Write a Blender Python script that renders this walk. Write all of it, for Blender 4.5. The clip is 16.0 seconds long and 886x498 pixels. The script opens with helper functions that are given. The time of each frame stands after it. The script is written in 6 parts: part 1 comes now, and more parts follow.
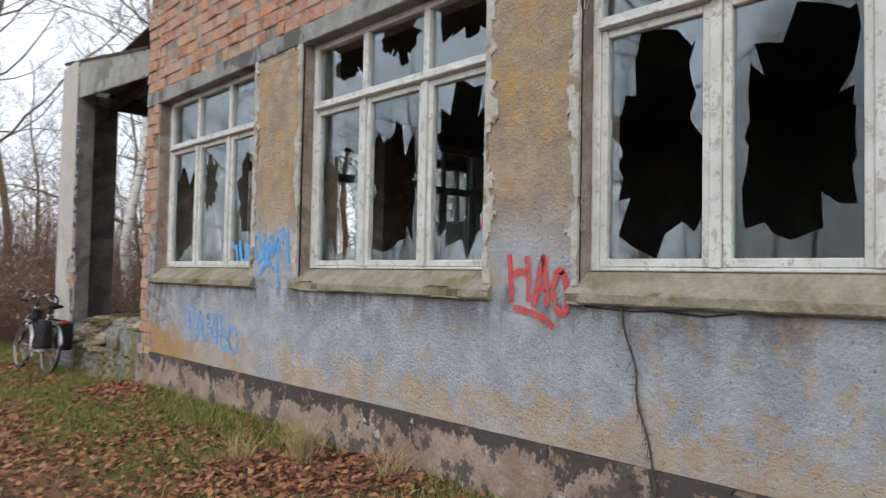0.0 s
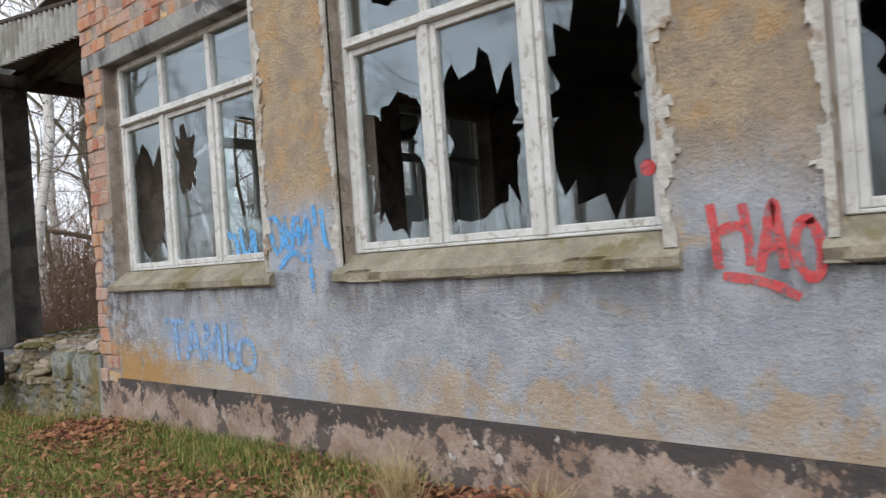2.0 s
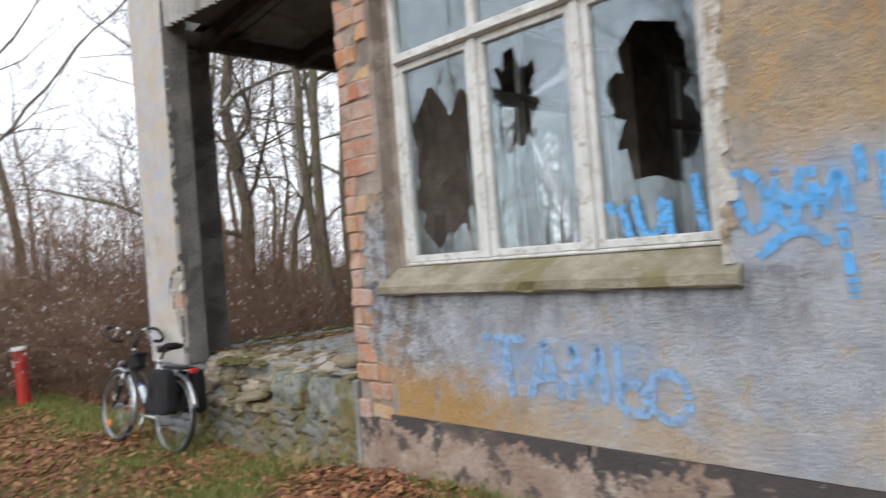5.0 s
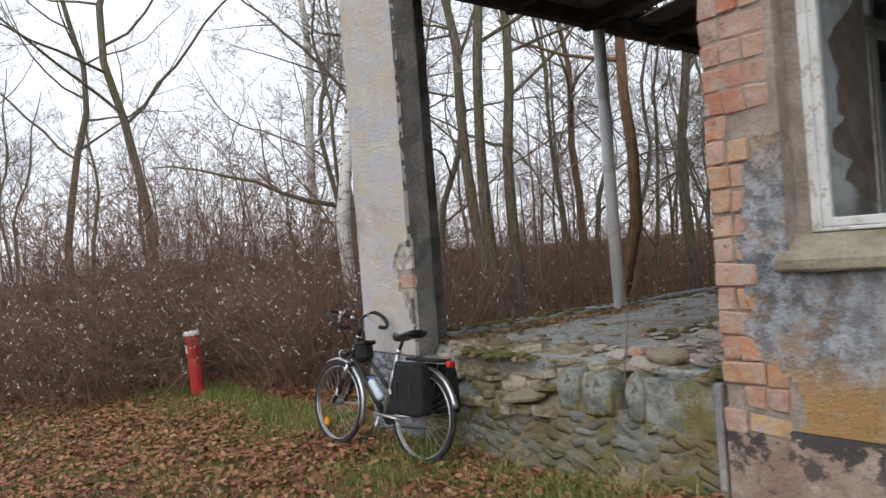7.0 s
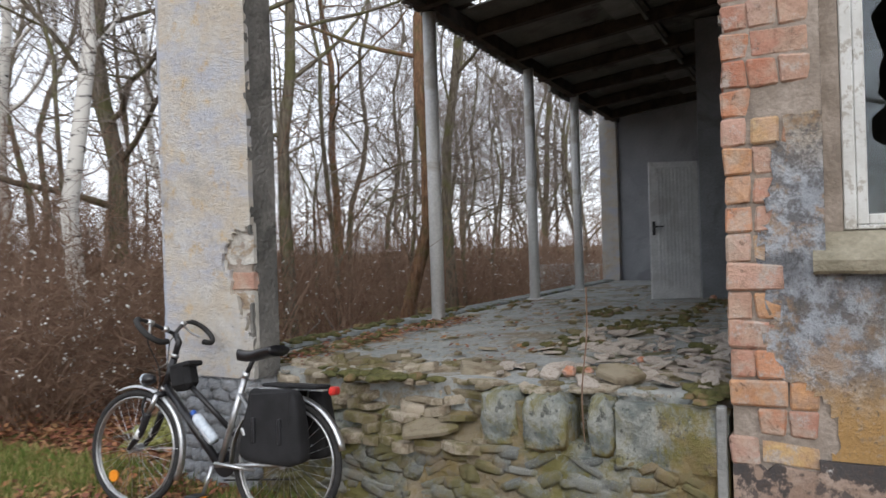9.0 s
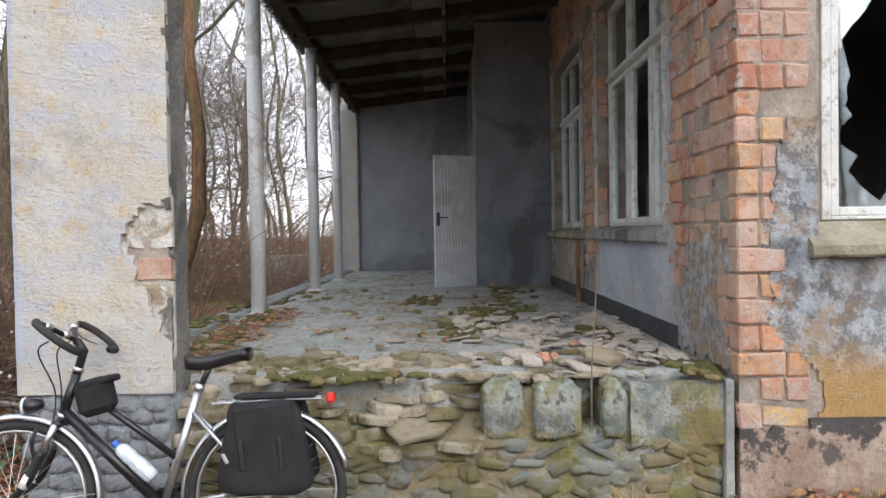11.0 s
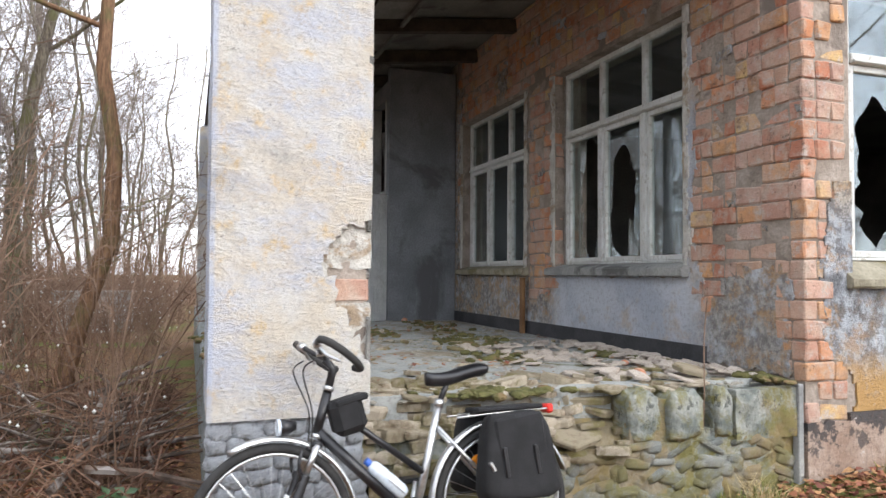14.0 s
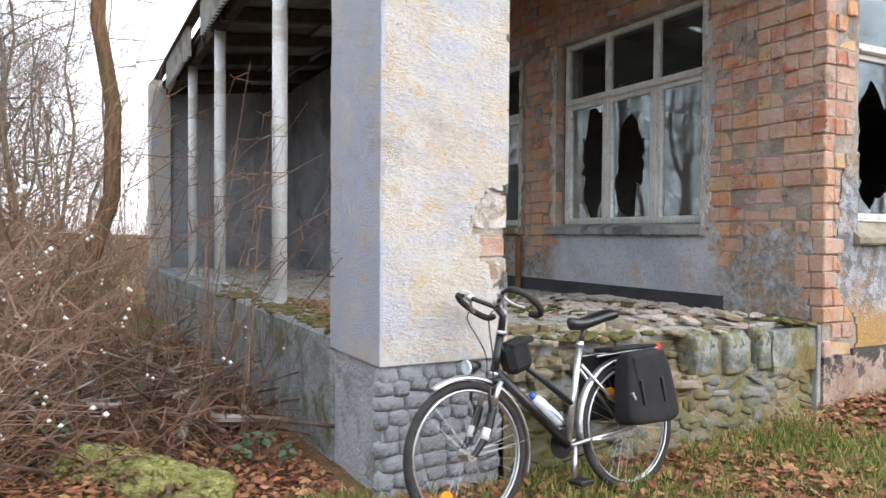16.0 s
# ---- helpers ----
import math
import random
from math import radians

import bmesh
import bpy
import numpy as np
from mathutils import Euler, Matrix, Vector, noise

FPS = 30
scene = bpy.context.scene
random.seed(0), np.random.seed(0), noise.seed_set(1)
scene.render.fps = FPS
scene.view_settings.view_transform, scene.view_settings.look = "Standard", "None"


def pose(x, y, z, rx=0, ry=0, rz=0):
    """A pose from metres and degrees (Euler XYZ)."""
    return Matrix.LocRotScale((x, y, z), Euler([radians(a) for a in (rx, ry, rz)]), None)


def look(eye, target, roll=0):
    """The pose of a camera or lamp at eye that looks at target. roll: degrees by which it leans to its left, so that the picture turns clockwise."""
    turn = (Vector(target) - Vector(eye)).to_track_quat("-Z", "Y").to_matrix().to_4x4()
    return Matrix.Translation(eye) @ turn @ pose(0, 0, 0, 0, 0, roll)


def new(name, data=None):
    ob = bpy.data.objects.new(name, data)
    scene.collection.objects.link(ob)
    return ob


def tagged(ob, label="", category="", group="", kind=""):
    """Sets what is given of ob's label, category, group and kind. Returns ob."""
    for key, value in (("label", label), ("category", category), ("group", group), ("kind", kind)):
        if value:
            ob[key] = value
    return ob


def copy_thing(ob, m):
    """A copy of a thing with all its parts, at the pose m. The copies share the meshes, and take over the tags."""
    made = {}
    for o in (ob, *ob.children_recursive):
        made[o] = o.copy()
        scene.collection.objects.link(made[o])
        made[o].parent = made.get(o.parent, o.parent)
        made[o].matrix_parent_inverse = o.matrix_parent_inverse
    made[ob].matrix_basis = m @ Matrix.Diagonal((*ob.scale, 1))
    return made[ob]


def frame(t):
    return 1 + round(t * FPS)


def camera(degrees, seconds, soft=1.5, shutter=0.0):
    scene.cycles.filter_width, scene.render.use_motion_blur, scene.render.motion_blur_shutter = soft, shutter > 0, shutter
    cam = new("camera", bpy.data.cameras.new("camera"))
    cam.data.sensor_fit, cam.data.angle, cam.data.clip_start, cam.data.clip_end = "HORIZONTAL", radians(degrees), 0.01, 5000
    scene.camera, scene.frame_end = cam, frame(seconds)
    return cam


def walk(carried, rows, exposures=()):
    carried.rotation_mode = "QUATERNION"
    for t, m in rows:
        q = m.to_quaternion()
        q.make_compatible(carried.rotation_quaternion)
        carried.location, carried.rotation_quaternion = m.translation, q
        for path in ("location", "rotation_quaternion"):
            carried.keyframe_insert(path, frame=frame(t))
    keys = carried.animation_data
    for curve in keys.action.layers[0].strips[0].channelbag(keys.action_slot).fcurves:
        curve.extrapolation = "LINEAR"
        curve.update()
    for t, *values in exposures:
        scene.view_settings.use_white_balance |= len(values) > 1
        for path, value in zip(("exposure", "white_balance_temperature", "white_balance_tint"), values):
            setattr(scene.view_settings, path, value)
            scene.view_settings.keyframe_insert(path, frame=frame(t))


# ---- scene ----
cam = camera(62.8, 16.0, soft=1.4, shutter=0.4)
PATH = [
    (0, (0.241, -0.103, 1.699), (1.594, 1.368, 1.774), 1.1),
    (0.5, (0.249, 0.361, 1.675), (1.725, 1.708, 1.751), -1.6),
    (1, (0.288, 0.8, 1.698), (1.807, 2.099, 1.781), -2.6),
    (1.5, (0.239, 1.262, 1.692), (1.77, 2.548, 1.729), -2.8),
    (2, (0.284, 1.704, 1.708), (1.816, 2.99, 1.719), -4.1),
    (2.5, (0.378, 2.191, 1.735), (1.858, 3.535, 1.776), -2.8),
    (3, (0.352, 2.662, 1.755), (1.809, 4.032, 1.782), -4.8),
    (3.5, (0.418, 3.185, 1.749), (1.809, 4.622, 1.794), -3.3),
    (4, (0.376, 3.676, 1.776), (1.791, 5.089, 1.764), -4.6),
    (4.5, (0.398, 4.14, 1.776), (1.854, 5.51, 1.832), -4.7),
    (5, (0.392, 4.657, 1.782), (1.782, 6.095, 1.807), -4.4),
    (5.2, (0.373, 4.841, 1.786), (1.69, 6.346, 1.793), -4.3),
    (7.3, (-0.103, 6.954, 1.8), (1.138, 8.522, 1.802), -4.4),
    (7.5, (-0.078, 7.127, 1.77), (1.226, 8.643, 1.763), -4.8),
    (8, (-0.025, 7.591, 1.763), (1.417, 8.976, 1.784), -3.2),
    (8.5, (-0.029, 8.046, 1.745), (1.615, 9.184, 1.765), -2.9),
    (9, (-0.014, 8.468, 1.72), (1.758, 9.397, 1.718), -1.8),
    (9.5, (-0.054, 8.901, 1.721), (1.823, 9.591, 1.748), -0.2),
    (9.7, (-0.098, 9.08, 1.718), (1.823, 9.634, 1.667), -2.9),
    (11.8, (-0.137, 10.954, 1.699), (1.854, 10.783, 1.774), 1.4),
    (12, (-0.155, 11.085, 1.69), (1.834, 10.89, 1.783), 1.4),
    (12.5, (-0.216, 11.471, 1.689), (1.755, 11.138, 1.752), 0.2),
    (13, (-0.191, 11.808, 1.677), (1.768, 11.417, 1.788), -1.0),
    (13.5, (-0.214, 12.22, 1.654), (1.707, 11.674, 1.765), -0.5),
    (14, (-0.109, 12.59, 1.631), (1.778, 11.931, 1.701), 0.4),
    (14.5, (-0.079, 12.954, 1.643), (1.799, 12.267, 1.663), 1.8),
    (15, (-0.127, 13.32, 1.646), (1.706, 12.523, 1.563), 0.6),
    (15.5, (0.027, 13.626, 1.62), (1.815, 12.733, 1.553), -0.2),
    (16, (0.025, 13.983, 1.617), (1.791, 13.046, 1.577), 0.4),
]
EXPOSURES = [(0, 0.36), (2, 0.5), (4, 0.68), (5.2, 0.62), (7.5, 0.32), (8.4, 0.38), (9, 0.54), (9.7, 0.78), (11.8, 1.2), (13, 1.38), (16, 1.36)]
walk(cam, [(t, look(eye, target, roll)) for t, eye, target, roll in PATH], EXPOSURES)

# ---- world and light ----
world = bpy.data.worlds.new("overcast")
scene.world = world
world.use_nodes = True
wt = world.node_tree
wt.nodes.clear()
w_out = wt.nodes.new("ShaderNodeOutputWorld")
w_bg = wt.nodes.new("ShaderNodeBackground")
w_sky = wt.nodes.new("ShaderNodeTexSky")
w_sky.sky_type, w_sky.sun_disc, w_sky.sun_elevation, w_sky.sun_rotation = "NISHITA", False, radians(32), radians(-110)
w_mix = wt.nodes.new("ShaderNodeMix")
w_mix.data_type = "RGBA"
w_mix.inputs["Factor"].default_value = 0.86
w_cloud = wt.nodes.new("ShaderNodeTexNoise")
w_cloud.inputs["Scale"].default_value, w_cloud.inputs["Detail"].default_value = 3.0, 4.0
w_ramp = wt.nodes.new("ShaderNodeMapRange")
w_ramp.inputs["To Min"].default_value, w_ramp.inputs["To Max"].default_value = 8.8, 11.6
w_tint = wt.nodes.new("ShaderNodeMix")
w_tint.data_type, w_tint.blend_type = "RGBA", "MULTIPLY"
w_tint.inputs["Factor"].default_value = 1.0
w_tint.inputs["B"].default_value = (0.93, 0.97, 1.06, 1)
wt.links.new(w_cloud.outputs["Fac"], w_ramp.inputs["Value"])
wt.links.new(w_ramp.outputs["Result"], w_tint.inputs["A"])
wt.links.new(w_sky.outputs["Color"], w_mix.inputs["A"])
wt.links.new(w_tint.outputs["Result"], w_mix.inputs["B"])
wt.links.new(w_mix.outputs["Result"], w_bg.inputs["Color"])
w_bg.inputs["Strength"].default_value = 0.115
wt.links.new(w_bg.outputs["Background"], w_out.inputs["Surface"])
sun = new("sun", bpy.data.lights.new("sun", "SUN"))
sun.data.energy, sun.data.angle, sun.data.color = 0.9, radians(40), (1.0, 0.96, 0.9)
sun.matrix_world = look((-20, -4, 14), (0, 6, 0))

# ---- building blocks ----
rng = random.Random(7)


class Geo:
    """Vertices and faces of one mesh in the making."""

    def __init__(self):
        self.v, self.f = [], []

    def quad(self, *pts):
        n = len(self.v)
        self.v += [tuple(p) for p in pts]
        self.f.append(tuple(range(n, n + len(pts))))

    def box(self, lo, hi, bev=0.0, turn=None):
        lo, hi = Vector(lo), Vector(hi)
        mid, h = (lo + hi) / 2, (hi - lo) / 2
        n = len(self.v)
        put = (lambda p: tuple(mid + (turn @ p))) if turn else (lambda p: tuple(mid + p))
        signs = [(i, j, k) for i in (-1, 1) for j in (-1, 1) for k in (-1, 1)]
        if not bev:
            self.v += [put(Vector((s[0] * h.x, s[1] * h.y, s[2] * h.z))) for s in signs]
            self.f += [tuple(n + i for i in q) for q in ((0, 1, 3, 2), (4, 6, 7, 5), (0, 4, 5, 1), (2, 3, 7, 6), (0, 2, 6, 4), (1, 5, 7, 3))]
            return
        at = {}
        b = min(bev, 0.45 * min(h) * 2)
        for s in signs:
            for a in range(3):
                p = Vector([s[i] * (h[i] if i == a else max(h[i] - b, 0.0001)) for i in range(3)])
                at[s, a] = len(self.v)
                self.v.append(put(p))
        for a in range(3):
            o, q = [i for i in range(3) if i != a]
            for sa in (-1, 1):
                ring = []
                for so, sq in ((-1, -1), (1, -1), (1, 1), (-1, 1)):
                    s = [0, 0, 0]
                    s[a], s[o], s[q] = sa, so, sq
                    ring.append(at[tuple(s), a])
                self.f.append(tuple(ring))
            for so in (-1, 1):
                for sq in (-1, 1):
                    s1, s2 = [0, 0, 0], [0, 0, 0]
                    s1[o] = s2[o] = so
                    s1[q] = s2[q] = sq
                    s1[a], s2[a] = -1, 1
                    s1, s2 = tuple(s1), tuple(s2)
                    self.f.append((at[s1, o], at[s2, o], at[s2, q], at[s1, q]))
        for s in signs:
            self.f.append((at[s, 0], at[s, 1], at[s, 2]))

    def tube(self, pts, radii, n=6, caps=True, closed=False):
        pts = [Vector(p) for p in pts]
        if not hasattr(radii, "__len__"):
            radii = [radii] * len(pts)
        first, m = len(self.v), len(pts)
        side = None
        for i, p in enumerate(pts):
            if closed:
                d = pts[(i + 1) % m] - pts[i - 1]
            else:
                d = pts[min(i + 1, m - 1)] - pts[max(i - 1, 0)]
            d = d.normalized() if d.length > 1e-9 else Vector((0, 0, 1))
            if side is None:
                side = d.orthogonal().normalized()
            side = (side - d * side.dot(d))
            side = side.normalized() if side.length > 1e-6 else d.orthogonal().normalized()
            up = d.cross(side)
            for k in range(n):
                a = 2 * math.pi * k / n
                self.v.append(tuple(p + (side * math.cos(a) + up * math.sin(a)) * radii[i]))
        for i in range(m if closed else m - 1):
            for k in range(n):
                a, b = first + i * n, first + (i + 1) % m * n
                self.f.append((a + k, a + (k + 1) % n, b + (k + 1) % n, b + k))
        if caps and not closed:
            self.f.append(tuple(first + k for k in reversed(range(n))))
            self.f.append(tuple(first + (m - 1) * n + k for k in range(n)))

    def ring(self, centre, axis, radius, thick, n=32, k=6):
        axis = Vector(axis).normalized()
        u = axis.orthogonal().normalized()
        w = axis.cross(u)
        self.tube([Vector(centre) + (u * math.cos(a) + w * math.sin(a)) * radius for a in (2 * math.pi * i / n for i in range(n))], thick, k, closed=True)

    def disc(self, centre, axis, radius, width, n=20):
        axis = Vector(axis).normalized() * width / 2
        self.tube([Vector(centre) - axis, Vector(centre) + axis], radius, n)

    def mesh(self, name, smooth=False, tidy=True):
        me = bpy.data.meshes.new(name)
        me.from_pydata(self.v, [], self.f)
        if tidy:
            bm = bmesh.new()
            bm.from_mesh(me)
            bmesh.ops.recalc_face_normals(bm, faces=bm.faces)
            bm.to_mesh(me)
            bm.free()
        if smooth:
            me.shade_smooth()
        return me


def lump(seed, sx, sy, sz, n=18, m=10, rough=0.22):
    g = Geo()
    for j in range(m + 1):
        t = math.pi * j / m
        for i in range(n):
            a = 2 * math.pi * i / n
            p = Vector((math.sin(t) * math.cos(a), math.sin(t) * math.sin(a), math.cos(t)))
            k = 1 + rough * noise.fractal(p * 2.2 + Vector((seed, 0, 0)), 0.8, 2, 4) + rough * 0.35 * noise.noise(p * 11 + Vector((seed, 3, 0)))
            g.v.append((p.x * sx * k, p.y * sy * k, p.z * sz * k))
    for j in range(m):
        for i in range(n):
            g.f.append((j * n + i, j * n + (i + 1) % n, (j + 1) * n + (i + 1) % n, (j + 1) * n + i))
    return g


def part(name, geo, material, parent=None, label="", smooth=False, tidy=True):
    me = geo.mesh(name, smooth, tidy) if isinstance(geo, Geo) else geo
    if material and not me.materials:
        me.materials.append(material)
    ob = new(name, me)
    if parent:
        ob.parent = parent
    if label:
        tagged(ob, label)
    return ob


def thing(name, label, category, group="", kind="", m=None):
    ob = tagged(new(name), label, category, group, kind)
    if m is not None:
        ob.matrix_basis = m
    return ob


# ---- materials ----
class Nodes:
    """Small helper that lays the nodes of one material."""

    def __init__(self, name):
        self.mat = bpy.data.materials.new(name)
        self.mat.use_nodes = True
        self.t = self.mat.node_tree
        self.bsdf = self.t.nodes["Principled BSDF"]
        self.co = self.t.nodes.new("ShaderNodeTexCoord").outputs["Object"]

    def add(self, kind, **values):
        node = self.t.nodes.new(kind)
        for key, value in values.items():
            node.inputs[key.replace("_", " ")].default_value = value
        return node

    def link(self, a, b):
        self.t.links.new(a, b)

    def scaled(self, sx, sy, sz):
        n = self.add("ShaderNodeMapping", Scale=(sx, sy, sz))
        self.link(self.co, n.inputs["Vector"])
        return n.outputs["Vector"]

    def noise(self, scale, detail=4.0, rough=0.55, at=None, warp=0.0):
        n = self.add("ShaderNodeTexNoise", Scale=scale, Detail=detail, Roughness=rough, Distortion=warp)
        self.link(at or self.co, n.inputs["Vector"])
        return n.outputs["Fac"]

    def range(self, value, a, b, lo=0.0, hi=1.0):
        n = self.add("ShaderNodeMapRange", From_Min=a, From_Max=b, To_Min=lo, To_Max=hi)
        n.interpolation_type = "SMOOTHSTEP"
        self.link(value, n.inputs["Value"])
        return n.outputs["Result"]

    def mix(self, fac, a, b, blend="MIX"):
        n = self.t.nodes.new("ShaderNodeMix")
        n.data_type, n.blend_type = "RGBA", blend
        for sock, val in ((n.inputs["Factor"], fac), (n.inputs["A"], a), (n.inputs["B"], b)):
            if isinstance(val, tuple):
                sock.default_value = (*val, 1)
            elif isinstance(val, (int, float)):
                sock.default_value = val
            else:
                self.link(val, sock)
        return n.outputs["Result"]

    def math(self, op, a, b=0.0):
        n = self.t.nodes.new("ShaderNodeMath")
        n.operation = op
        for sock, val in ((n.inputs[0], a), (n.inputs[1], b)):
            if isinstance(val, (int, float)):
                sock.default_value = val
            else:
                self.link(val, sock)
        return n.outputs["Value"]

    def axes(self):
        n = self.t.nodes.new("ShaderNodeSeparateXYZ")
        self.link(self.co, n.inputs[0])
        return n.outputs[0], n.outputs[1], n.outputs[2]

    def island(self):
        return self.t.nodes.new("ShaderNodeNewGeometry").outputs["Random Per Island"]

    def piece(self):
        return self.t.nodes.new("ShaderNodeObjectInfo").outputs["Random"]

    def done(self, colour, rough=0.8, bump=None, depth=0.004, metal=0.0, spec=0.5):
        if isinstance(colour, tuple):
            self.bsdf.inputs["Base Color"].default_value = (*colour, 1)
        else:
            self.link(colour, self.bsdf.inputs["Base Color"])
        if isinstance(rough, (int, float)):
            self.bsdf.inputs["Roughness"].default_value = rough
        else:
            self.link(rough, self.bsdf.inputs["Roughness"])
        self.bsdf.inputs["Metallic"].default_value = metal
        self.bsdf.inputs["Specular IOR Level"].default_value = spec
        if bump is not None:
            b = self.add("ShaderNodeBump", Strength=1.0, Distance=depth)
            self.link(bump, b.inputs["Height"])
            self.link(b.outputs["Normal"], self.bsdf.inputs["Normal"])
        return self.mat


def plain(name, a, b, scale=8.0, rough=0.8, depth=0.002, fine=60.0, metal=0.0, spec=0.5, stain=None):
    """Two tones by a coarse noise, a grain by a fine one, and an optional stain colour."""
    n = Nodes(name)
    coarse, grain = n.noise(scale, 5), n.noise(fine, 4)
    col = n.mix(n.range(coarse, 0.35, 0.65), a, b)
    col = n.mix(n.range(grain, 0.3, 0.7, 0.0, 0.35), col, tuple(c * 0.55 for c in a))
    if stain:
        col = n.mix(n.range(n.noise(scale * 0.45, 6, 0.65, warp=0.6), 0.52, 0.62), col, stain)
    return n.done(col, rough, grain, depth, metal, spec)


def brick_material(name, by_island):
    n = Nodes(name)
    r = n.island() if by_island else n.piece()
    if not by_island:
        shift = n.t.nodes.new("ShaderNodeVectorMath")
        n.link(n.co, shift.inputs[0])
        n.link(n.math("MULTIPLY", r, 60.0), shift.inputs[1])
        n.co = shift.outputs[0]
    where = n.t.nodes.new("ShaderNodeNewGeometry").outputs["Position"]
    ramp = n.t.nodes.new("ShaderNodeValToRGB")
    ramp.color_ramp.interpolation = "CONSTANT"
    tones = [(0, (0.60, 0.27, 0.14)), (0.2, (0.50, 0.26, 0.19)), (0.36, (0.60, 0.33, 0.16)), (0.50, (0.44, 0.16, 0.09)),
             (0.60, (0.53, 0.34, 0.27)), (0.8, (0.60, 0.42, 0.20)), (0.90, (0.50, 0.35, 0.29))]
    for i, (p, c) in enumerate(tones):
        e = ramp.color_ramp.elements[i] if i < 2 else ramp.color_ramp.elements.new(p)
        e.position, e.color = p, (*c, 1)
    n.link(r, ramp.inputs["Fac"])
    grain, blot = n.noise(70, 5, 0.7), n.noise(9, 5, 0.6)
    col = n.mix(n.range(n.noise(3.1, 4, 0.6), 0.4, 0.6, 0, 0.5), ramp.outputs["Color"], (0.38, 0.20, 0.15))
    col = n.mix(n.range(blot, 0.46, 0.66, 0, 0.75), col, (0.48, 0.40, 0.33))
    col = n.mix(n.range(n.noise(4, 6, 0.75), 0.52, 0.70, 0, 0.7), col, (0.17, 0.125, 0.10))
    col = n.mix(n.range(n.noise(16, 6, 0.75), 0.58, 0.66, 0, 0.8), col, (0.12, 0.085, 0.07))
    col = n.mix(n.range(n.noise(2.3, 6, 0.7, at=where), 0.44, 0.62, 0, 0.7), col, (0.52, 0.36, 0.27))
    col = n.mix(n.range(n.noise(8, 6, 0.75, at=where), 0.53, 0.64, 0, 0.8), col, (0.47, 0.42, 0.38))
    col = n.mix(n.range(grain, 0.4, 0.75, 0, 0.4), col, (0.24, 0.13, 0.09))
    return n.done(col, 0.95, n.mix(0.6, grain, n.noise(22, 5, 0.7)), 0.016, spec=0.12)


def facade_plaster():
    """Old rough render: bluish grey paint, ochre undercoat where it has worn off, soot and damp below the sills."""
    n = Nodes("facade_plaster")
    x, y, z = n.axes()
    big, mid, fine = n.noise(0.9, 5, 0.6), n.noise(4.5, 6, 0.65), n.noise(45, 5, 0.65)
    streak = n.noise(3.0, 5, 0.6, at=n.scaled(1, 1.6, 0.6))
    grey = n.mix(n.range(mid, 0.35, 0.7), (0.40, 0.43, 0.47), (0.55, 0.575, 0.61))
    tan = n.mix(n.range(mid, 0.35, 0.65), (0.36, 0.30, 0.23), (0.50, 0.395, 0.27))
    ochre = n.mix(n.range(mid, 0.35, 0.65), (0.55, 0.37, 0.18), (0.58, 0.46, 0.31))
    tan = n.mix(n.range(n.noise(3.3, 6, 0.7, warp=0.5), 0.47, 0.66, 0, 0.8), tan, (0.56, 0.355, 0.165))
    up = n.range(n.math("ADD", z, n.math("MULTIPLY", n.math("SUBTRACT", big, 0.5), 1.7)), 1.75, 2.35)
    col = n.mix(up, grey, tan)
    worn = n.range(n.math("ADD", n.noise(5.5, 6, 0.7), n.math("MULTIPLY", n.range(z, 0.78, 1.25, 1.0, 0.0), 0.21)), 0.54, 0.70)
    worn = n.math("MULTIPLY", worn, n.range(n.noise(0.9, 4), 0.32, 0.46))
    pits0 = n.noise(34, 6, 0.75)
    col = n.mix(n.math("MULTIPLY", worn, 0.68), col, ochre)
    corner = n.math("MULTIPLY", n.range(y, 7.2, 8.6), n.range(n.noise(11, 6, 0.78), 0.44, 0.58))
    col = n.mix(n.math("MULTIPLY", corner, 0.8), col, (0.135, 0.13, 0.13))
    rusty = n.math("MULTIPLY", n.range(y, 7.9, 8.5), n.range(n.noise(4.2, 6, 0.75), 0.50, 0.62))
    col = n.mix(n.math("MULTIPLY", rusty, 0.7), col, (0.42, 0.27, 0.15))
    low_corner = n.math("MULTIPLY", n.range(y, 6.8, 8.0), n.range(n.math("ADD", z, n.math("MULTIPLY", mid, 0.6)), 1.2, 1.5, 1.0, 0.0))
    col = n.mix(n.math("MULTIPLY", low_corner, n.range(mid, 0.35, 0.5)), col, (0.50, 0.31, 0.13))
    for y0, y1, z0, z1 in ((6.3, 7.75, 0.92, 1.36), (5.35, 6.08, 1.60, 2.16)):
        haze = n.math("MULTIPLY", n.math("MULTIPLY", n.range(y, y0, y0 + 0.25), n.range(y, y1, y1 - 0.25)), n.math("MULTIPLY", n.range(z, z0, z0 + 0.15), n.range(z, z1, z1 - 0.15)))
        col = n.mix(n.math("MULTIPLY", haze, n.range(n.noise(7, 6, 0.7), 0.42, 0.6, 0, 0.75)), col, (0.33, 0.47, 0.70))
    sill = n.math("MULTIPLY", n.range(z, 1.15, 1.6), n.range(z, 1.62, 1.68, 1.0, 0.0))
    soot = n.math("MULTIPLY", sill, n.range(n.math("MULTIPLY", streak, n.math("ADD", mid, 0.5)), 0.42, 0.62, 0.0, 0.65))
    col = n.mix(soot, col, (0.07, 0.07, 0.075))
    col = n.mix(n.range(n.noise(1.7, 6, 0.7, warp=0.8), 0.56, 0.72, 0, 0.45), col, (0.22, 0.21, 0.20))
    col = n.mix(n.range(pits0, 0.58, 0.68, 0, 0.75), col, (0.15, 0.145, 0.14))
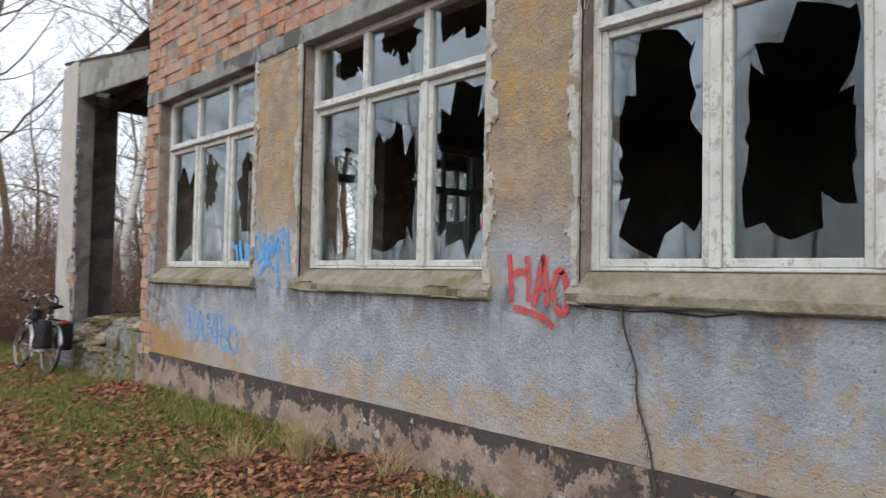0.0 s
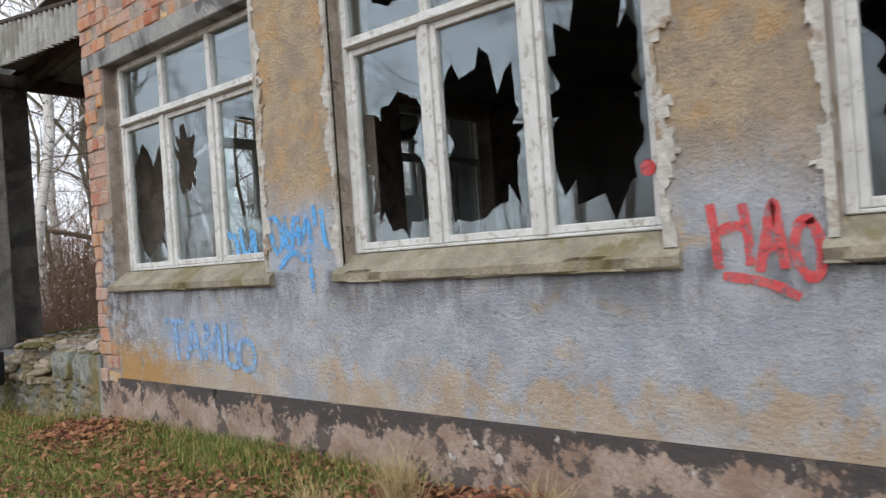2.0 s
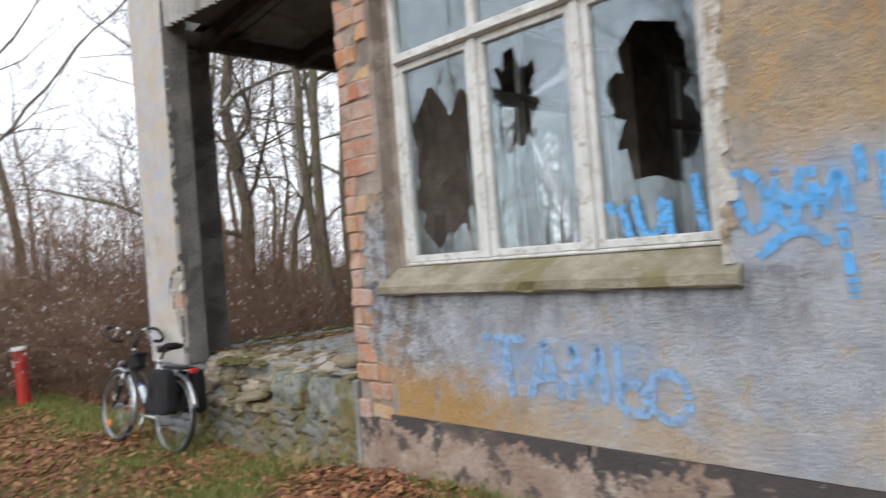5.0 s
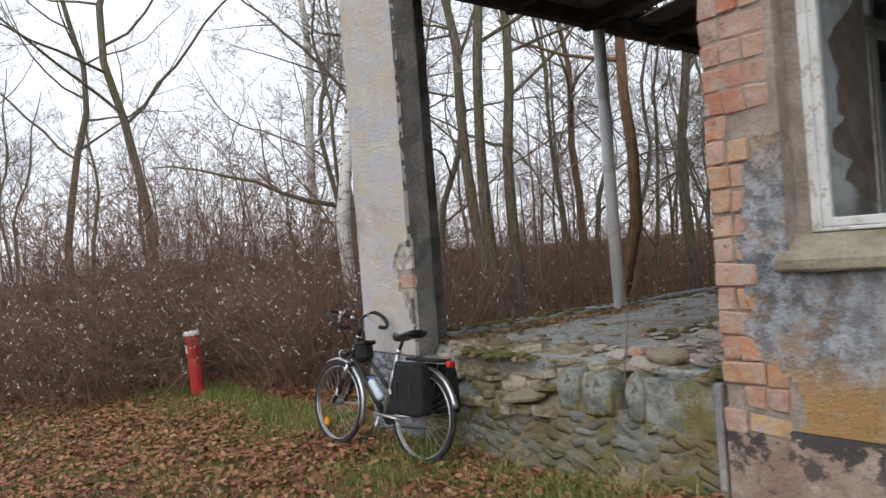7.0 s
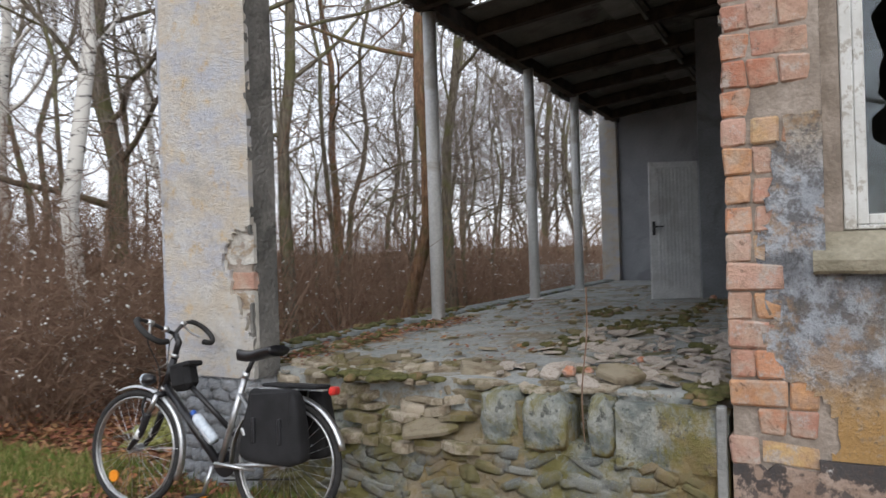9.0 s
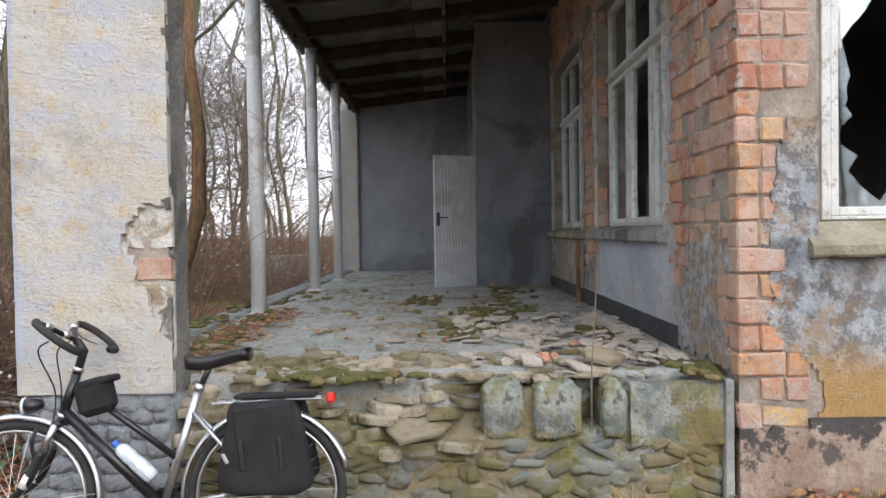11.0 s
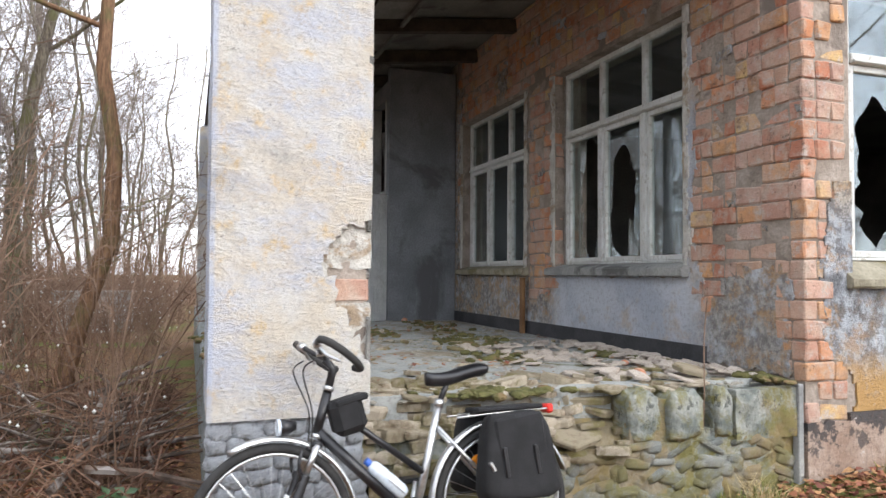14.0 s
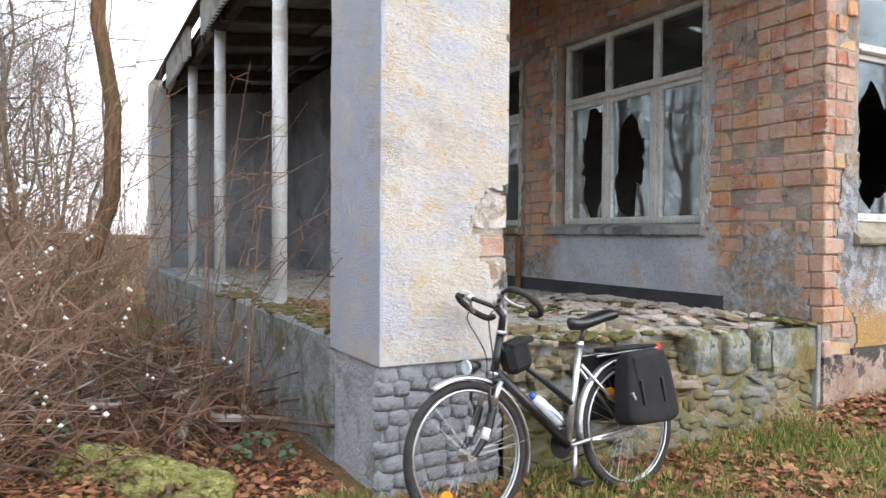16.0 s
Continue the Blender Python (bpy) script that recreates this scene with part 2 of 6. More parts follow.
    col = n.mix(n.range(pits0, 0.42, 0.30, 0, 0.35), col, (0.62, 0.62, 0.62))
    pits = n.noise(30, 6, 0.75, at=n.scaled(1, 0.85, 1.7))
    return n.done(col, 0.95, n.mix(0.3, pits, fine), 0.032, spec=0.15)


def pillar_plaster():
    n = Nodes("pillar_plaster")
    x, y, z = n.axes()
    mid, fine = n.noise(3.5, 6, 0.65), n.noise(45, 5, 0.7)
    cream = n.mix(n.range(mid, 0.38, 0.62), (0.60, 0.54, 0.45), (0.62, 0.60, 0.56))
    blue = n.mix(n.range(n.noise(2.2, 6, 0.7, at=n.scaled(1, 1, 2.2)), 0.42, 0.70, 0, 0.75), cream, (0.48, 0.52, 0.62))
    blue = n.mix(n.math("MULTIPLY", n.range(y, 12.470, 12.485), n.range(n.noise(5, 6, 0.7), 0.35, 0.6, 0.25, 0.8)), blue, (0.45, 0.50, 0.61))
    col = n.mix(n.range(n.noise(6, 6, 0.7), 0.54, 0.70, 0, 0.7), blue, (0.62, 0.45, 0.22))
    col = n.mix(n.range(n.noise(38, 6, 0.75), 0.6, 0.68, 0, 0.8), col, (0.16, 0.15, 0.14))
    col = n.mix(n.range(n.noise(1.3, 6, 0.7), 0.58, 0.75, 0, 0.5), col, (0.24, 0.235, 0.23))
    pits = n.noise(30, 6, 0.75, at=n.scaled(1.2, 0.8, 2.2))
    return n.done(col, 0.95, n.mix(0.3, pits, fine), 0.026, spec=0.15)


def stone_material():
    n = Nodes("rubble_stone")
    r = n.island()
    mid, fine = n.noise(7, 6, 0.65), n.noise(50, 5, 0.7)
    col = n.mix(n.piece(), (0.17, 0.185, 0.18), (0.31, 0.31, 0.275))
    col = n.mix(n.range(n.noise(11, 6, 0.7), 0.50, 0.66, 0, 0.7), col, (0.40, 0.40, 0.36))
    col = n.mix(n.range(n.noise(13, 6, 0.7), 0.56, 0.64), col, (0.20, 0.22, 0.24))
    where = n.t.nodes.new("ShaderNodeNewGeometry").outputs["Position"]
    col = n.mix(n.range(n.noise(2.6, 6, 0.75, at=where), 0.40, 0.58, 0, 0.85), col, (0.18, 0.16, 0.05))
    col = n.mix(n.range(n.noise(1.7, 5, 0.7, at=where), 0.48, 0.64, 0, 0.7), col, (0.29, 0.21, 0.115))
    col = n.mix(n.range(fine, 0.45, 0.7, 0, 0.6), col, (0.12, 0.12, 0.11))
    return n.done(col, 0.95, n.mix(0.5, fine, n.noise(18, 4)), 0.012, spec=0.2)


def glass_material():
    """Dusty old window glass."""
    n = Nodes("window_glass")
    out = n.t.nodes["Material Output"]
    clear = n.add("ShaderNodeBsdfTransparent", Color=(0.86, 0.90, 0.89, 1))
    gloss = n.add("ShaderNodeBsdfGlossy", Color=(0.9, 0.95, 1, 1), Roughness=0.03)
    dust = n.add("ShaderNodeBsdfDiffuse", Color=(0.5, 0.52, 0.52, 1))
    lw = n.add("ShaderNodeLayerWeight", Blend=0.5)
    m1, m2 = n.t.nodes.new("ShaderNodeMixShader"), n.t.nodes.new("ShaderNodeMixShader")
    n.link(n.range(n.noise(2.5, 6, 0.7), 0.35, 0.75, 0.006, 0.055), m1.inputs[0])
    n.link(clear.outputs[0], m1.inputs[1])
    n.link(dust.outputs[0], m1.inputs[2])
    n.link(n.range(lw.outputs["Fresnel"], 0.0, 0.8, 0.04, 0.31), m2.inputs[0])
    n.link(m1.outputs[0], m2.inputs[1])
    n.link(gloss.outputs[0], m2.inputs[2])
    n.link(m2.outputs[0], out.inputs["Surface"])
    return n.mat


def ground_material():
    """Fallen leaves, wet soil and winter grass."""
    n = Nodes("ground_soil")
    big, mid, fine = n.noise(0.35, 4, 0.6), n.noise(3.0, 6, 0.7), n.noise(26, 6, 0.75)
    soil = n.mix(n.range(mid, 0.35, 0.65), (0.06, 0.042, 0.030), (0.14, 0.082, 0.05))
    leaf = n.mix(n.range(fine, 0.4, 0.62), soil, (0.22, 0.12, 0.06))
    leaf = n.mix(n.range(n.noise(60, 4, 0.6), 0.58, 0.66), leaf, (0.36, 0.25, 0.13))
    moss = n.mix(n.range(fine, 0.35, 0.6), (0.07, 0.09, 0.022), (0.15, 0.17, 0.05))
    col = n.mix(n.range(n.noise(0.9, 5, 0.65), 0.49, 0.63, 0.0, 0.85), leaf, moss)
    x, y, z = n.axes()
    track = n.math("MULTIPLY", n.range(n.math("ADD", x, n.math("MULTIPLY", n.noise(1.5, 4), 0.8)), 1.9, 1.5), n.range(x, -2.2, -1.6))
    col = n.mix(n.math("MULTIPLY", track, n.range(fine, 0.3, 0.6, 0.9, 0.4)), col, (0.115, 0.085, 0.07))
    return n.done(col, 0.95, n.mix(0.5, fine, mid), 0.03, spec=0.15)


def bark_material(name, a, b, moss=None):
    n = Nodes(name)
    ridges, mid = n.noise(9, 6, 0.7, at=n.scaled(3, 3, 0.5)), n.noise(2, 5, 0.6)
    col = n.mix(n.range(ridges, 0.35, 0.65), a, b)
    if moss:
        col = n.mix(n.range(mid, 0.45, 0.62, 0, 0.75), col, moss)
    return n.done(col, 0.95, ridges, 0.02, spec=0.1)


def birch_material():
    n = Nodes("birch_bark")
    band = n.noise(3.0, 6, 0.7, at=n.scaled(1.2, 1.2, 3.2))
    col = n.mix(n.range(band, 0.55, 0.62), (0.62, 0.60, 0.56), (0.05, 0.045, 0.04))
    return n.done(col, 0.8, band, 0.01, spec=0.2)


MORTAR = plain("mortar", (0.27, 0.225, 0.185), (0.40, 0.34, 0.29), 6, 0.95, 0.010, 40, stain=(0.20, 0.165, 0.14))
BRICK, BRICK_FAR = brick_material("brick", False), brick_material("brick_joined", True)
PLASTER, PILLAR = facade_plaster(), pillar_plaster()


def plinth_material():
    """Reddish render with a black tarred strip flaking off along its upper edge."""
    n = Nodes("plinth_render")
    x, y, z = n.axes()
    mid, fine = n.noise(3.0, 6, 0.65), n.noise(36, 5, 0.7)
    col = n.mix(n.range(mid, 0.35, 0.65), (0.30, 0.21, 0.16), (0.43, 0.34, 0.28))
    tar = n.range(n.math("ADD", z, n.math("MULTIPLY", n.math("SUBTRACT", n.noise(4.5, 6, 0.7), 0.5), 1.1)), 0.62, 0.68)
    tar = n.math("MULTIPLY", tar, n.range(n.noise(1.1, 4), 0.30, 0.42))
    tar = n.math("MAXIMUM", tar, n.range(n.noise(3.1, 6, 0.7), 0.53, 0.58, 0, 0.85))
    col = n.mix(tar, col, (0.075, 0.07, 0.07))
    col = n.mix(n.range(n.noise(6, 6, 0.7), 0.62, 0.68), col, (0.55, 0.53, 0.50))
    col = n.mix(n.range(fine, 0.4, 0.7, 0, 0.4), col, (0.14, 0.10, 0.08))
    return n.done(col, 0.95, n.mix(0.5, fine, mid), 0.02, spec=0.15)


PLINTH = plinth_material()
CONCRETE = plain("sill_concrete", (0.24, 0.215, 0.155), (0.36, 0.325, 0.245), 5, 0.95, 0.014, 38, stain=(0.19, 0.165, 0.085))
LINTEL = plain("lintel_concrete", (0.25, 0.255, 0.25), (0.36, 0.36, 0.34), 4, 0.95, 0.008, 40, stain=(0.11, 0.11, 0.105))


def screed_material():
    """Grey screed, muddy and mossy where it has broken up."""
    n = Nodes("terrace_screed")
    mid, fine = n.noise(4, 6, 0.7), n.noise(40, 5, 0.7)
    col = n.mix(n.range(mid, 0.35, 0.65), (0.31, 0.335, 0.33), (0.42, 0.43, 0.415))
    col = n.mix(n.range(n.noise(1.1, 6, 0.75, warp=0.6), 0.52, 0.60, 0, 0.85), col, (0.27, 0.215, 0.145))
    col = n.mix(n.range(n.noise(1.6, 6, 0.75, warp=0.9), 0.55, 0.62, 0, 0.9), col, (0.12, 0.11, 0.04))
    col = n.mix(n.range(fine, 0.45, 0.7, 0, 0.5), col, (0.14, 0.125, 0.10))
    return n.done(col, 0.95, n.mix(0.5, fine, mid), 0.014, spec=0.2)


FLOOR = screed_material()


def paint_material():
    """White gloss paint gone chalky, cracked along the grain down to grey wood."""
    n = Nodes("peeling_white_paint")
    r = n.noise(26, 6, 0.75)
    col = n.mix(n.range(n.noise(6, 5), 0.35, 0.65), (0.58, 0.585, 0.56), (0.68, 0.69, 0.67))
    col = n.mix(n.range(n.noise(60, 6, 0.75, at=n.scaled(1, 0.25, 0.25)), 0.53, 0.62, 0, 0.8), col, (0.36, 0.33, 0.28))
    col = n.mix(n.range(n.noise(2.2, 5, 0.7), 0.55, 0.7, 0, 0.45), col, (0.44, 0.43, 0.38))
    return n.done(col, 0.65, r, 0.006, spec=0.3)


PAINT = paint_material()
REVEAL = plain("reveal_plaster", (0.46, 0.44, 0.40), (0.60, 0.58, 0.53), 9, 0.9, 0.012, 36, stain=(0.30, 0.23, 0.16))


def porch_plaster():
    """Pale blue-grey wall paint under the porch, sooty and ochre where the coat has gone."""
    n = Nodes("porch_wall_plaster")
    x, y, z = n.axes()
    mid, fine = n.noise(5, 6, 0.7), n.noise(42, 5, 0.7)
    pale = n.mix(n.range(n.noise(1.6, 5, 0.65), 0.4, 0.6), (0.40, 0.43, 0.49), (0.50, 0.525, 0.57))
    dark = n.mix(n.range(n.noise(17, 6, 0.78), 0.38, 0.64), (0.17, 0.16, 0.155), (0.40, 0.385, 0.36))
    dark = n.mix(n.range(n.noise(5.5, 6, 0.75), 0.46, 0.62, 0, 0.75), dark, (0.40, 0.25, 0.13))
    bad = n.math("MAXIMUM", n.range(x, 4.75, 4.35), n.range(x, 6.7, 7.1))
    col = n.mix(n.math("MULTIPLY", bad, n.range(mid, 0.30, 0.5)), pale, dark)
    col = n.mix(n.math("MULTIPLY", n.range(n.noise(2.4, 6, 0.7), 0.54, 0.68), 0.5), col, (0.45, 0.33, 0.20))
    col = n.mix(n.range(fine, 0.45, 0.7, 0, 0.4), col, (0.16, 0.15, 0.145))
    return n.done(col, 0.95, n.mix(0.5, fine, mid), 0.02, spec=0.15)


PORCH_WALL = porch_plaster()
DIM_INSIDE = plain("inside_plaster", (0.075, 0.072, 0.068), (0.13, 0.125, 0.115), 1.5, 0.95, 0.004, 30)
PORCH_GREY = plain("porch_plaster", (0.37, 0.385, 0.415), (0.46, 0.475, 0.505), 1.4, 0.9, 0.012, 40, stain=(0.27, 0.28, 0.30))
BITUMEN = plain("bitumen_band", (0.035, 0.036, 0.04), (0.06, 0.06, 0.065), 4, 0.8, 0.004, 40)
TIMBER = plain("dark_timber", (0.035, 0.026, 0.02), (0.075, 0.055, 0.042), 5, 0.9, 0.006, 50)
BOARD = plain("roof_board", (0.125, 0.118, 0.106), (0.19, 0.18, 0.16), 2, 0.9, 0.004, 40, stain=(0.07, 0.06, 0.05))
SHEET = plain("corrugated_sheet", (0.34, 0.34, 0.325), (0.45, 0.45, 0.43), 3, 0.9, 0.004, 40, stain=(0.22, 0.22, 0.19))
STEEL_WHITE = plain("white_painted_steel", (0.74, 0.75, 0.75), (0.80, 0.81, 0.81), 3, 0.5, 0.002, 40, stain=(0.52, 0.50, 0.46))
STONE, GLASS, GROUND = stone_material(), glass_material(), ground_material()
BARK = bark_material("bark", (0.085, 0.07, 0.055), (0.21, 0.18, 0.14), (0.13, 0.13, 0.06))
BARK_RED = bark_material("pine_bark", (0.12, 0.07, 0.045), (0.27, 0.16, 0.095), (0.14, 0.13, 0.06))
TWIG = plain("twigs", (0.15, 0.12, 0.105), (0.24, 0.20, 0.17), 3, 0.9, 0.001, 30)
SHRUB = plain("shrub_stems", (0.16, 0.095, 0.062), (0.27, 0.178, 0.125), 2, 0.9, 0.001, 30)
BIRCH = birch_material()
# twig colour lightened to stand in for haze over distance
HAZED_TWIG = plain("hazed_twigs", (0.25, 0.215, 0.195), (0.36, 0.32, 0.29), 0.2, 0.9, 0.001, 3)

# ---- plan in metres ----
FX, PY = 3.52, 8.87            # outer faces of the facade and of the porch wall
WZ0, WZ1, PZ1 = 1.66, 3.68, 3.80   # window openings: bottom, top on the facade and on the porch
FACADE_WINDOWS = [(6.10, 8.46), (3.07, 5.30), (0.10, 2.36)]
PORCH_WINDOWS = [(4.70, 6.90), (7.62, 9.72)]
PLINTH_TOP, TOP = 0.752, 5.05
FLOOR_Z = 0.955
END_X, EDGE_Y = 14.7, 12.5     # end wall and outer edge of the terrace


def facade_at(a, d, z):
    return (FX + d, a, z)


def porch_at(a, d, z):
    return (a, PY - d, z)


def span(g, at, a0, a1, d0, d1, z0, z1, bev=0.0):
    p, q = at(a0, d0, z0), at(a1, d1, z1)
    g.box([min(u, v) for u, v in zip(p, q)], [max(u, v) for u, v in zip(p, q)], bev)


def wall_core(g, at, a0, a1, d0, d1, z0, z1, openings, oz0, oz1):
    span(g, at, a0, a1, d0, d1, z0, oz0)
    span(g, at, a0, a1, d0, d1, oz1, z1)
    edges = [a0] + [v for o in sorted(openings) for v in o] + [a1]
    for i in range(0, len(edges), 2):
        if edges[i + 1] - edges[i] > 0.001:
            span(g, at, edges[i], edges[i + 1], d0, d1, oz0, oz1)


def cuts(lo, hi, step, fixed=()):
    marks = sorted({lo, hi, *[f for f in fixed if lo < f < hi]})
    out = [lo]
    for a, b in zip(marks, marks[1:]):
        n = max(1, round((b - a) / step))
        out += [a + (b - a) * (i + 1) / n for i in range(n)]
    return out


def skin(at, depth, thick, alist, zlist, keep, rough=0.004, scale=14.0, fixed=()):
    """A layer of plaster: cells where keep() holds, uneven in front, with real edges. depth: how far its face lies in from the wall's plane."""
    g = Geo()
    na, nz = len(alist), len(zlist)
    cell = [[keep((alist[i] + alist[i + 1]) / 2, (zlist[j] + zlist[j + 1]) / 2) for j in range(nz - 1)] for i in range(na - 1)]
    front, back = {}, {}

    def vert(i, j, store, d):
        if (i, j) not in store:
            a, z = alist[i], zlist[j]
            if 0 < i < na - 1 and 0 < j < nz - 1 and not any(abs(a - q) < 0.002 or abs(z - q) < 0.002 for q in fixed):
                wobble = noise.noise_vector(Vector((a * 23.7, z * 23.7, 1.5))) * 0.9
                a, z = a + wobble.x * (alist[i + 1] - alist[i]), z + wobble.y * (zlist[j + 1] - zlist[j])
            bump = (noise.noise(Vector((a * scale, z * scale, 3.3))) + 0.6 * noise.noise(Vector((a * 3, z * 3, 8.1)))) * rough if store is front else 0
            store[i, j] = len(g.v)
            g.v.append(at(a, d + bump, z))
        return store[i, j]

    for i in range(na - 1):
        for j in range(nz - 1):
            if not cell[i][j]:
                continue
            g.f.append(tuple(vert(*c, front, depth) for c in ((i, j), (i + 1, j), (i + 1, j + 1), (i, j + 1))))
            for (di, dj), (c1, c2) in (((-1, 0), ((i, j), (i, j + 1))), ((1, 0), ((i + 1, j), (i + 1, j + 1))), ((0, -1), ((i, j), (i + 1, j))), ((0, 1), ((i, j + 1), (i + 1, j + 1)))):
                u, w = i + di, j + dj
                if not (0 <= u < na - 1 and 0 <= w < nz - 1 and cell[u][w]):
                    g.f.append((vert(*c1, front, depth), vert(*c2, front, depth), vert(*c2, back, depth + thick), vert(*c1, back, depth + thick)))
    return g


def blob(a, z, s, seed=0.0):
    return noise.fractal(Vector((a * s, z * s, seed)), 0.8, 2.0, 4)


def in_window(a, z, windows, top=WZ1):
    return WZ0 < z < top and any(o[0] < a < o[1] for o in windows)


# ---- walls ----
g = Geo()
wall_core(g, facade_at, -3.0, PY - 0.016, 0.016, 0.40, -0.3, TOP, FACADE_WINDOWS, WZ0, WZ1)
wall_facade = tagged(part("wall_facade", g, MORTAR), "old brick facade wall with worn blue-grey and ochre plaster", "wall", kind="structure")
g = Geo()
wall_core(g, porch_at, FX + 0.40, END_X, 0.016, 0.40, -0.3, TOP, PORCH_WINDOWS, WZ0, PZ1)
wall_porch = tagged(part("wall_porch", g, MORTAR), "bare brick wall under the porch with fallen plaster", "wall", kind="structure")


def facade_plastered(a, z):
    if in_window(a, z, FACADE_WINDOWS) or z > 3.66 + 0.02 * blob(a, z, 3):
        return False
    if a > 8.36:      # corner pier, bare but for a ragged patch low down
        edge = 8.72 + 0.10 * blob(a, z, 3.1, 4) - 0.13 * max(0, z - 1.55) - (0.2 if z > 2.25 else 0) - 0.30 * min(1.0, max(0.0, (1.24 - z) / 0.30))
        return a < edge and z < 2.45 + 0.3 * blob(a, z, 2, 1)
    return True


rough_a = cuts(-3.0, PY - 0.02, 0.03, [v for o in FACADE_WINDOWS for v in o])
rough_z = cuts(PLINTH_TOP, 3.72, 0.03, (WZ0, WZ1))
part("plaster", skin(facade_at, 0.0, 0.032, rough_a, rough_z, facade_plastered, fixed=[WZ0, WZ1, *[v for o in FACADE_WINDOWS for v in o]]), PLASTER, wall_facade, tidy=False, smooth=False)
g = Geo()
plinth = skin(facade_at, -0.012, 0.06, cuts(-3.0, PY - 0.01, 0.05), cuts(-0.1, PLINTH_TOP - 0.004, 0.05), lambda a, z: z < 0.69 if a > 8.5 else z < PLINTH_TOP - 0.06 or blob(a, z, 2.5, 7) > -0.55, 0.012, 6)
part("plinth", plinth, PLINTH, wall_facade, "flaking reddish and black plinth render", tidy=False)
g = Geo()
for o in FACADE_WINDOWS:
    span(g, facade_at, o[0] - 0.02, o[1] + (0.39 if o[1] > 8 else 0.02), -0.006, 0.24, WZ1, 3.84, 0.008)
part("lintel", g, LINTEL, wall_facade, "grey concrete lintel band")
g = Geo()
span(g, facade_at, 5.32, 6.10, -0.002, 0.2, WZ1 + 0.005, 3.838, 0.008)
span(g, facade_at, 2.38, 3.08, -0.002, 0.2, WZ1 + 0.005, 3.838, 0.008)
part("lintel", g, LINTEL, wall_facade)


def porch_plastered(a, z):
    if in_window(a, z, PORCH_WINDOWS, PZ1) or z < FLOOR_Z - 0.1:
        return False
    if a < 4.55 + 0.1 * blob(a, z, 4, 2):
        return (z < 1.62 + 0.35 * blob(a, z, 2.2, 5) and a > 3.66 + 0.12 * blob(a, z, 4, 9) and z > 1.0) or blob(a, z, 3.4, 21) > 0.62
    if z < 1.64:
        return not (6.98 < a < 7.55 and z > 1.35 + 0.2 * blob(a, z, 3, 3))
    if a > 9.75:
        return True
    if 7.0 < a < 7.6 or z > 3.9:
        return blob(a, z, 2.6, 12) > 0.42
    return 4.60 + 0.07 * blob(a, z, 6, 6) < a < 4.74 and z < 3.5


porch_a = cuts(FX + 0.02, 9.98, 0.04, [v for o in PORCH_WINDOWS for v in o])
part("plaster", skin(porch_at, 0.0, 0.032, porch_a, cuts(FLOOR_Z - 0.05, 4.4, 0.04, (WZ0, PZ1)), porch_plastered, fixed=[WZ0, PZ1, *[v for o in PORCH_WINDOWS for v in o]]), PORCH_WALL, wall_porch, tidy=False)
g = Geo()
span(g, porch_at, 4.45, 9.99, -0.012, 0.02, FLOOR_Z - 0.05, 1.10, 0.004)
part("damp_course", g, BITUMEN, wall_porch, "black bitumen band along the floor")

# room behind the windows, its dimness put into the near-black plaster tone
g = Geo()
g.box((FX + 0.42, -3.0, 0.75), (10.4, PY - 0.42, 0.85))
tagged(part("floor_room", g, DIM_INSIDE), "floor of the empty room, toned dark for the dim interior", "floor", kind="structure")
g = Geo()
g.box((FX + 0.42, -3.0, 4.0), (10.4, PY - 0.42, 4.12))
tagged(part("ceiling_room", g, DIM_INSIDE), "dark ceiling of the empty room", "ceiling", kind="structure")
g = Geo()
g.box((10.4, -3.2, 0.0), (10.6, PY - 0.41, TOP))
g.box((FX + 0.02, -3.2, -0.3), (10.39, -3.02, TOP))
tagged(part("wall_room", g, DIM_INSIDE), "inner wall of the empty room, toned dark for the dim interior", "wall", kind="structure")
g = Geo()
g.box((FX - 0.12, -3.3, TOP + 0.004), (END_X + 0.2, PY + 0.05, TOP + 0.16), 0.01)
tagged(part("roof", g, TIMBER), "flat tarred roof edge above the brick wall", "roof", kind="structure")

# ---- terrace ----
g = Geo()
g.box((FX + 0.25, PY + 0.005, FLOOR_Z - 0.25), (END_X, EDGE_Y - 0.285, FLOOR_Z))
floor = tagged(part("floor", g, FLOOR), "broken grey screed floor of the terrace with rubble", "floor", kind="structure")
g = Geo()
g.box((FX + 0.05, PY + 0.01, -0.3), (FX + 0.30, 10.14, 0.70))
g.box((FX + 0.05, PY + 0.01, 0.70), (FX + 0.30, 9.545, FLOOR_Z - 0.06))
g.box((FX + 0.05, 9.65, 0.70), (FX + 0.30, 10.14, FLOOR_Z - 0.06))
g.box((FX + 0.05, 10.14, -0.3), (FX + 0.30, 11.70, 0.58))
wall_terrace = tagged(part("wall_terrace", g, MORTAR), "rubble stone terrace wall with a crumbling mossy edge", "wall", kind="structure")
g = Geo()
g.box((4.31, EDGE_Y - 0.28, -0.3), (END_X + 0.4, EDGE_Y - 0.015, FLOOR_Z + 0.03), 0.02)
wall_side = tagged(part("wall_side", g, LINTEL), "grey concrete side wall of the terrace with moss on top", "wall", kind="structure")

BASE = plain("pillar_base_render", (0.36, 0.385, 0.42), (0.47, 0.49, 0.52), 5, 0.95, 0.015, 34, stain=(0.24, 0.25, 0.25))
# grey plaster darkened further for the pillar's shaded side and the roof's shade
SHADED_SIDE = plain("side_plaster", (0.15, 0.145, 0.135), (0.25, 0.24, 0.22), 3, 0.95, 0.018, 34, stain=(0.10, 0.098, 0.09))
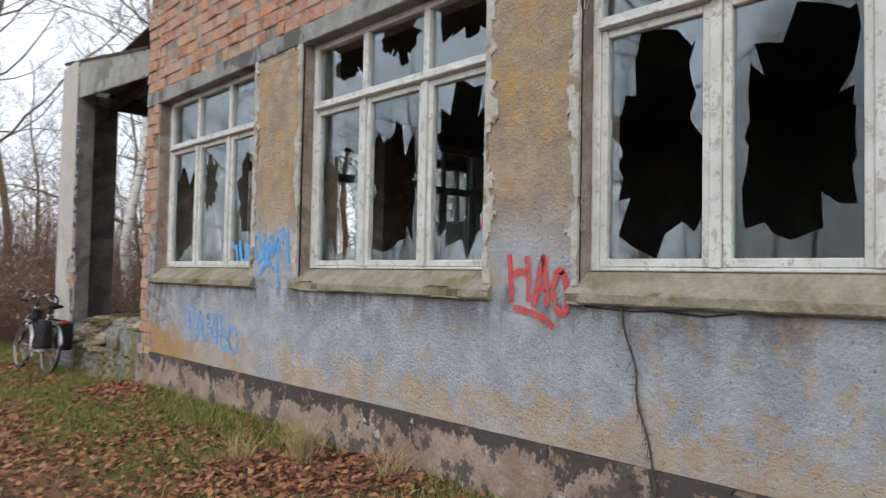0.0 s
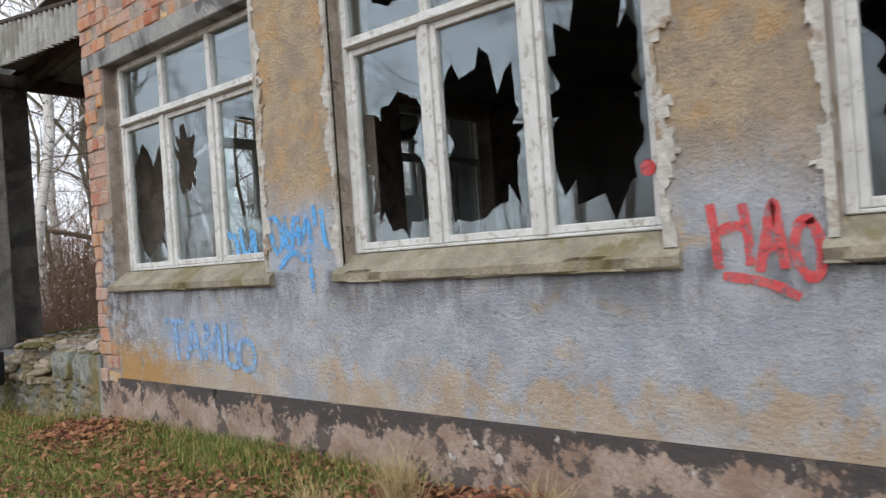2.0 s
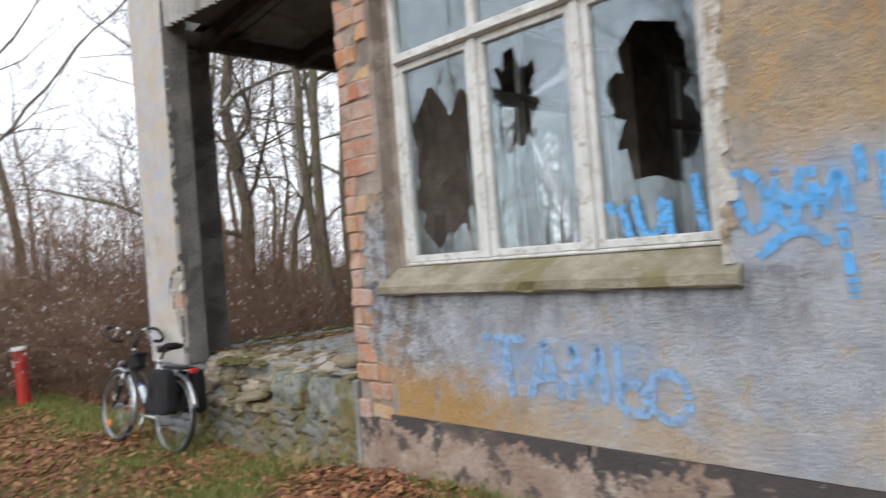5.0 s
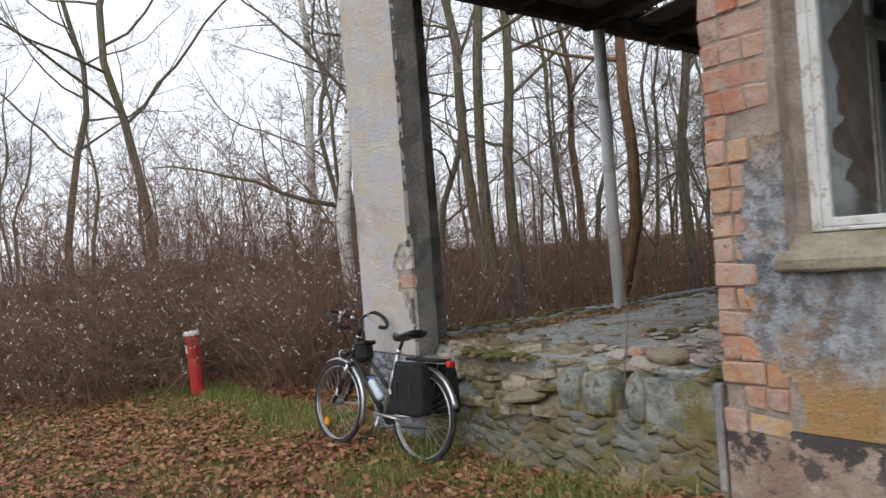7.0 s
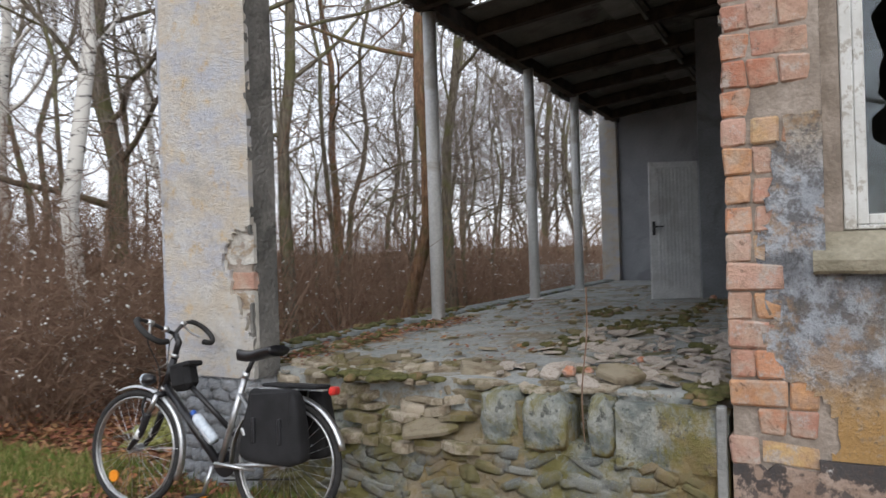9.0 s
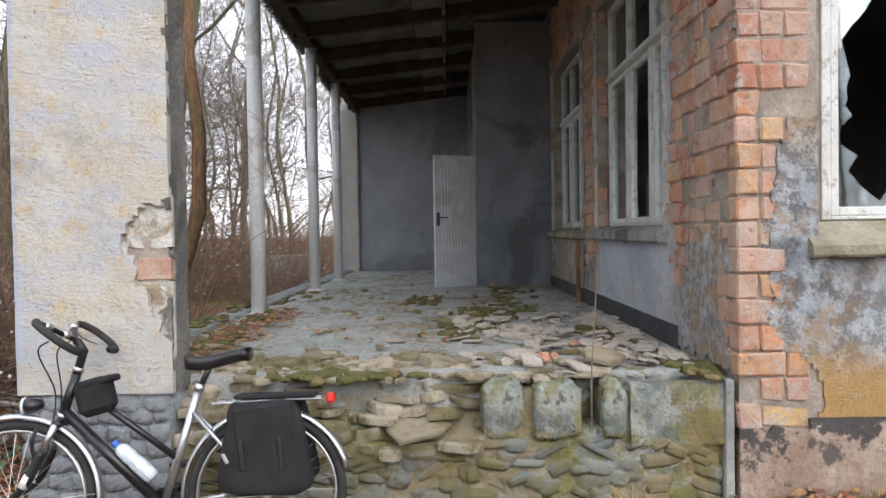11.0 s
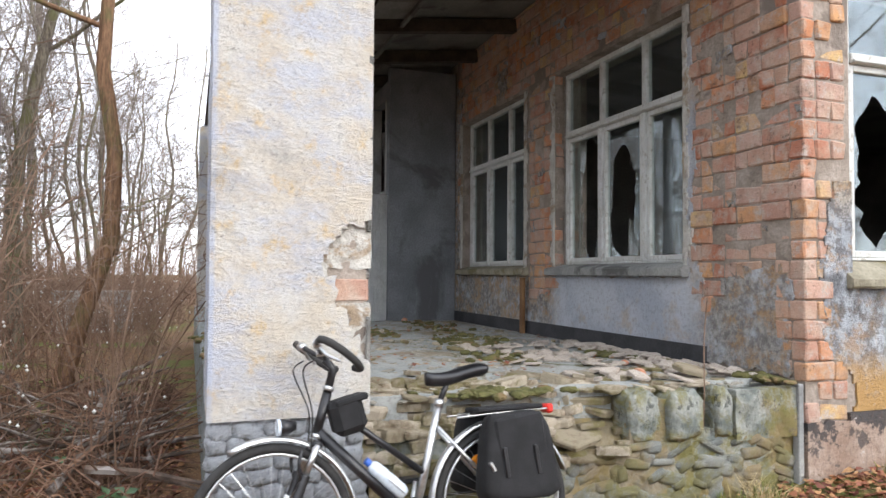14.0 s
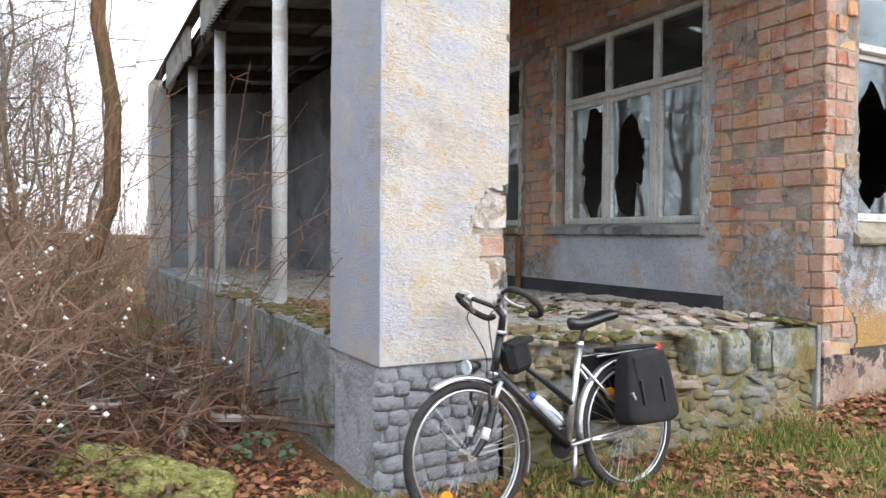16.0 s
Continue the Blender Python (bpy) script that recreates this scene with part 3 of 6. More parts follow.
pillar = thing("pillar", "rough cream and pale blue plastered corner pillar", "pillar", kind="structure")
ya, yb = 11.71, EDGE_Y


def pillar_skin(at, a0, a1, thick=0.04, flake=None):
    keep = flake or (lambda a, z: True)
    return skin(at, 0.0, thick, cuts(a0, a1, 0.03), cuts(0.92, 4.88, 0.03), keep, 0.005, 16)


g = Geo()
g.box((FX + 0.03, ya + 0.02, 0.93), (FX + 0.23, yb - 0.02, 4.86))
g.box((FX + 0.23, yb - 0.23, 0.93), (4.28, yb - 0.02, 4.86))
part("core", g, MORTAR, pillar)


def broken(a, z):
    edge = -0.05
    if 1.61 < z < 1.90:
        edge = 0.25 * math.sqrt(max(0.0, 1 - ((z - 1.63) / 0.27) ** 2))
    elif 1.46 < z <= 1.61:
        edge = 0.19
    elif 1.12 < z <= 1.46:
        edge = -0.01 + 0.15 * (z - 1.12) / 0.34
    return a > ya + edge + 0.014 * blob(a, z, 9, 2)


scar = skin(lambda a, d, z: (FX + d, a, z), 0.026, 0.03, cuts(ya - 0.004, ya + 0.30, 0.02), cuts(1.10, 1.92, 0.02), lambda a, z: not (1.47 < z < 1.64 and a < ya + 0.17) and not (1.60 < z < 1.66 and a < ya + 0.22), 0.012, 20)
part("scar", scar, REVEAL, pillar, "rough grey undercoat where the plaster broke away", tidy=False)
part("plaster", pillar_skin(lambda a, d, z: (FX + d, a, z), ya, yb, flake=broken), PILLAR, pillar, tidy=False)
part("plaster", pillar_skin(lambda a, d, z: (a, ya + d, z), FX + 0.002, FX + 0.25, 0.02, flake=lambda a, z: a > FX + 0.05 or not 1.4 < z < 1.85), SHADED_SIDE, pillar, "grey weathered plaster toned darker for its shaded side", tidy=False)
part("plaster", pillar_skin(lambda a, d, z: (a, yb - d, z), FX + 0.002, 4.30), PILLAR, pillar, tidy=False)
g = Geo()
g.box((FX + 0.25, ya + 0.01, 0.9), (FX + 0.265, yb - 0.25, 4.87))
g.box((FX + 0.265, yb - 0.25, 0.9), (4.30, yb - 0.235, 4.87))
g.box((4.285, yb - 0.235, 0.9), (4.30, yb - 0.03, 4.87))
part("inner_face", g, SHADED_SIDE, pillar, "inner face toned dark for the shade under the roof")
g = Geo()
g.box((FX + 0.035, ya + 0.03, -0.2), (FX + 0.25, yb - 0.03, 0.915))
g.box((FX + 0.25, yb - 0.25, -0.2), (4.29, yb - 0.03, 0.915))
part("base", g, BASE, pillar, "bluish grey cobbled base")

column = thing("column", "slim white painted steel porch column", "column", "porch columns", m=pose(6.82, 12.13, FLOOR_Z))
g = Geo()
g.tube([(0, 0, 0.0), (0, 0, 3.28)], 0.072, 20)
part("shaft", g, STEEL_WHITE, column, smooth=True)
g = Geo()
g.box((-0.10, -0.10, -0.002), (0.10, 0.10, 0.012), 0.003)
part("base_plate", g, STEEL_WHITE, column)
for cx in (9.73, 11.87):
    copy_thing(column, pose(cx, 12.12, FLOOR_Z))

# end wall with its outer pier, and the small annexe with the door
g = Geo()
g.box((END_X, PY - 0.4, -0.3), (END_X + 0.34, EDGE_Y - 0.10, 4.5))
tagged(part("wall_end", g, PORCH_GREY), "pale grey plastered end wall of the porch", "wall", kind="structure")
DOOR_PAINT = plain("door_paint", (0.58, 0.59, 0.60), (0.68, 0.69, 0.69), 5, 0.7, 0.003, 40, stain=(0.48, 0.48, 0.48))
AX, AY = 10.0, 9.89
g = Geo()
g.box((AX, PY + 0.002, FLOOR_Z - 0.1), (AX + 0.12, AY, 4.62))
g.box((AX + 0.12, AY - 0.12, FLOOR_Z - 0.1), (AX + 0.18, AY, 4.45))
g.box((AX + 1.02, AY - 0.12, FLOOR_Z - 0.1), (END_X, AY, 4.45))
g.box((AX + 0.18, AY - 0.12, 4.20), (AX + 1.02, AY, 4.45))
# darker paint than the end wall, with the deep porch's shade added to it
ANNEXE = plain("shaded_annexe_plaster", (0.17, 0.18, 0.195), (0.25, 0.262, 0.28), 1.6, 0.9, 0.012, 40, stain=(0.11, 0.112, 0.118))
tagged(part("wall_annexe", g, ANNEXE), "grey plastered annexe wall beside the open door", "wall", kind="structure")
door = thing("door_1", "pale grey boarded door standing open", "door", kind="structure", m=pose(AX + 0.02, AY + 0.03, FLOOR_Z + 0.01, 0, 0, 118))
g = Geo()
g.box((0, -0.02, 0), (0.64, 0.02, 1.80), 0.004)
part("leaf", g, DOOR_PAINT, door)
g = Geo()
for i in range(10):
    g.box((0.08 + i * 0.048, -0.03, 0.12), (0.11 + i * 0.048, 0.03, 1.72), 0.004)
part("ribs", g, DOOR_PAINT, door)

g = Geo()
g.box((0.58, -0.045, 0.84), (0.615, 0.045, 1.02), 0.004)
for side in (-1, 1):
    g.tube([(0.597, side * 0.03, 0.95), (0.597, side * 0.075, 0.95), (0.48, side * 0.08, 0.95)], 0.009, 8)
part("door_handle", g, BITUMEN, door, "black door handle")
g = Geo()
g.box((AX + 0.16, AY - 0.13, FLOOR_Z), (AX + 0.22, AY + 0.012, 4.198), 0.004)
g.box((AX + 0.96, AY - 0.13, FLOOR_Z), (AX + 1.02, AY + 0.012, 4.198), 0.004)
g.box((AX + 0.22, AY - 0.13, 2.80), (AX + 0.96, AY + 0.010, 2.86), 0.004)
tagged(part("door_frame", g, SHEET), "grey door frame in the annexe wall", "door frame", kind="structure")
g = Geo()
g.box((END_X - 0.16, EDGE_Y - 0.40, 0.0), (END_X + 0.36, EDGE_Y - 0.05, 4.45), 0.01)
tagged(part("wall_pier", g, PILLAR), "pale plastered pier at the far corner of the porch", "pillar", kind="structure")

# roof of the porch
PLATE = plain("roof_plate", (0.18, 0.172, 0.155), (0.26, 0.25, 0.23), 3, 0.9, 0.003, 40)
porch_roof = thing("porch_roof", "porch roof of grey boards on dark beams", "roof", kind="structure",
                   m=Matrix.Translation((5, 0, 4.3)) @ Matrix.Rotation(0.012, 4, "Y") @ Matrix.Translation((-5, 0, -4.3)))
SLOPE = -0.115


def roof_z(y):
    return 4.72 + (y - PY) * SLOPE


tilt = Euler((math.atan(SLOPE), 0, 0)).to_matrix()
ym = (PY + 12.24) / 2
for i in range(9):
    bx = FX + 0.62 + i * 1.25
    g = Geo()
    g.box((bx, PY - 0.02, -0.08), (bx + 0.10, 12.24, 0.08), 0.006, tilt)
    part("beam", g, TIMBER, porch_roof).location.z = roof_z(ym)
g = Geo()
g.box((FX + 0.40, 12.06, 4.27), (END_X, 12.18, 4.44), 0.008)
part("edge_beam", g, TIMBER, porch_roof)
for i in range(12):
    bx = FX + 0.10 + i * 0.93
    for k, (y0, y1) in enumerate(((PY + 0.0, 10.28), (10.29, 10.72), (10.73, 12.24))):
        if i == 0 and k == 2:
            y1 = 11.9
        g = Geo()
        g.box((bx + 0.01 * (k == 1) + (0.12 if i == 4 and k == 2 else 0), y0, -0.012), (bx + 0.915, y1, 0.012), 0.003, Euler((math.atan(SLOPE) + rng.uniform(-0.006, 0.006), rng.uniform(-0.012, 0.012), 0)).to_matrix())
        part("board", g, PLATE if k == 1 else BOARD, porch_roof).location.z = roof_z((y0 + y1) / 2) + (0.075 if k == 1 else 0.108)
g = Geo()      # the felt has torn along one joint near the eaves
for x0, x1, y0, y1 in ((FX + 0.6, 7.37, PY, 12.26), (7.37, 7.66, PY, 11.3), (7.37, 7.66, 11.95, 12.26), (7.66, END_X, PY, 12.26)):
    lo, hi = roof_z(y0) + 0.14, roof_z(y1) + 0.14
    for k, (za, zb) in enumerate(((lo, hi), (lo + 0.03, hi + 0.03))):
        g.quad((x0, y0, za), (x1, y0, za), (x1, y1, zb), (x0, y1, zb))
part("deck", g, TIMBER, porch_roof, "dark torn roofing felt")
g = Geo()
g.tube([(FX + 0.3, 10.32, roof_z(10.3) - 0.02), (END_X, 10.32, roof_z(10.3) - 0.02)], 0.03, 4)
part("batten", g, BOARD, porch_roof)


def corrugated(a0, a1, low, high, at, n_per=0.13):
    """An upright corrugated sheet from a0 to a1; low and high give its edges."""
    g = Geo()
    m = max(8, int((a1 - a0) / n_per * 6))
    for j in range(2):
        for i in range(m + 1):
            a = a0 + (a1 - a0) * i / m
            d = 0.028 * math.cos(i * math.pi / 3) + 0.012 * j
            g.v += [at(a, d, low(a) + 0.012 * noise.noise(Vector((a * 9, 0, 2)))), at(a, d, high(a))]
    o = 2 * (m + 1)
    for i in range(m):
        g.f += [(2 * i, 2 * i + 2, 2 * i + 3, 2 * i + 1), (o + 2 * i, o + 2 * i + 1, o + 2 * i + 3, o + 2 * i + 2),
                (2 * i, o + 2 * i, o + 2 * i + 2, 2 * i + 2), (2 * i + 1, 2 * i + 3, o + 2 * i + 3, o + 2 * i + 1)]
    return g


def fascia_low(a):
    return 4.10 + (a - PY) * 0.072


def fascia_high(a):
    return 4.44 + (a - PY) * 0.145


fascia = thing("fascia", "weathered grey corrugated sheet fascia of the porch roof", "fascia", kind="structure")
for a0, a1 in ((8.92, 10.0), (9.99, 11.70)):
    part("sheet", corrugated(a0, a1, fascia_low, fascia_high, lambda a, d, z: (FX + 0.03 + d, a, z)), SHEET, fascia)
for a0, a1 in ((4.32, 6.1), (6.12, 8.2), (8.22, 10.05), (11.1, 13.5)):
    part("sheet", corrugated(a0, a1, lambda a: 4.34 - 0.026 * (a - 5), lambda a: 4.80 - 0.026 * (a - 5), lambda a, d, z: (a, 12.30 - d, z)), SHEET, fascia)
g = Geo()
g.box((FX + 0.0, PY + 0.06, -0.02), (FX + 0.14, 12.5, 0.02), 0.004, Euler((math.atan(0.145), 0, 0)).to_matrix())
part("cap", g, TIMBER, fascia, "dark roof edge strip").location.z = fascia_high((PY + 12.5) / 2) + 0.01
g = Geo()
g.box((4.3, 12.22, 4.66), (END_X + 0.3, 12.36, 4.70), 0.004, Euler((0, 0.026, 0)).to_matrix())
part("cap", g, TIMBER, fascia)

# ---- ground ----
def gz(x, y):
    near = max(0.0, min(1.0, (x - 1.6) / 1.9)) * max(0.0, min(1.0, (10.2 - y) / 1.6))
    h = 0.20 + 0.15 * near
    if y > 12.6:
        h -= 0.02 * min(1, (y - 12.6))
    far = min(1.0, max(0.0, (math.hypot(x - 2, y - 8) - 9) / 25))
    return h + 0.025 * noise.noise(Vector((x * 1.3, y * 1.3, 0))) + 0.012 * noise.noise(Vector((x * 5, y * 5, 2))) + far * 0.2 * noise.noise(Vector((x * 0.06, y * 0.06, 5)))


def spread(lo, hi, step, far, grow=1.35):
    mid = [lo + step * i for i in range(int((hi - lo) / step) + 1)]
    left, right, s = [], [], step
    while lo - s > -far:
        s *= grow
        left.append(lo - s)
        right.append(hi + s)
    return sorted(left) + mid + right


gx, gy = spread(-3.0, 6.0, 0.1, 400), spread(-2.0, 20.0, 0.1, 400)
g = Geo()
for x in gx:
    for y in gy:
        g.v.append((x, y, gz(x, y)))
n = len(gy)
for i in range(len(gx) - 1):
    for j in range(n - 1):
        g.f.append((i * n + j, (i + 1) * n + j, (i + 1) * n + j + 1, i * n + j + 1))
ground = tagged(part("ground", g, GROUND, smooth=True, tidy=False), "leaf-strewn earth with patches of winter grass", "ground", kind="structure")

# ---- windows ----
def pane(g, at, a0, a1, z0, z1, d, hole=None, seed=0):
    """A sheet of glass, 4 mm thick; hole: centre and half sizes as shares of the pane, with jagged edges."""
    if not hole:
        span(g, at, a0, a1, d, d + 0.004, z0, z1)
        return
    r = random.Random(seed)
    cx, cz, rx, rz = hole
    ca, cz = a0 + (a1 - a0) * (1 - cx), z0 + (z1 - z0) * cz
    hw, hh = (a1 - a0) * rx, (z1 - z0) * rz
    corners = [math.atan2(z - cz, a - ca) for a in (a0, a1) for z in (z0, z1)]
    count = 36
    angles = sorted([2 * math.pi * (i + r.uniform(-0.45, 0.45)) / count - math.pi for i in range(count)] + corners)
    ring, level = [], 1.0
    for i, t in enumerate(angles):
        c, s = math.cos(t), math.sin(t)
        out = min(((a1 if c > 0 else a0) - ca) / c if abs(c) > 1e-6 else 9e9, ((z1 if s > 0 else z0) - cz) / s if abs(s) > 1e-6 else 9e9)
        if r.random() < 0.45:
            level = r.uniform(0.80, 1.25)
        tooth = level * (r.uniform(0.70, 0.86) if r.random() < 0.14 else r.uniform(0.94, 1.06))
        inner = tooth / (abs(c / hw) ** 3.0 + abs(s / hh) ** 3.0) ** (1 / 3.0)
        inner = min(inner, out - 0.004)
        ring.append(((ca + c * out, cz + s * out), (ca + c * inner, cz + s * inner), inner < out - 0.012))
    m = len(ring)
    for i in range(m):
        (o1, i1, k1), (o2, i2, k2) = ring[i], ring[(i + 1) % m]
        if not (k1 or k2):
            continue
        n = len(g.v)
        for dd in (d, d + 0.004):
            g.v += [at(o1[0], dd, o1[1]), at(o2[0], dd, o2[1]), at(i2[0], dd, i2[1]), at(i1[0], dd, i1[1])]
        g.f += [(n, n + 1, n + 2, n + 3), (n + 7, n + 6, n + 5, n + 4), (n + 3, n + 2, n + 6, n + 7)]


def bar(parent, name, at, a0, a1, d0, d1, z0, z1, label=""):
    g = Geo()
    span(g, at, a0, a1, d0, d1, z0, z1, 0.005)
    return part(name, g, PAINT, parent, label)


def window(name, at, a0, a1, z1, upper, lower, label, seed):
    """A three-light timber window with a row of top lights; panes are listed from the larger to the smaller ordinate."""
    w = thing(name, label, "window", kind="structure")
    z0, zt = WZ0 + 0.085, 3.135
    d0, d1 = 0.115, 0.185
    f = 0.05
    bar(w, "frame_stile", at, a0, a0 + f, d0, d1, z0, z1)
    bar(w, "frame_stile", at, a1 - f, a1, d0, d1, z0, z1)
    bar(w, "frame_rail", at, a0 + f, a1 - f, d0, d1, z0, z0 + 0.02)
    bar(w, "frame_rail", at, a0 + f, a1 - f, d0, d1, z1 - f, z1)
    bar(w, "transom", at, a0 + f, a1 - f, d0 - 0.02, d1, zt - 0.035, zt + 0.035)
    bar(w, "drip_rail", at, a0 + f, a1 - f, d0 - 0.04, d0 - 0.018, zt - 0.03, zt - 0.008)
    third = (a1 - a0) / 3
    marks = [a1 - third, a0 + third]
    for c in marks:
        bar(w, "mullion", at, c - 0.03, c + 0.03, d0 - 0.012, d1, z0 + 0.02, zt - 0.036)
        bar(w, "glazing_bar", at, c - 0.032, c + 0.032, d0 + 0.002, d1, zt + 0.036, z1 - f)
    edges = [a1 - f, *marks, a0 + f]
    for k in range(3):
        hi, lo = edges[k] - (0.031 if k else 0), edges[k + 1] + (0.031 if k < 2 else 0)
        b = 0.045
        zb, zc = z0 + 0.022, zt - 0.037
        sash = bar(w, "casement", at, lo + 0.001, lo + b, d0 + 0.008, d1 - 0.01, zb, zc)
        bar(sash, "stile", at, hi - b, hi - 0.001, d0 + 0.008, d1 - 0.01, zb, zc)
        bar(sash, "rail", at, lo + b, hi - b, d0 + 0.008, d1 - 0.01, zb, zb + b)
        bar(sash, "rail", at, lo + b, hi - b, d0 + 0.008, d1 - 0.01, zc - b, zc)
        g = Geo()
        pane(g, at, lo + b - 0.006, hi - b + 0.006, zb + b - 0.006, zc - b + 0.006, d0 + 0.035, lower[k], seed * 10 + k)
        part("pane", g, GLASS, w)
        g = Geo()
        pane(g, at, lo + (0.0 if k == 2 else 0.002), hi, zt + 0.034, z1 - f + 0.004, d0 + 0.035, upper[k], seed * 10 + k + 5)
        part("pane", g, GLASS, w)
    return w


def window_sill(at, a0, a1, material, label, seed, slim=False):
    """A thick sloping sill with chipped edges."""
    r = random.Random(seed)
    g = Geo()
    m = int((a1 - a0) / 0.05)
    rows = [(0.16, 0.088), (0.10, 0.075), (-0.03, -0.022), (-0.05, -0.04), (-0.052, -0.088), (-0.035, -0.10), (0.16, -0.10)]
    if slim:
        rows = [(0.16, 0.088), (0.10, 0.082), (-0.06, 0.048), (-0.08, 0.035), (-0.08, -0.025), (-0.06, -0.035), (0.16, -0.035)]
    for i in range(m + 1):
        a = a0 + (a1 - a0) * i / m
        for k, (d, z) in enumerate(rows):
            w = 0.012 * noise.noise(Vector((a * 7, k * 3.1, seed)))
            chip = 0.03 if k in (3, 4) and noise.noise(Vector((a * 3, k * 0.4, seed + 9))) > 0.42 else 0
            g.v.append(at(a, d + w * (0.6 if 1 < k < 6 else 0) + chip, WZ0 + z + w * (0.4 if 1 < k < 6 else 0)))
    n = len(rows)
    for i in range(m):
        for k in range(n):
            g.f.append((i * n + k, i * n + (k + 1) % n, (i + 1) * n + (k + 1) % n, (i + 1) * n + k))
    g.f += [tuple(range(n)), tuple(m * n + k for k in reversed(range(n)))]
    return tagged(part("window_sill", g, material), label, "window sill", kind="structure")


def reveals(at, a0, a1, z1, bare_high=False):
    """Peeling plaster on the jambs and the head of an opening, and a cracked band beside it."""
    for a, s in ((a0, 1), (a1, -1)):
        if bare_high and s < 0:
            continue
        side = skin(lambda u, d, z, a=a, s=s: at(a + s * d, u, z), -0.012, 0.02, cuts(-0.016, 0.125, 0.024), cuts(WZ0, z1, 0.03), lambda u, z, a=a: blob(z, u * 2, 6, a) > -0.62, 0.012, 11)
        part("jamb_plaster", side, REVEAL, wall_facade if at is facade_at else wall_porch, tidy=False)
        strip = skin(lambda u, d, z, a=a, s=s: at(a - s * u, d, z), -0.014, 0.02, cuts(-0.01, 0.10, 0.022), cuts(WZ0, z1, 0.025), lambda u, z, a=a: u < 0.045 + 0.075 * blob(z, u, 5, a + 3), 0.010, 18)
        part("casing_plaster", strip, REVEAL, wall_facade if at is facade_at else wall_porch, tidy=False)


g = Geo()
span(g, facade_at, 8.387, 8.459, 0.125, 0.2, WZ0, WZ1)
part("jamb_infill", g, MORTAR, wall_facade, "rough mortar beside the window frame")
old = "old white-painted timber window with peeling paint and "
window("window_1", facade_at, 6.12, 8.385, WZ1, (None, None, None), ((0.5, 0.42, 0.46, 0.36), (0.36, 0.66, 0.26, 0.24), (0.56, 0.54, 0.36, 0.36)), old + "holed lower panes", 1)
window("window_2", facade_at, 3.075, 5.28, WZ1, ((0.72, 0.7, 0.34, 0.36), (0.55, 0.78, 0.3, 0.42), (0.6, 0.8, 0.42, 0.42)), ((0.52, 0.38, 0.42, 0.35), (0.52, 0.42, 0.46, 0.38), (0.48, 0.52, 0.42, 0.44)), old + "smashed panes", 2)
window("window_3", facade_at, 0.14, 2.35, WZ1, (None, None, (0.5, 0.6, 0.3, 0.3)), ((0.52, 0.52, 0.44, 0.46), (0.5, 0.52, 0.44, 0.45), (0.5, 0.5, 0.4, 0.4)), old + "nearly empty lower lights", 3)
window("window_4", porch_at, 4.705, 6.86, PZ1, (None, None, None), ((0.7, 0.42, 0.32, 0.5), (0.45, 0.5, 0.34, 0.40), None), old + "a large hole", 4)
window("window_5", porch_at, 7.65, 9.69, PZ1, (None, None, None), (None, None, None), old + "dusty whole panes", 5)
for k, o in enumerate(FACADE_WINDOWS):
    window_sill(facade_at, o[0] - 0.07, o[1] + 0.05, CONCRETE, "mossy weathered concrete window sill", k)
    reveals(facade_at, o[0], o[1], WZ1, k == 0)
window_sill(porch_at, 4.66, 6.98, LINTEL, "pale grey concrete window sill", 5, True)
window_sill(porch_at, 7.56, 9.76, CONCRETE, "mossy concrete window sill under the porch", 6, True)
for o in PORCH_WINDOWS:
    reveals(porch_at, o[0], o[1], PZ1)
for ch in [o for o in scene.objects if o.name.startswith("pane")]:
    ch.visible_shadow = False

# ---- bicycle ----
RUBBER = plain("tyre_rubber", (0.018, 0.018, 0.019), (0.035, 0.034, 0.033), 12, 0.85, 0.001, 80)
ALU = plain("silver_metal", (0.55, 0.56, 0.57), (0.66, 0.67, 0.68), 20, 0.32, 0.0003, 90, metal=0.9)
BLACK = plain("black_enamel", (0.012, 0.012, 0.014), (0.022, 0.022, 0.025), 10, 0.3, 0.0003, 80)
CANVAS = plain("black_canvas", (0.007, 0.007, 0.008), (0.015, 0.015, 0.017), 9, 0.85, 0.002, 160)
ORANGE = plain("orange_reflector", (0.85, 0.28, 0.02), (0.9, 0.36, 0.04), 20, 0.3, 0.0003, 90)
RED = plain("red_plastic", (0.55, 0.02, 0.015), (0.65, 0.03, 0.02), 20, 0.35, 0.0003, 90)
CLEAR = plain("clear_plastic", (0.55, 0.63, 0.72), (0.68, 0.74, 0.8), 14, 0.15, 0.001, 50)
BLUE_CAP = plain("blue_plastic", (0.03, 0.10, 0.42), (0.05, 0.14, 0.5), 14, 0.35, 0.0005, 50)
R = 0.345
bike = thing("bicycle", "silver and black trekking bicycle leaning against the pillar", "bicycle", m=pose(3.04, 11.69, 0.20, 8.0, 0, 95) @ Matrix.Diagonal((1.03, 1.03, 1.03, 1)))
FA, RA = Vector((0.535, 0, R)), Vector((-0.535, 0, R))
BB, SEAT, HEAD_T, HEAD_B = Vector((-0.09, 0, 0.30)), Vector((-0.235, 0, 0.80)), Vector((0.29, 0, 0.88)), Vector((0.345, 0, 0.70))


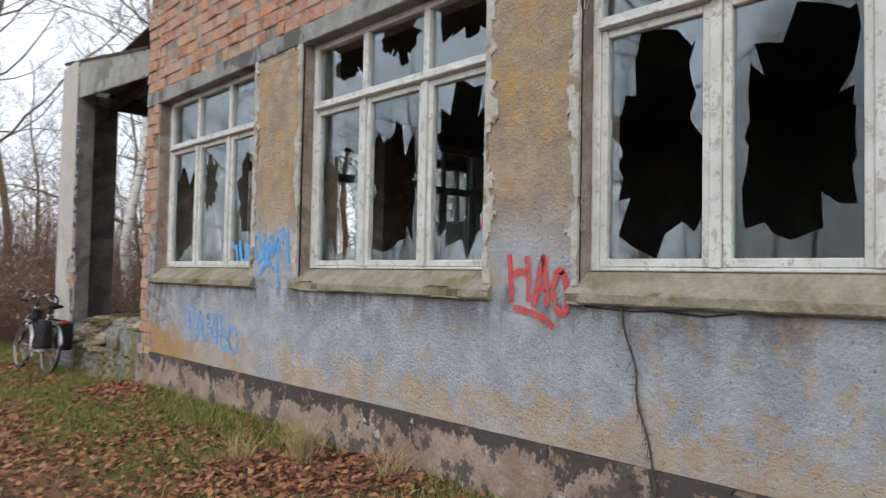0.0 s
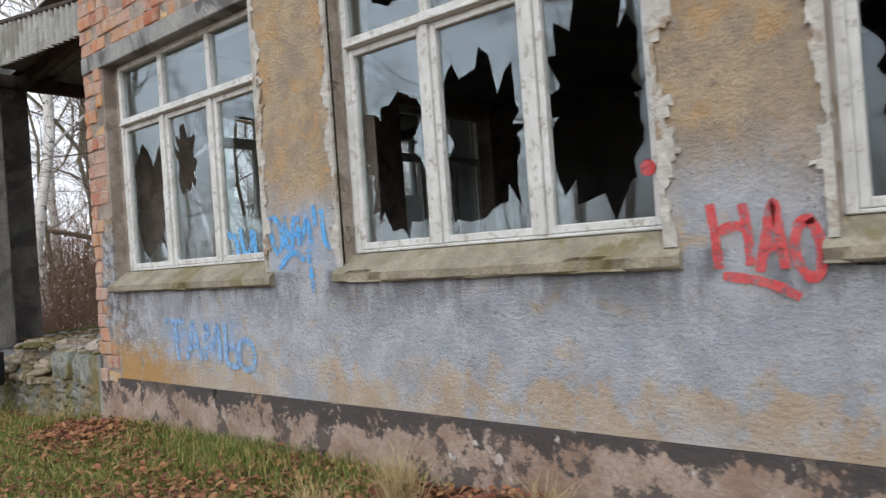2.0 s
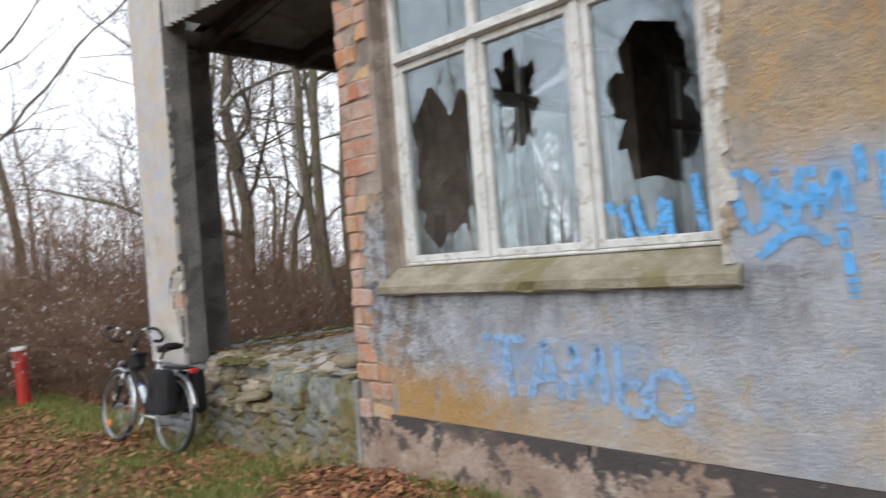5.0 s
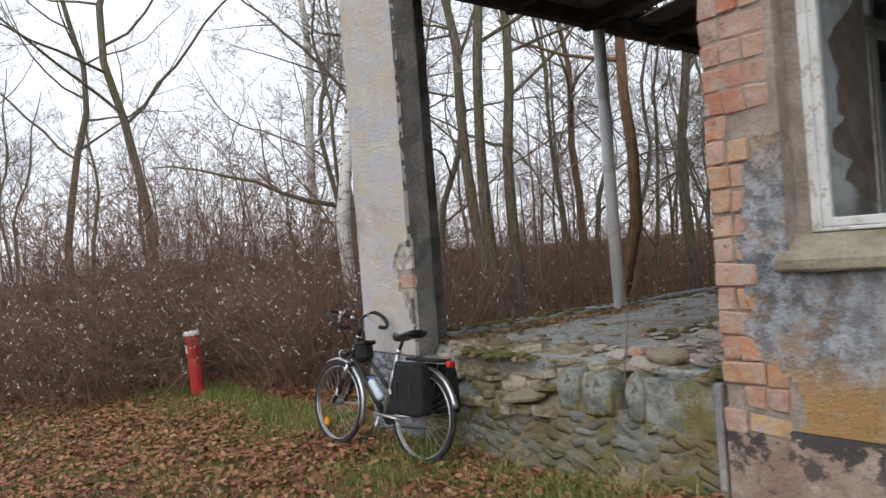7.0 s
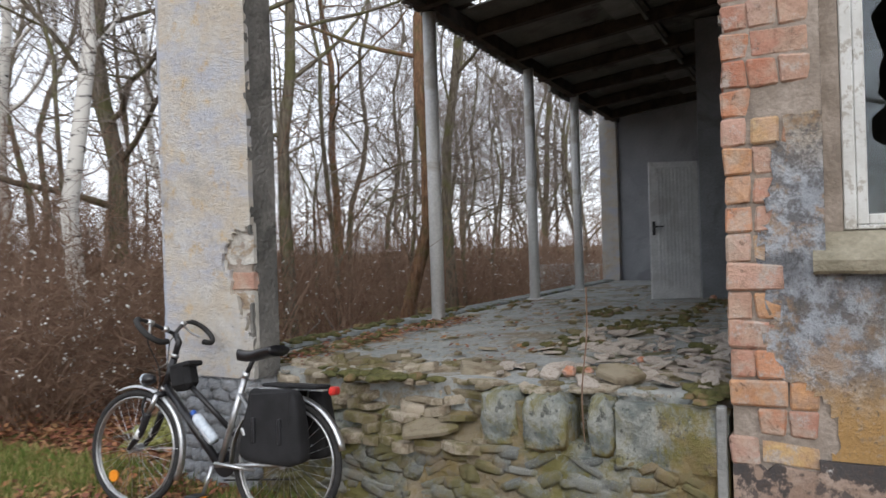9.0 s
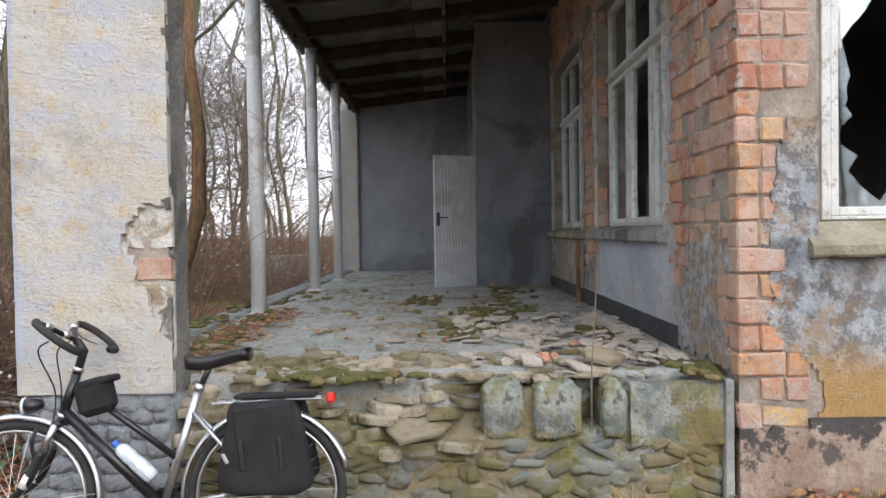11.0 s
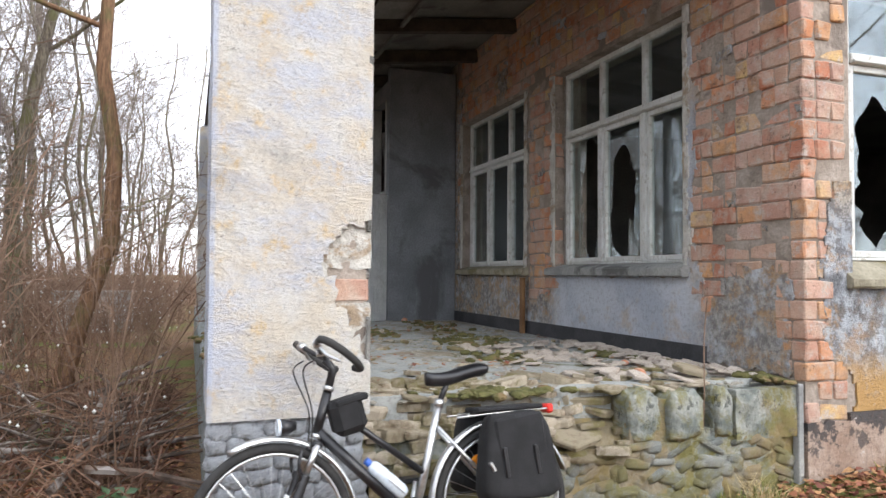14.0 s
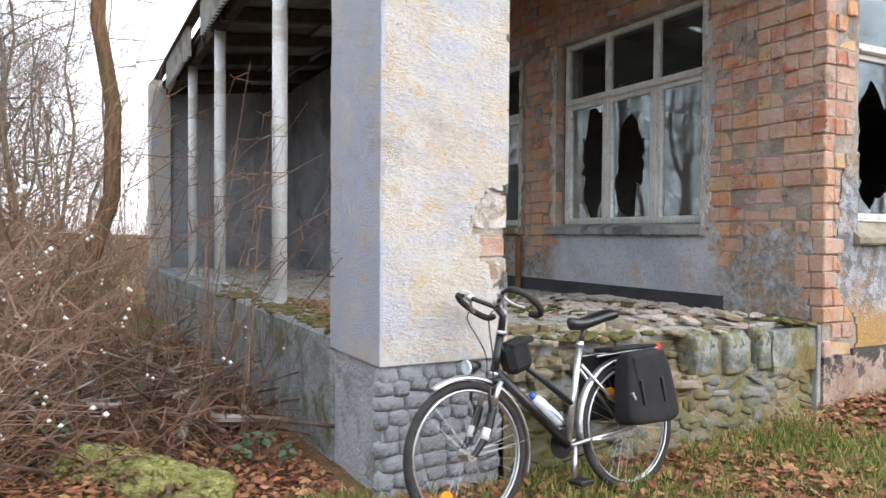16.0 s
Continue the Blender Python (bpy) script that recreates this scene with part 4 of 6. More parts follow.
def wheel(name, c):
    g = Geo()
    g.ring((0, 0, 0), (0, 1, 0), R - 0.02, 0.020, 48, 8)
    w = part("wheel", g, RUBBER, bike, "black tyre on a spoked silver rim", smooth=True)
    w.location = c
    g = Geo()
    for y in (-0.010, 0.010):
        g.ring((0, y, 0), (0, 1, 0), R - 0.045, 0.007, 40, 5)
    part("rim", g, ALU, w, smooth=True)
    g = Geo()
    for i in range(32):
        a = 2 * math.pi * i / 32
        b = a + (0.35 if i % 2 else -0.35)
        side = 0.03 if i % 4 < 2 else -0.03
        g.tube([(0.022 * math.cos(b), side, 0.022 * math.sin(b)), ((R - 0.045) * math.cos(a), 0, (R - 0.045) * math.sin(a))], 0.0013, 3, caps=False)
    part("spokes", g, ALU, w)
    g = Geo()
    g.disc((0, 0, 0), (0, 1, 0), 0.026, 0.085, 14)
    g.disc((0, 0, 0), (0, 1, 0), 0.009, 0.13, 10)
    part("hub", g, ALU, w, smooth=False)
    return w


front, rear = wheel("front", FA), wheel("rear", RA)
strap_x = (-0.66, -0.50)
for w, (rx, rz) in ((front, (0.14, -0.17)), (rear, (0.12, 0.18))):
    g = Geo()
    g.disc((rx, 0.014, rz), (0, 1, 0), 0.034, 0.012, 14)
    part("reflector", g, ORANGE, w, "orange spoke reflector")


def tubes(name, runs, material, label="", n=10):
    g = Geo()
    for pts, rad in runs:
        g.tube(pts, rad, n)
    return part(name, g, material, bike, label, smooth=True)


def curve(pts, n=10):
    """A smooth run of points through the given ones."""
    pts = [Vector(p) for p in pts]
    out = []
    for i in range(len(pts) - 1):
        p0, p1, p2, p3 = pts[max(i - 1, 0)], pts[i], pts[i + 1], pts[min(i + 2, len(pts) - 1)]
        for k in range(n):
            t = k / n
            out.append(0.5 * ((2 * p1) + (p2 - p0) * t + (2 * p0 - 5 * p1 + 4 * p2 - p3) * t * t + (3 * p1 - p0 - 3 * p2 + p3) * t ** 3))
    return out + [pts[-1]]


V = Vector
tubes("down_tube", [([HEAD_B + V((-0.01, 0, 0.02)), BB], 0.024)], BLACK, "thick black down tube")
tubes("top_tube", [([HEAD_T + V((0.0, 0, -0.05)), SEAT + V((0.085, 0, -0.30))], 0.015)], BLACK, "thin black sloping top tube")
tubes("seat_tube", [([BB, SEAT], 0.018)], ALU, "silver seat tube")
tubes("head_tube", [([HEAD_B, HEAD_T], 0.021)], BLACK)
for s in (-1, 1):
    tubes("seat_stay", [([SEAT + V((0.02, s * 0.02, -0.10)), RA + V((0, s * 0.06, 0))], 0.009)], ALU)
    tubes("chain_stay", [([BB + V((0, s * 0.03, 0)), RA + V((0, s * 0.06, 0))], 0.011)], ALU)
tubes("fork", [(curve([V((0.405, s * 0.055, 0.555)), V((0.455, s * 0.057, 0.44)), FA + V((0, s * 0.055, 0))]), [0.021] * 10 + [0.0205 - 0.0008 * k for k in range(11)]) for s in (-1, 1)] + [([HEAD_B + V((0.005, -0.06, -0.03)), HEAD_B + V((0.005, 0.06, -0.03))], 0.018)], BLACK, "black suspension fork")
for s in (-1, 1):
    tubes("stanchion", [([HEAD_B + V((0.005, s * 0.055, -0.03)), V((0.405, s * 0.055, 0.555))], 0.0145)], ALU, "silver fork stanchion")
    tubes("brake_arm", [(curve([V((0.425, s * 0.062, 0.53)), V((0.435, s * 0.075, 0.60)), V((0.420, s * 0.068, 0.655))], 5), 0.008)], BLACK)
    tubes("fork_decal", [([V((0.448, s * 0.0585, 0.462)), V((0.474, s * 0.0585, 0.415))], 0.0208)], STEEL_WHITE, "white marking on the fork leg", 12)
tubes("seat_post", [([SEAT, SEAT + V((-0.058, 0, 0.115))], 0.0135)], BLACK)
tubes("seat_clamp", [([SEAT + V((0.004, 0, -0.014)), SEAT + V((-0.006, 0, 0.02))], 0.022)], ALU, "silver seat clamp")
hb = HEAD_T + V((0.005, 0, 0.145))
tubes("stem", [([HEAD_T, HEAD_T + V((-0.028, 0, 0.10)), hb], 0.019)], BLACK)
for p in (HEAD_T + V((-0.003, 0, 0.010)), HEAD_B + V((0.003, 0, -0.006))):
    tubes("headset_ring", [([p, p + V((-0.006, 0, 0.018))], 0.025)], ALU, "silver headset ring")
for s in (-1, 1):
    loop = curve([hb, hb + V((0.045, s * 0.07, 0.008)), hb + V((0.085, s * 0.15, 0.02)), hb + V((0.085, s * 0.225, 0.03)), hb + V((0.03, s * 0.268, 0.03)), hb + V((-0.055, s * 0.265, 0.02)), hb + V((-0.105, s * 0.215, 0.012)), hb + V((-0.10, s * 0.15, 0.012))])
    loop = [hb + V(((p - hb).x * 0.86, (p - hb).y, (p - hb).z + (p - hb).x * 0.55)) for p in loop]
    tubes("handlebar", [(loop, 0.0115)], BLACK, "black butterfly handlebar")
    tubes("grip", [(loop[28:], 0.0165)], RUBBER, "black foam grip")
    tubes("brake_clamp", [([loop[16], loop[18], loop[20]], 0.019)], ALU)
    tubes("brake_lever", [(curve([loop[18], loop[18] + V((-0.03, s * 0.03, -0.045)), loop[18] + V((-0.075, s * 0.075, -0.075))]), 0.007)], ALU)
g = Geo()
g.tube([hb + V((0.03, 0.045, 0.012)), hb + V((0.03, 0.045, 0.035)), hb + V((0.03, 0.045, 0.046))], [0.022, 0.021, 0.008], 14)
part("bell", g, ALU, bike, smooth=True)
for s in (-1, 1):
    tubes("cable", [(curve([hb + V((0.07, s * 0.11, 0.0)), hb + V((0.12, s * 0.09, -0.05)), hb + V((0.07, s * 0.03, -0.22)), HEAD_B + V((0.03, s * 0.03, -0.05))]), 0.0035)], RUBBER, n=5)


def mudguard(c, a0, a1, label):
    g = Geo()
    m = 26
    for i in range(m + 1):
        a = a0 + (a1 - a0) * i / m
        for j, (dy, dr) in enumerate(((-0.027, -0.012), (-0.016, 0.002), (0, 0.006), (0.016, 0.002), (0.027, -0.012))):
            rr = R + 0.022 + dr
            g.v.append((c.x + rr * math.cos(a), dy, c.z + rr * math.sin(a)))
    for i in range(m):
        for j in range(4):
            g.f.append((i * 5 + j, i * 5 + j + 1, i * 5 + j + 6, i * 5 + j + 5))
    ob = part("mudguard", g, ALU, bike, label, smooth=True)
    ob.modifiers.new("thick", "SOLIDIFY").thickness = 0.003


mudguard(FA, radians(62), radians(205), "silver front mudguard")
mudguard(RA, radians(-5), radians(165), "silver rear mudguard")
tubes("mudguard_stay", [([FA + V((0, s * 0.055, 0)), FA + V((-(R + 0.01) * math.cos(radians(12)), s * 0.028, -(R + 0.01) * math.sin(radians(12)) + 0.10))], 0.0025) for s in (-1, 1)], ALU, n=5)
# saddle
g = Geo()
for i in range(13):
    t = i / 12
    x = -0.455 + 0.28 * t
    half = 0.078 * (1 - t) ** 0.9 + 0.02
    top = 0.942 + 0.018 * math.cos(t * math.pi * 1.3) - 0.008
    for k in range(10):
        a = 2 * math.pi * k / 10
        g.v.append((x, half * math.cos(a), top + 0.026 * math.sin(a) * (1.0 if math.sin(a) > 0 else 1.5)))
for i in range(12):
    for k in range(10):
        g.f.append((i * 10 + k, i * 10 + (k + 1) % 10, (i + 1) * 10 + (k + 1) % 10, (i + 1) * 10 + k))
g.f += [tuple(range(10)), tuple(range(129, 119, -1))]
part("saddle", g, BLACK, bike, "black padded saddle", smooth=True)
tubes("saddle_rails", [([(-0.415, s * 0.022, 0.922), (-0.33, s * 0.022, 0.902), (-0.25, s * 0.018, 0.912)], 0.004) for s in (-1, 1)], ALU, n=6)
# carrier and bags
tubes("carrier", [(curve([(-0.30, s * 0.055, 0.735), (-0.60, s * 0.06, 0.745), (-0.78, s * 0.055, 0.745)]), 0.005) for s in (-1, 1)] + [([RA + V((0, s * 0.065, 0.01)), V((-0.62, s * 0.06, 0.745))], 0.005) for s in (-1, 1)] + [([(x, -0.058, 0.745), (x, 0.058, 0.745)], 0.004) for x in (-0.36, -0.5, -0.64, -0.77)], ALU, "silver luggage carrier", 6)
for s in (-1, 1):
    g = lump(3.0 + s, 0.178, 0.066, 0.19, 28, 18, 0.0)
    for i, p in enumerate(g.v):      # a soft sack, fuller below, sagging at the corners
        q = V([math.copysign(abs(c / h) ** 0.32, c) * h for c, h in zip(p, (0.178, 0.066, 0.19))])
        q *= 1 + 0.07 * noise.noise(q * 13)
        q.x = q.x * (1.0 - 0.16 * q.z / 0.19) + 0.04 * q.z - 0.55
        g.v[i] = (q.x, q.y * (1.0 - 0.18 * q.z / 0.19) + s * 0.135, q.z + 0.555)
    bag = part("pannier", g, CANVAS, bike, "black canvas pannier bag", smooth=True)
    g = Geo()
    y0, y1 = (0.198, 0.214) if s > 0 else (-0.214, -0.198)
    g.box((-0.675, y0 - s * 0.020, 0.545), (-0.425, y1 - s * 0.014, 0.735), 0.02, Euler((0, 0.10, 0)).to_matrix())
    part("flap", g, CANVAS, bag)
    for sx in strap_x:
        g = Geo()
        g.box((sx + 0.03, y0 - 0.016, 0.47), (sx + 0.05, y1 - 0.002, 0.60), 0.003, Euler((0, 0.10, 0)).to_matrix())
        part("strap", g, BLACK, bag)
    g = Geo()
    g.box((-0.40, y0 - 0.03, 0.50), (-0.385, y1 - 0.005, 0.545), 0.003, Euler((0, 0.5, 0)).to_matrix())
    part("reflective_patch", g, ALU, bag, "pale reflective patch")
g = Geo()
g.box((-0.75, -0.075, 0.75), (-0.40, 0.075, 0.77), 0.006)
part("bag_yoke", g, CANVAS, bike)
g = Geo()
g.box((0.20, -0.06, 0.70), (0.35, 0.06, 0.86), 0.03, Euler((0, 0.25, 0)).to_matrix())
g.box((0.19, -0.062, 0.83), (0.34, 0.062, 0.86), 0.008, Euler((0, 0.25, 0)).to_matrix())
ob = part("handlebar_bag", g, CANVAS, bike, "small black frame bag")
ob.location = (-0.07, 0, 0.0)
g = Geo()
g.tube([(0.43, 0, 0.755), (0.47, 0, 0.75), (0.50, 0, 0.75)], [0.02, 0.034, 0.036], 14)
lamp = part("headlight", g, BLACK, bike, "black headlight with a clear lens", smooth=True)
g = Geo()
g.disc((0.503, 0, 0.75), (1, 0, 0), 0.036, 0.012, 14)
part("lens", g, CLEAR, lamp, "clear lens")
g = Geo()
g.box((-0.835, -0.035, 0.72), (-0.795, 0.035, 0.765), 0.01)
part("rear_light", g, RED, bike, "red rear light")
# bottle on the down tube
g = Geo()
ax = (HEAD_B - BB).normalized()
p0 = BB + ax * 0.10 + V((-0.03, 0.0, 0.055))
g.tube([p0, p0 + ax * 0.02, p0 + ax * 0.10, p0 + ax * 0.12, p0 + ax * 0.14, p0 + ax * 0.19, p0 + ax * 0.21], [0.028, 0.034, 0.034, 0.031, 0.034, 0.030, 0.013], 16)
bottle = part("bottle", g, CLEAR, bike, "clear plastic water bottle", smooth=True)
g = Geo()
g.tube([p0 + ax * 0.21, p0 + ax * 0.235], 0.016, 12)
part("cap", g, BLUE_CAP, bottle, "blue bottle cap")
tubes("bottle_cage", [(curve([p0 + V((0, 0.036, 0.0)), p0 + ax * 0.1 + V((0, 0.037, 0.0)), p0 + ax * 0.14 + V((-0.02, 0, -0.02)), p0 + ax * 0.1 + V((0, -0.037, 0)), p0 + V((0, -0.036, 0))]), 0.003)], ALU, n=5)
# drive
g = Geo()
g.disc(BB + V((0, -0.045, 0)), (0, 1, 0), 0.074, 0.006, 36)
ring_ob = part("chainring", g, BLACK, bike)
c, s = math.cos(radians(-75)), math.sin(radians(-75))
for side, k in ((1, 1), (-1, -1)):
    tubes("crank", [([BB + V((0, side * 0.06, 0)), BB + V((0.165 * c * k, side * 0.075, 0.165 * s * k))], 0.011)], ALU)
for side, k in ((1, 1), (-1, -1)):
    g = Geo()
    px, pz = BB.x + 0.165 * c * k, BB.z + 0.165 * s * k
    lo, hi = sorted((side * 0.08, side * 0.175))
    g.box((px - 0.045, lo, pz - 0.012), (px + 0.045, hi, pz + 0.012), 0.005)
    pedal = part("pedal", g, BLACK, bike)
    g = Geo()
    g.box((px - 0.048, lo + 0.02, pz - 0.008), (px - 0.0445, hi - 0.02, pz + 0.008))
    part("reflector", g, ORANGE, pedal)
tubes("chain", [([BB + V((0, -0.045, 0.09)), RA + V((0, -0.045, 0.04))], 0.005), ([BB + V((0, -0.045, -0.09)), RA + V((0, -0.045, -0.09))], 0.005)], RUBBER, n=5)
tubes("kickstand", [([BB + V((-0.28, 0.055, 0.0)), BB + V((-0.06, 0.12, 0.03))], 0.010)], ALU)

# ---- woods ----
def limb(g, fine, p, d, length, r, depth, rr, n):
    """A crooked limb with its side shoots; thin ones go into the mesh of the twigs."""
    pts, radii = [p.copy()], [r]
    steps = max(3, int(length / 0.55)) if depth else 3
    q, way = p.copy(), d.normalized()
    for i in range(steps):
        way = (way + V((rr.uniform(-1, 1), rr.uniform(-1, 1), rr.uniform(-0.6, 0.9))) * (0.30 if depth else 0.38)).normalized()
        q = q + way * length / steps
        pts.append(q.copy())
        radii.append(r * (1 - 0.85 * (i + 1) / steps))
    (g if r > 0.022 else fine).tube(pts, radii, n if r > 0.022 else 3, caps=False)
    if not depth:
        for k in range(3):
            base = pts[1].lerp(pts[-1], rr.random())
            fine.tube([base, base + (way + V((rr.uniform(-1, 1), rr.uniform(-1, 1), rr.uniform(-0.5, 0.8))) * 0.9).normalized() * length * rr.uniform(0.3, 0.7)], [max(r * 0.5, 0.004), 0.002], 3, caps=False)
    if depth:
        for k in range(6 if depth > 1 else 7):
            t = rr.uniform(0.25, 0.98)
            i = min(int(t * steps), steps - 1)
            base = pts[i].lerp(pts[i + 1], t * steps - i)
            ax = (pts[i + 1] - pts[i]).normalized()
            out = (ax.orthogonal().normalized())
            out = Matrix.Rotation(rr.uniform(0, 6.28), 3, ax) @ out
            limb(g, fine, base, ax * 0.75 + out * 0.8 + V((0, 0, 0.14)), length * rr.uniform(0.28, 0.5), max(r * (1 - 0.8 * t) * 0.6, 0.0045), depth - 1, rr, max(4, n - 2))


def tree_meshes(seed, height, r, lean=(0, 0), first=0.3, limbs=13, fork=False, bark=BARK):
    rr = random.Random(seed)
    g, fine = Geo(), Geo()
    stems = [(0.0, 0.0, 1.0)] if not fork else [(0.0, 0.0, 1.0), (0.12, 0.05, 0.9)]
    for sx, sy, k in stems:
        pts, radii = [], []
        for i in range(13):
            t = i / 12
            pts.append(V((lean[0] * t * height + sx * height * t * (1 if t > 0.12 else 0) + 0.75 * noise.noise(V((seed, t * 3.5, 0))) * min(1, t * 3), lean[1] * t * height + sy * height * t + 0.75 * noise.noise(V((seed, t * 3.5, 7))) * min(1, t * 3), t * height * k - 0.1)))
            radii.append(r * (1.25 if i == 0 else 1) * (1 - 0.9 * t) ** 0.85 + 0.008)
        g.tube(pts, radii, 9, caps=False)
        for j in range(limbs):
            t = first + (0.97 - first) * (j + rr.random()) / limbs
            i = min(int(t * 12), 11)
            base = pts[i].lerp(pts[i + 1], t * 12 - i)
            a = rr.uniform(0, 6.28)
            limb(g, fine, base, V((math.cos(a), math.sin(a), rr.uniform(0.15, 0.9))), height * (1.02 - t) * rr.uniform(0.3, 0.62) + 0.7, r * (1 - 0.85 * t) * 0.42 + 0.006, 2, rr, 6)
    return g.mesh("trunk", True, False), fine.mesh("twigs", False, False), bark


def plant_tree(name, kit, x, y, turn, size, label):
    t = thing(name, label, "tree", "bare winter trees", m=pose(x, y, gz(x, y) - 0.05, 0, 0, turn) @ Matrix.Diagonal((size, size, size, 1)))
    part("trunk", kit[0], kit[2], t)
    tagged(part("twig_crown", kit[1], TWIG, t), kind="stuff")
    return t


KITS = [tree_meshes(3, 13, 0.10, (0.05, 0.02), 0.25, 15), tree_meshes(5, 15, 0.11, (-0.03, 0.04), 0.3, 16), tree_meshes(8, 11, 0.07, (0.07, -0.05), 0.2, 13),
        tree_meshes(13, 14, 0.10, (0.0, 0.05), 0.35, 12, True), tree_meshes(21, 9, 0.05, (0.04, 0.03), 0.15, 12)]
BIRCH_KIT = tree_meshes(31, 14, 0.12, (0.06, 0.0), 0.3, 14, False, BIRCH)
LEAN_KIT = tree_meshes(41, 12, 0.10, (0.0, -0.15), 0.35, 11, False, BARK_RED)
OAK_KIT = tree_meshes(47, 13, 0.17, (0.03, 0.03), 0.18, 18)
bare = "bare winter tree with mossy grey-brown bark"
plant_tree("birch_tree", BIRCH_KIT, 6.3, 17.2, 20, 1.0, "white-barked birch without leaves")
plant_tree("birch_tree", BIRCH_KIT, 12.5, 22.5, 130, 0.9, "white-barked birch without leaves")
plant_tree("birch_tree", BIRCH_KIT, 9.0, 23.5, 250, 1.1, "white-barked birch without leaves")
plant_tree("oak_tree", OAK_KIT, 8.4, 19.2, 0, 1.0, "bare tree with wide crooked limbs")
plant_tree("oak_tree", OAK_KIT, -1.5, 30.0, 200, 1.0, "bare tree with wide crooked limbs")
plant_tree("leaning_tree", LEAN_KIT, 9.0, 14.0, 10, 1.0, "slender leaning tree with reddish bark")
plant_tree("tree", KITS[3], 8.2, 15.6, 60, 1.0, "forked bare tree with grey-brown bark")
plant_tree("tree", LEAN_KIT, 12.2, 17.2, 140, 0.95, "slender bare tree with reddish bark")
plant_tree("tree", KITS[0], 8.6, 15.6, 200, 1.0, bare)
plant_tree("tree", KITS[2], 13.9, 18.2, 30, 1.0, bare)
plant_tree("tree", KITS[1], 13.2, 15.2, 90, 1.0, bare)
tr = random.Random(11)
planted = [(6.3, 17.2), (8.4, 19.2), (8.8, 13.5), (8, 14.3), (10.4, 14.5), (8.6, 15.6), (11.4, 13.6), (13.2, 15.2)]
count = 0
while count < 78:
    x, y = tr.uniform(-28, 44), tr.uniform(-14, 46)
    if (-4.5 < x < 4.8 and y < 27) or (2.0 < x < 20 and y < 15.2) or (x < -4 and y < 18 and tr.random() < 0.45):
        continue
    if any((x - a) ** 2 + (y - b) ** 2 < 2.6 for a, b in planted):
        continue
    planted.append((x, y))
    count += 1
    plant_tree("tree", KITS[tr.randrange(5)], x, y, tr.uniform(0, 360), tr.uniform(0.75, 1.15), bare)

more = 0
while more < 16:
    x, y = tr.uniform(6, 30), tr.uniform(15.0, 32)
    if any((x - a) ** 2 + (y - b) ** 2 < 0.8 for a, b in planted):
        continue
    planted.append((x, y))
    more += 1
    plant_tree("tree", KITS[tr.choice((2, 4, 4))], x, y, tr.uniform(0, 360), tr.uniform(0.55, 1.0), "young bare tree with thin twigs")

for i in range(14):
    plant_tree("tree", KITS[tr.choice((2, 2, 4))], tr.uniform(17, 40), tr.uniform(15.0, 23), tr.uniform(0, 360), tr.uniform(0.7, 1.1), bare)
for i in range(8):
    plant_tree("tree", KITS[4], tr.uniform(15, 26), tr.uniform(14.5, 19), tr.uniform(0, 360), tr.uniform(0.8, 1.2), "young bare tree with thin twigs")

for i in range(6):     # the wood beyond the end of the building
    plant_tree("tree", KITS[tr.choice((0, 1, 2, 2))], tr.uniform(22, 42), tr.uniform(12.5, 16.0), tr.uniform(0, 360), tr.uniform(0.75, 1.1), bare)

# far woods: one sheet of slender stems all round, haze put into their pale colour
fr = random.Random(19)
g = Geo()
for i in range(800):
    a, d = fr.uniform(0, 6.283), fr.uniform(36, 95)
    x, y = 4 + d * math.cos(a), 10 + d * math.sin(a)
    h, r = fr.uniform(4.5, 11), fr.uniform(0.04, 0.10)
    lx, ly = fr.uniform(-0.16, 0.16), fr.uniform(-0.16, 0.16)
    z = gz(x, y)
    g.tube([(x, y, z - 0.2), (x + lx * h * 0.5, y + ly * h * 0.5, z + h * 0.5), (x + lx * h, y + ly * h, z + h)], [r, r * 0.6, 0.01], 4, caps=False)
    for k in range(15):
        t = 0.2 + 0.75 * fr.random() ** 0.7
        b = fr.uniform(0, 6.283)
        s = h * fr.uniform(0.08, 0.30) * (1.25 - t)
        px, py, pz = x + lx * h * t, y + ly * h * t, z + h * t
        m1 = V((px + math.cos(b) * s * 0.5, py + math.sin(b) * s * 0.5, pz + s * fr.uniform(0.2, 0.7)))
        m2 = m1 + V((math.cos(b + fr.uniform(-1, 1)) * s * 0.6, math.sin(b + fr.uniform(-1, 1)) * s * 0.6, s * fr.uniform(0.1, 0.9)))
        g.tube([(px, py, pz), m1, m2], [r * 0.35, r * 0.24, 0.012], 3, caps=False)
        for q in range(3):
            p = m1.lerp(m2, fr.random())
            g.tube([p, p + V((fr.uniform(-1, 1), fr.uniform(-1, 1), fr.uniform(-0.1, 1))) * s * 0.55], [r * 0.18, 0.01], 3, caps=False)
tagged(part("far_woods", g, HAZED_TWIG, tidy=False), "distant bare woods of slender brown stems, paled for haze", "woods", kind="stuff")


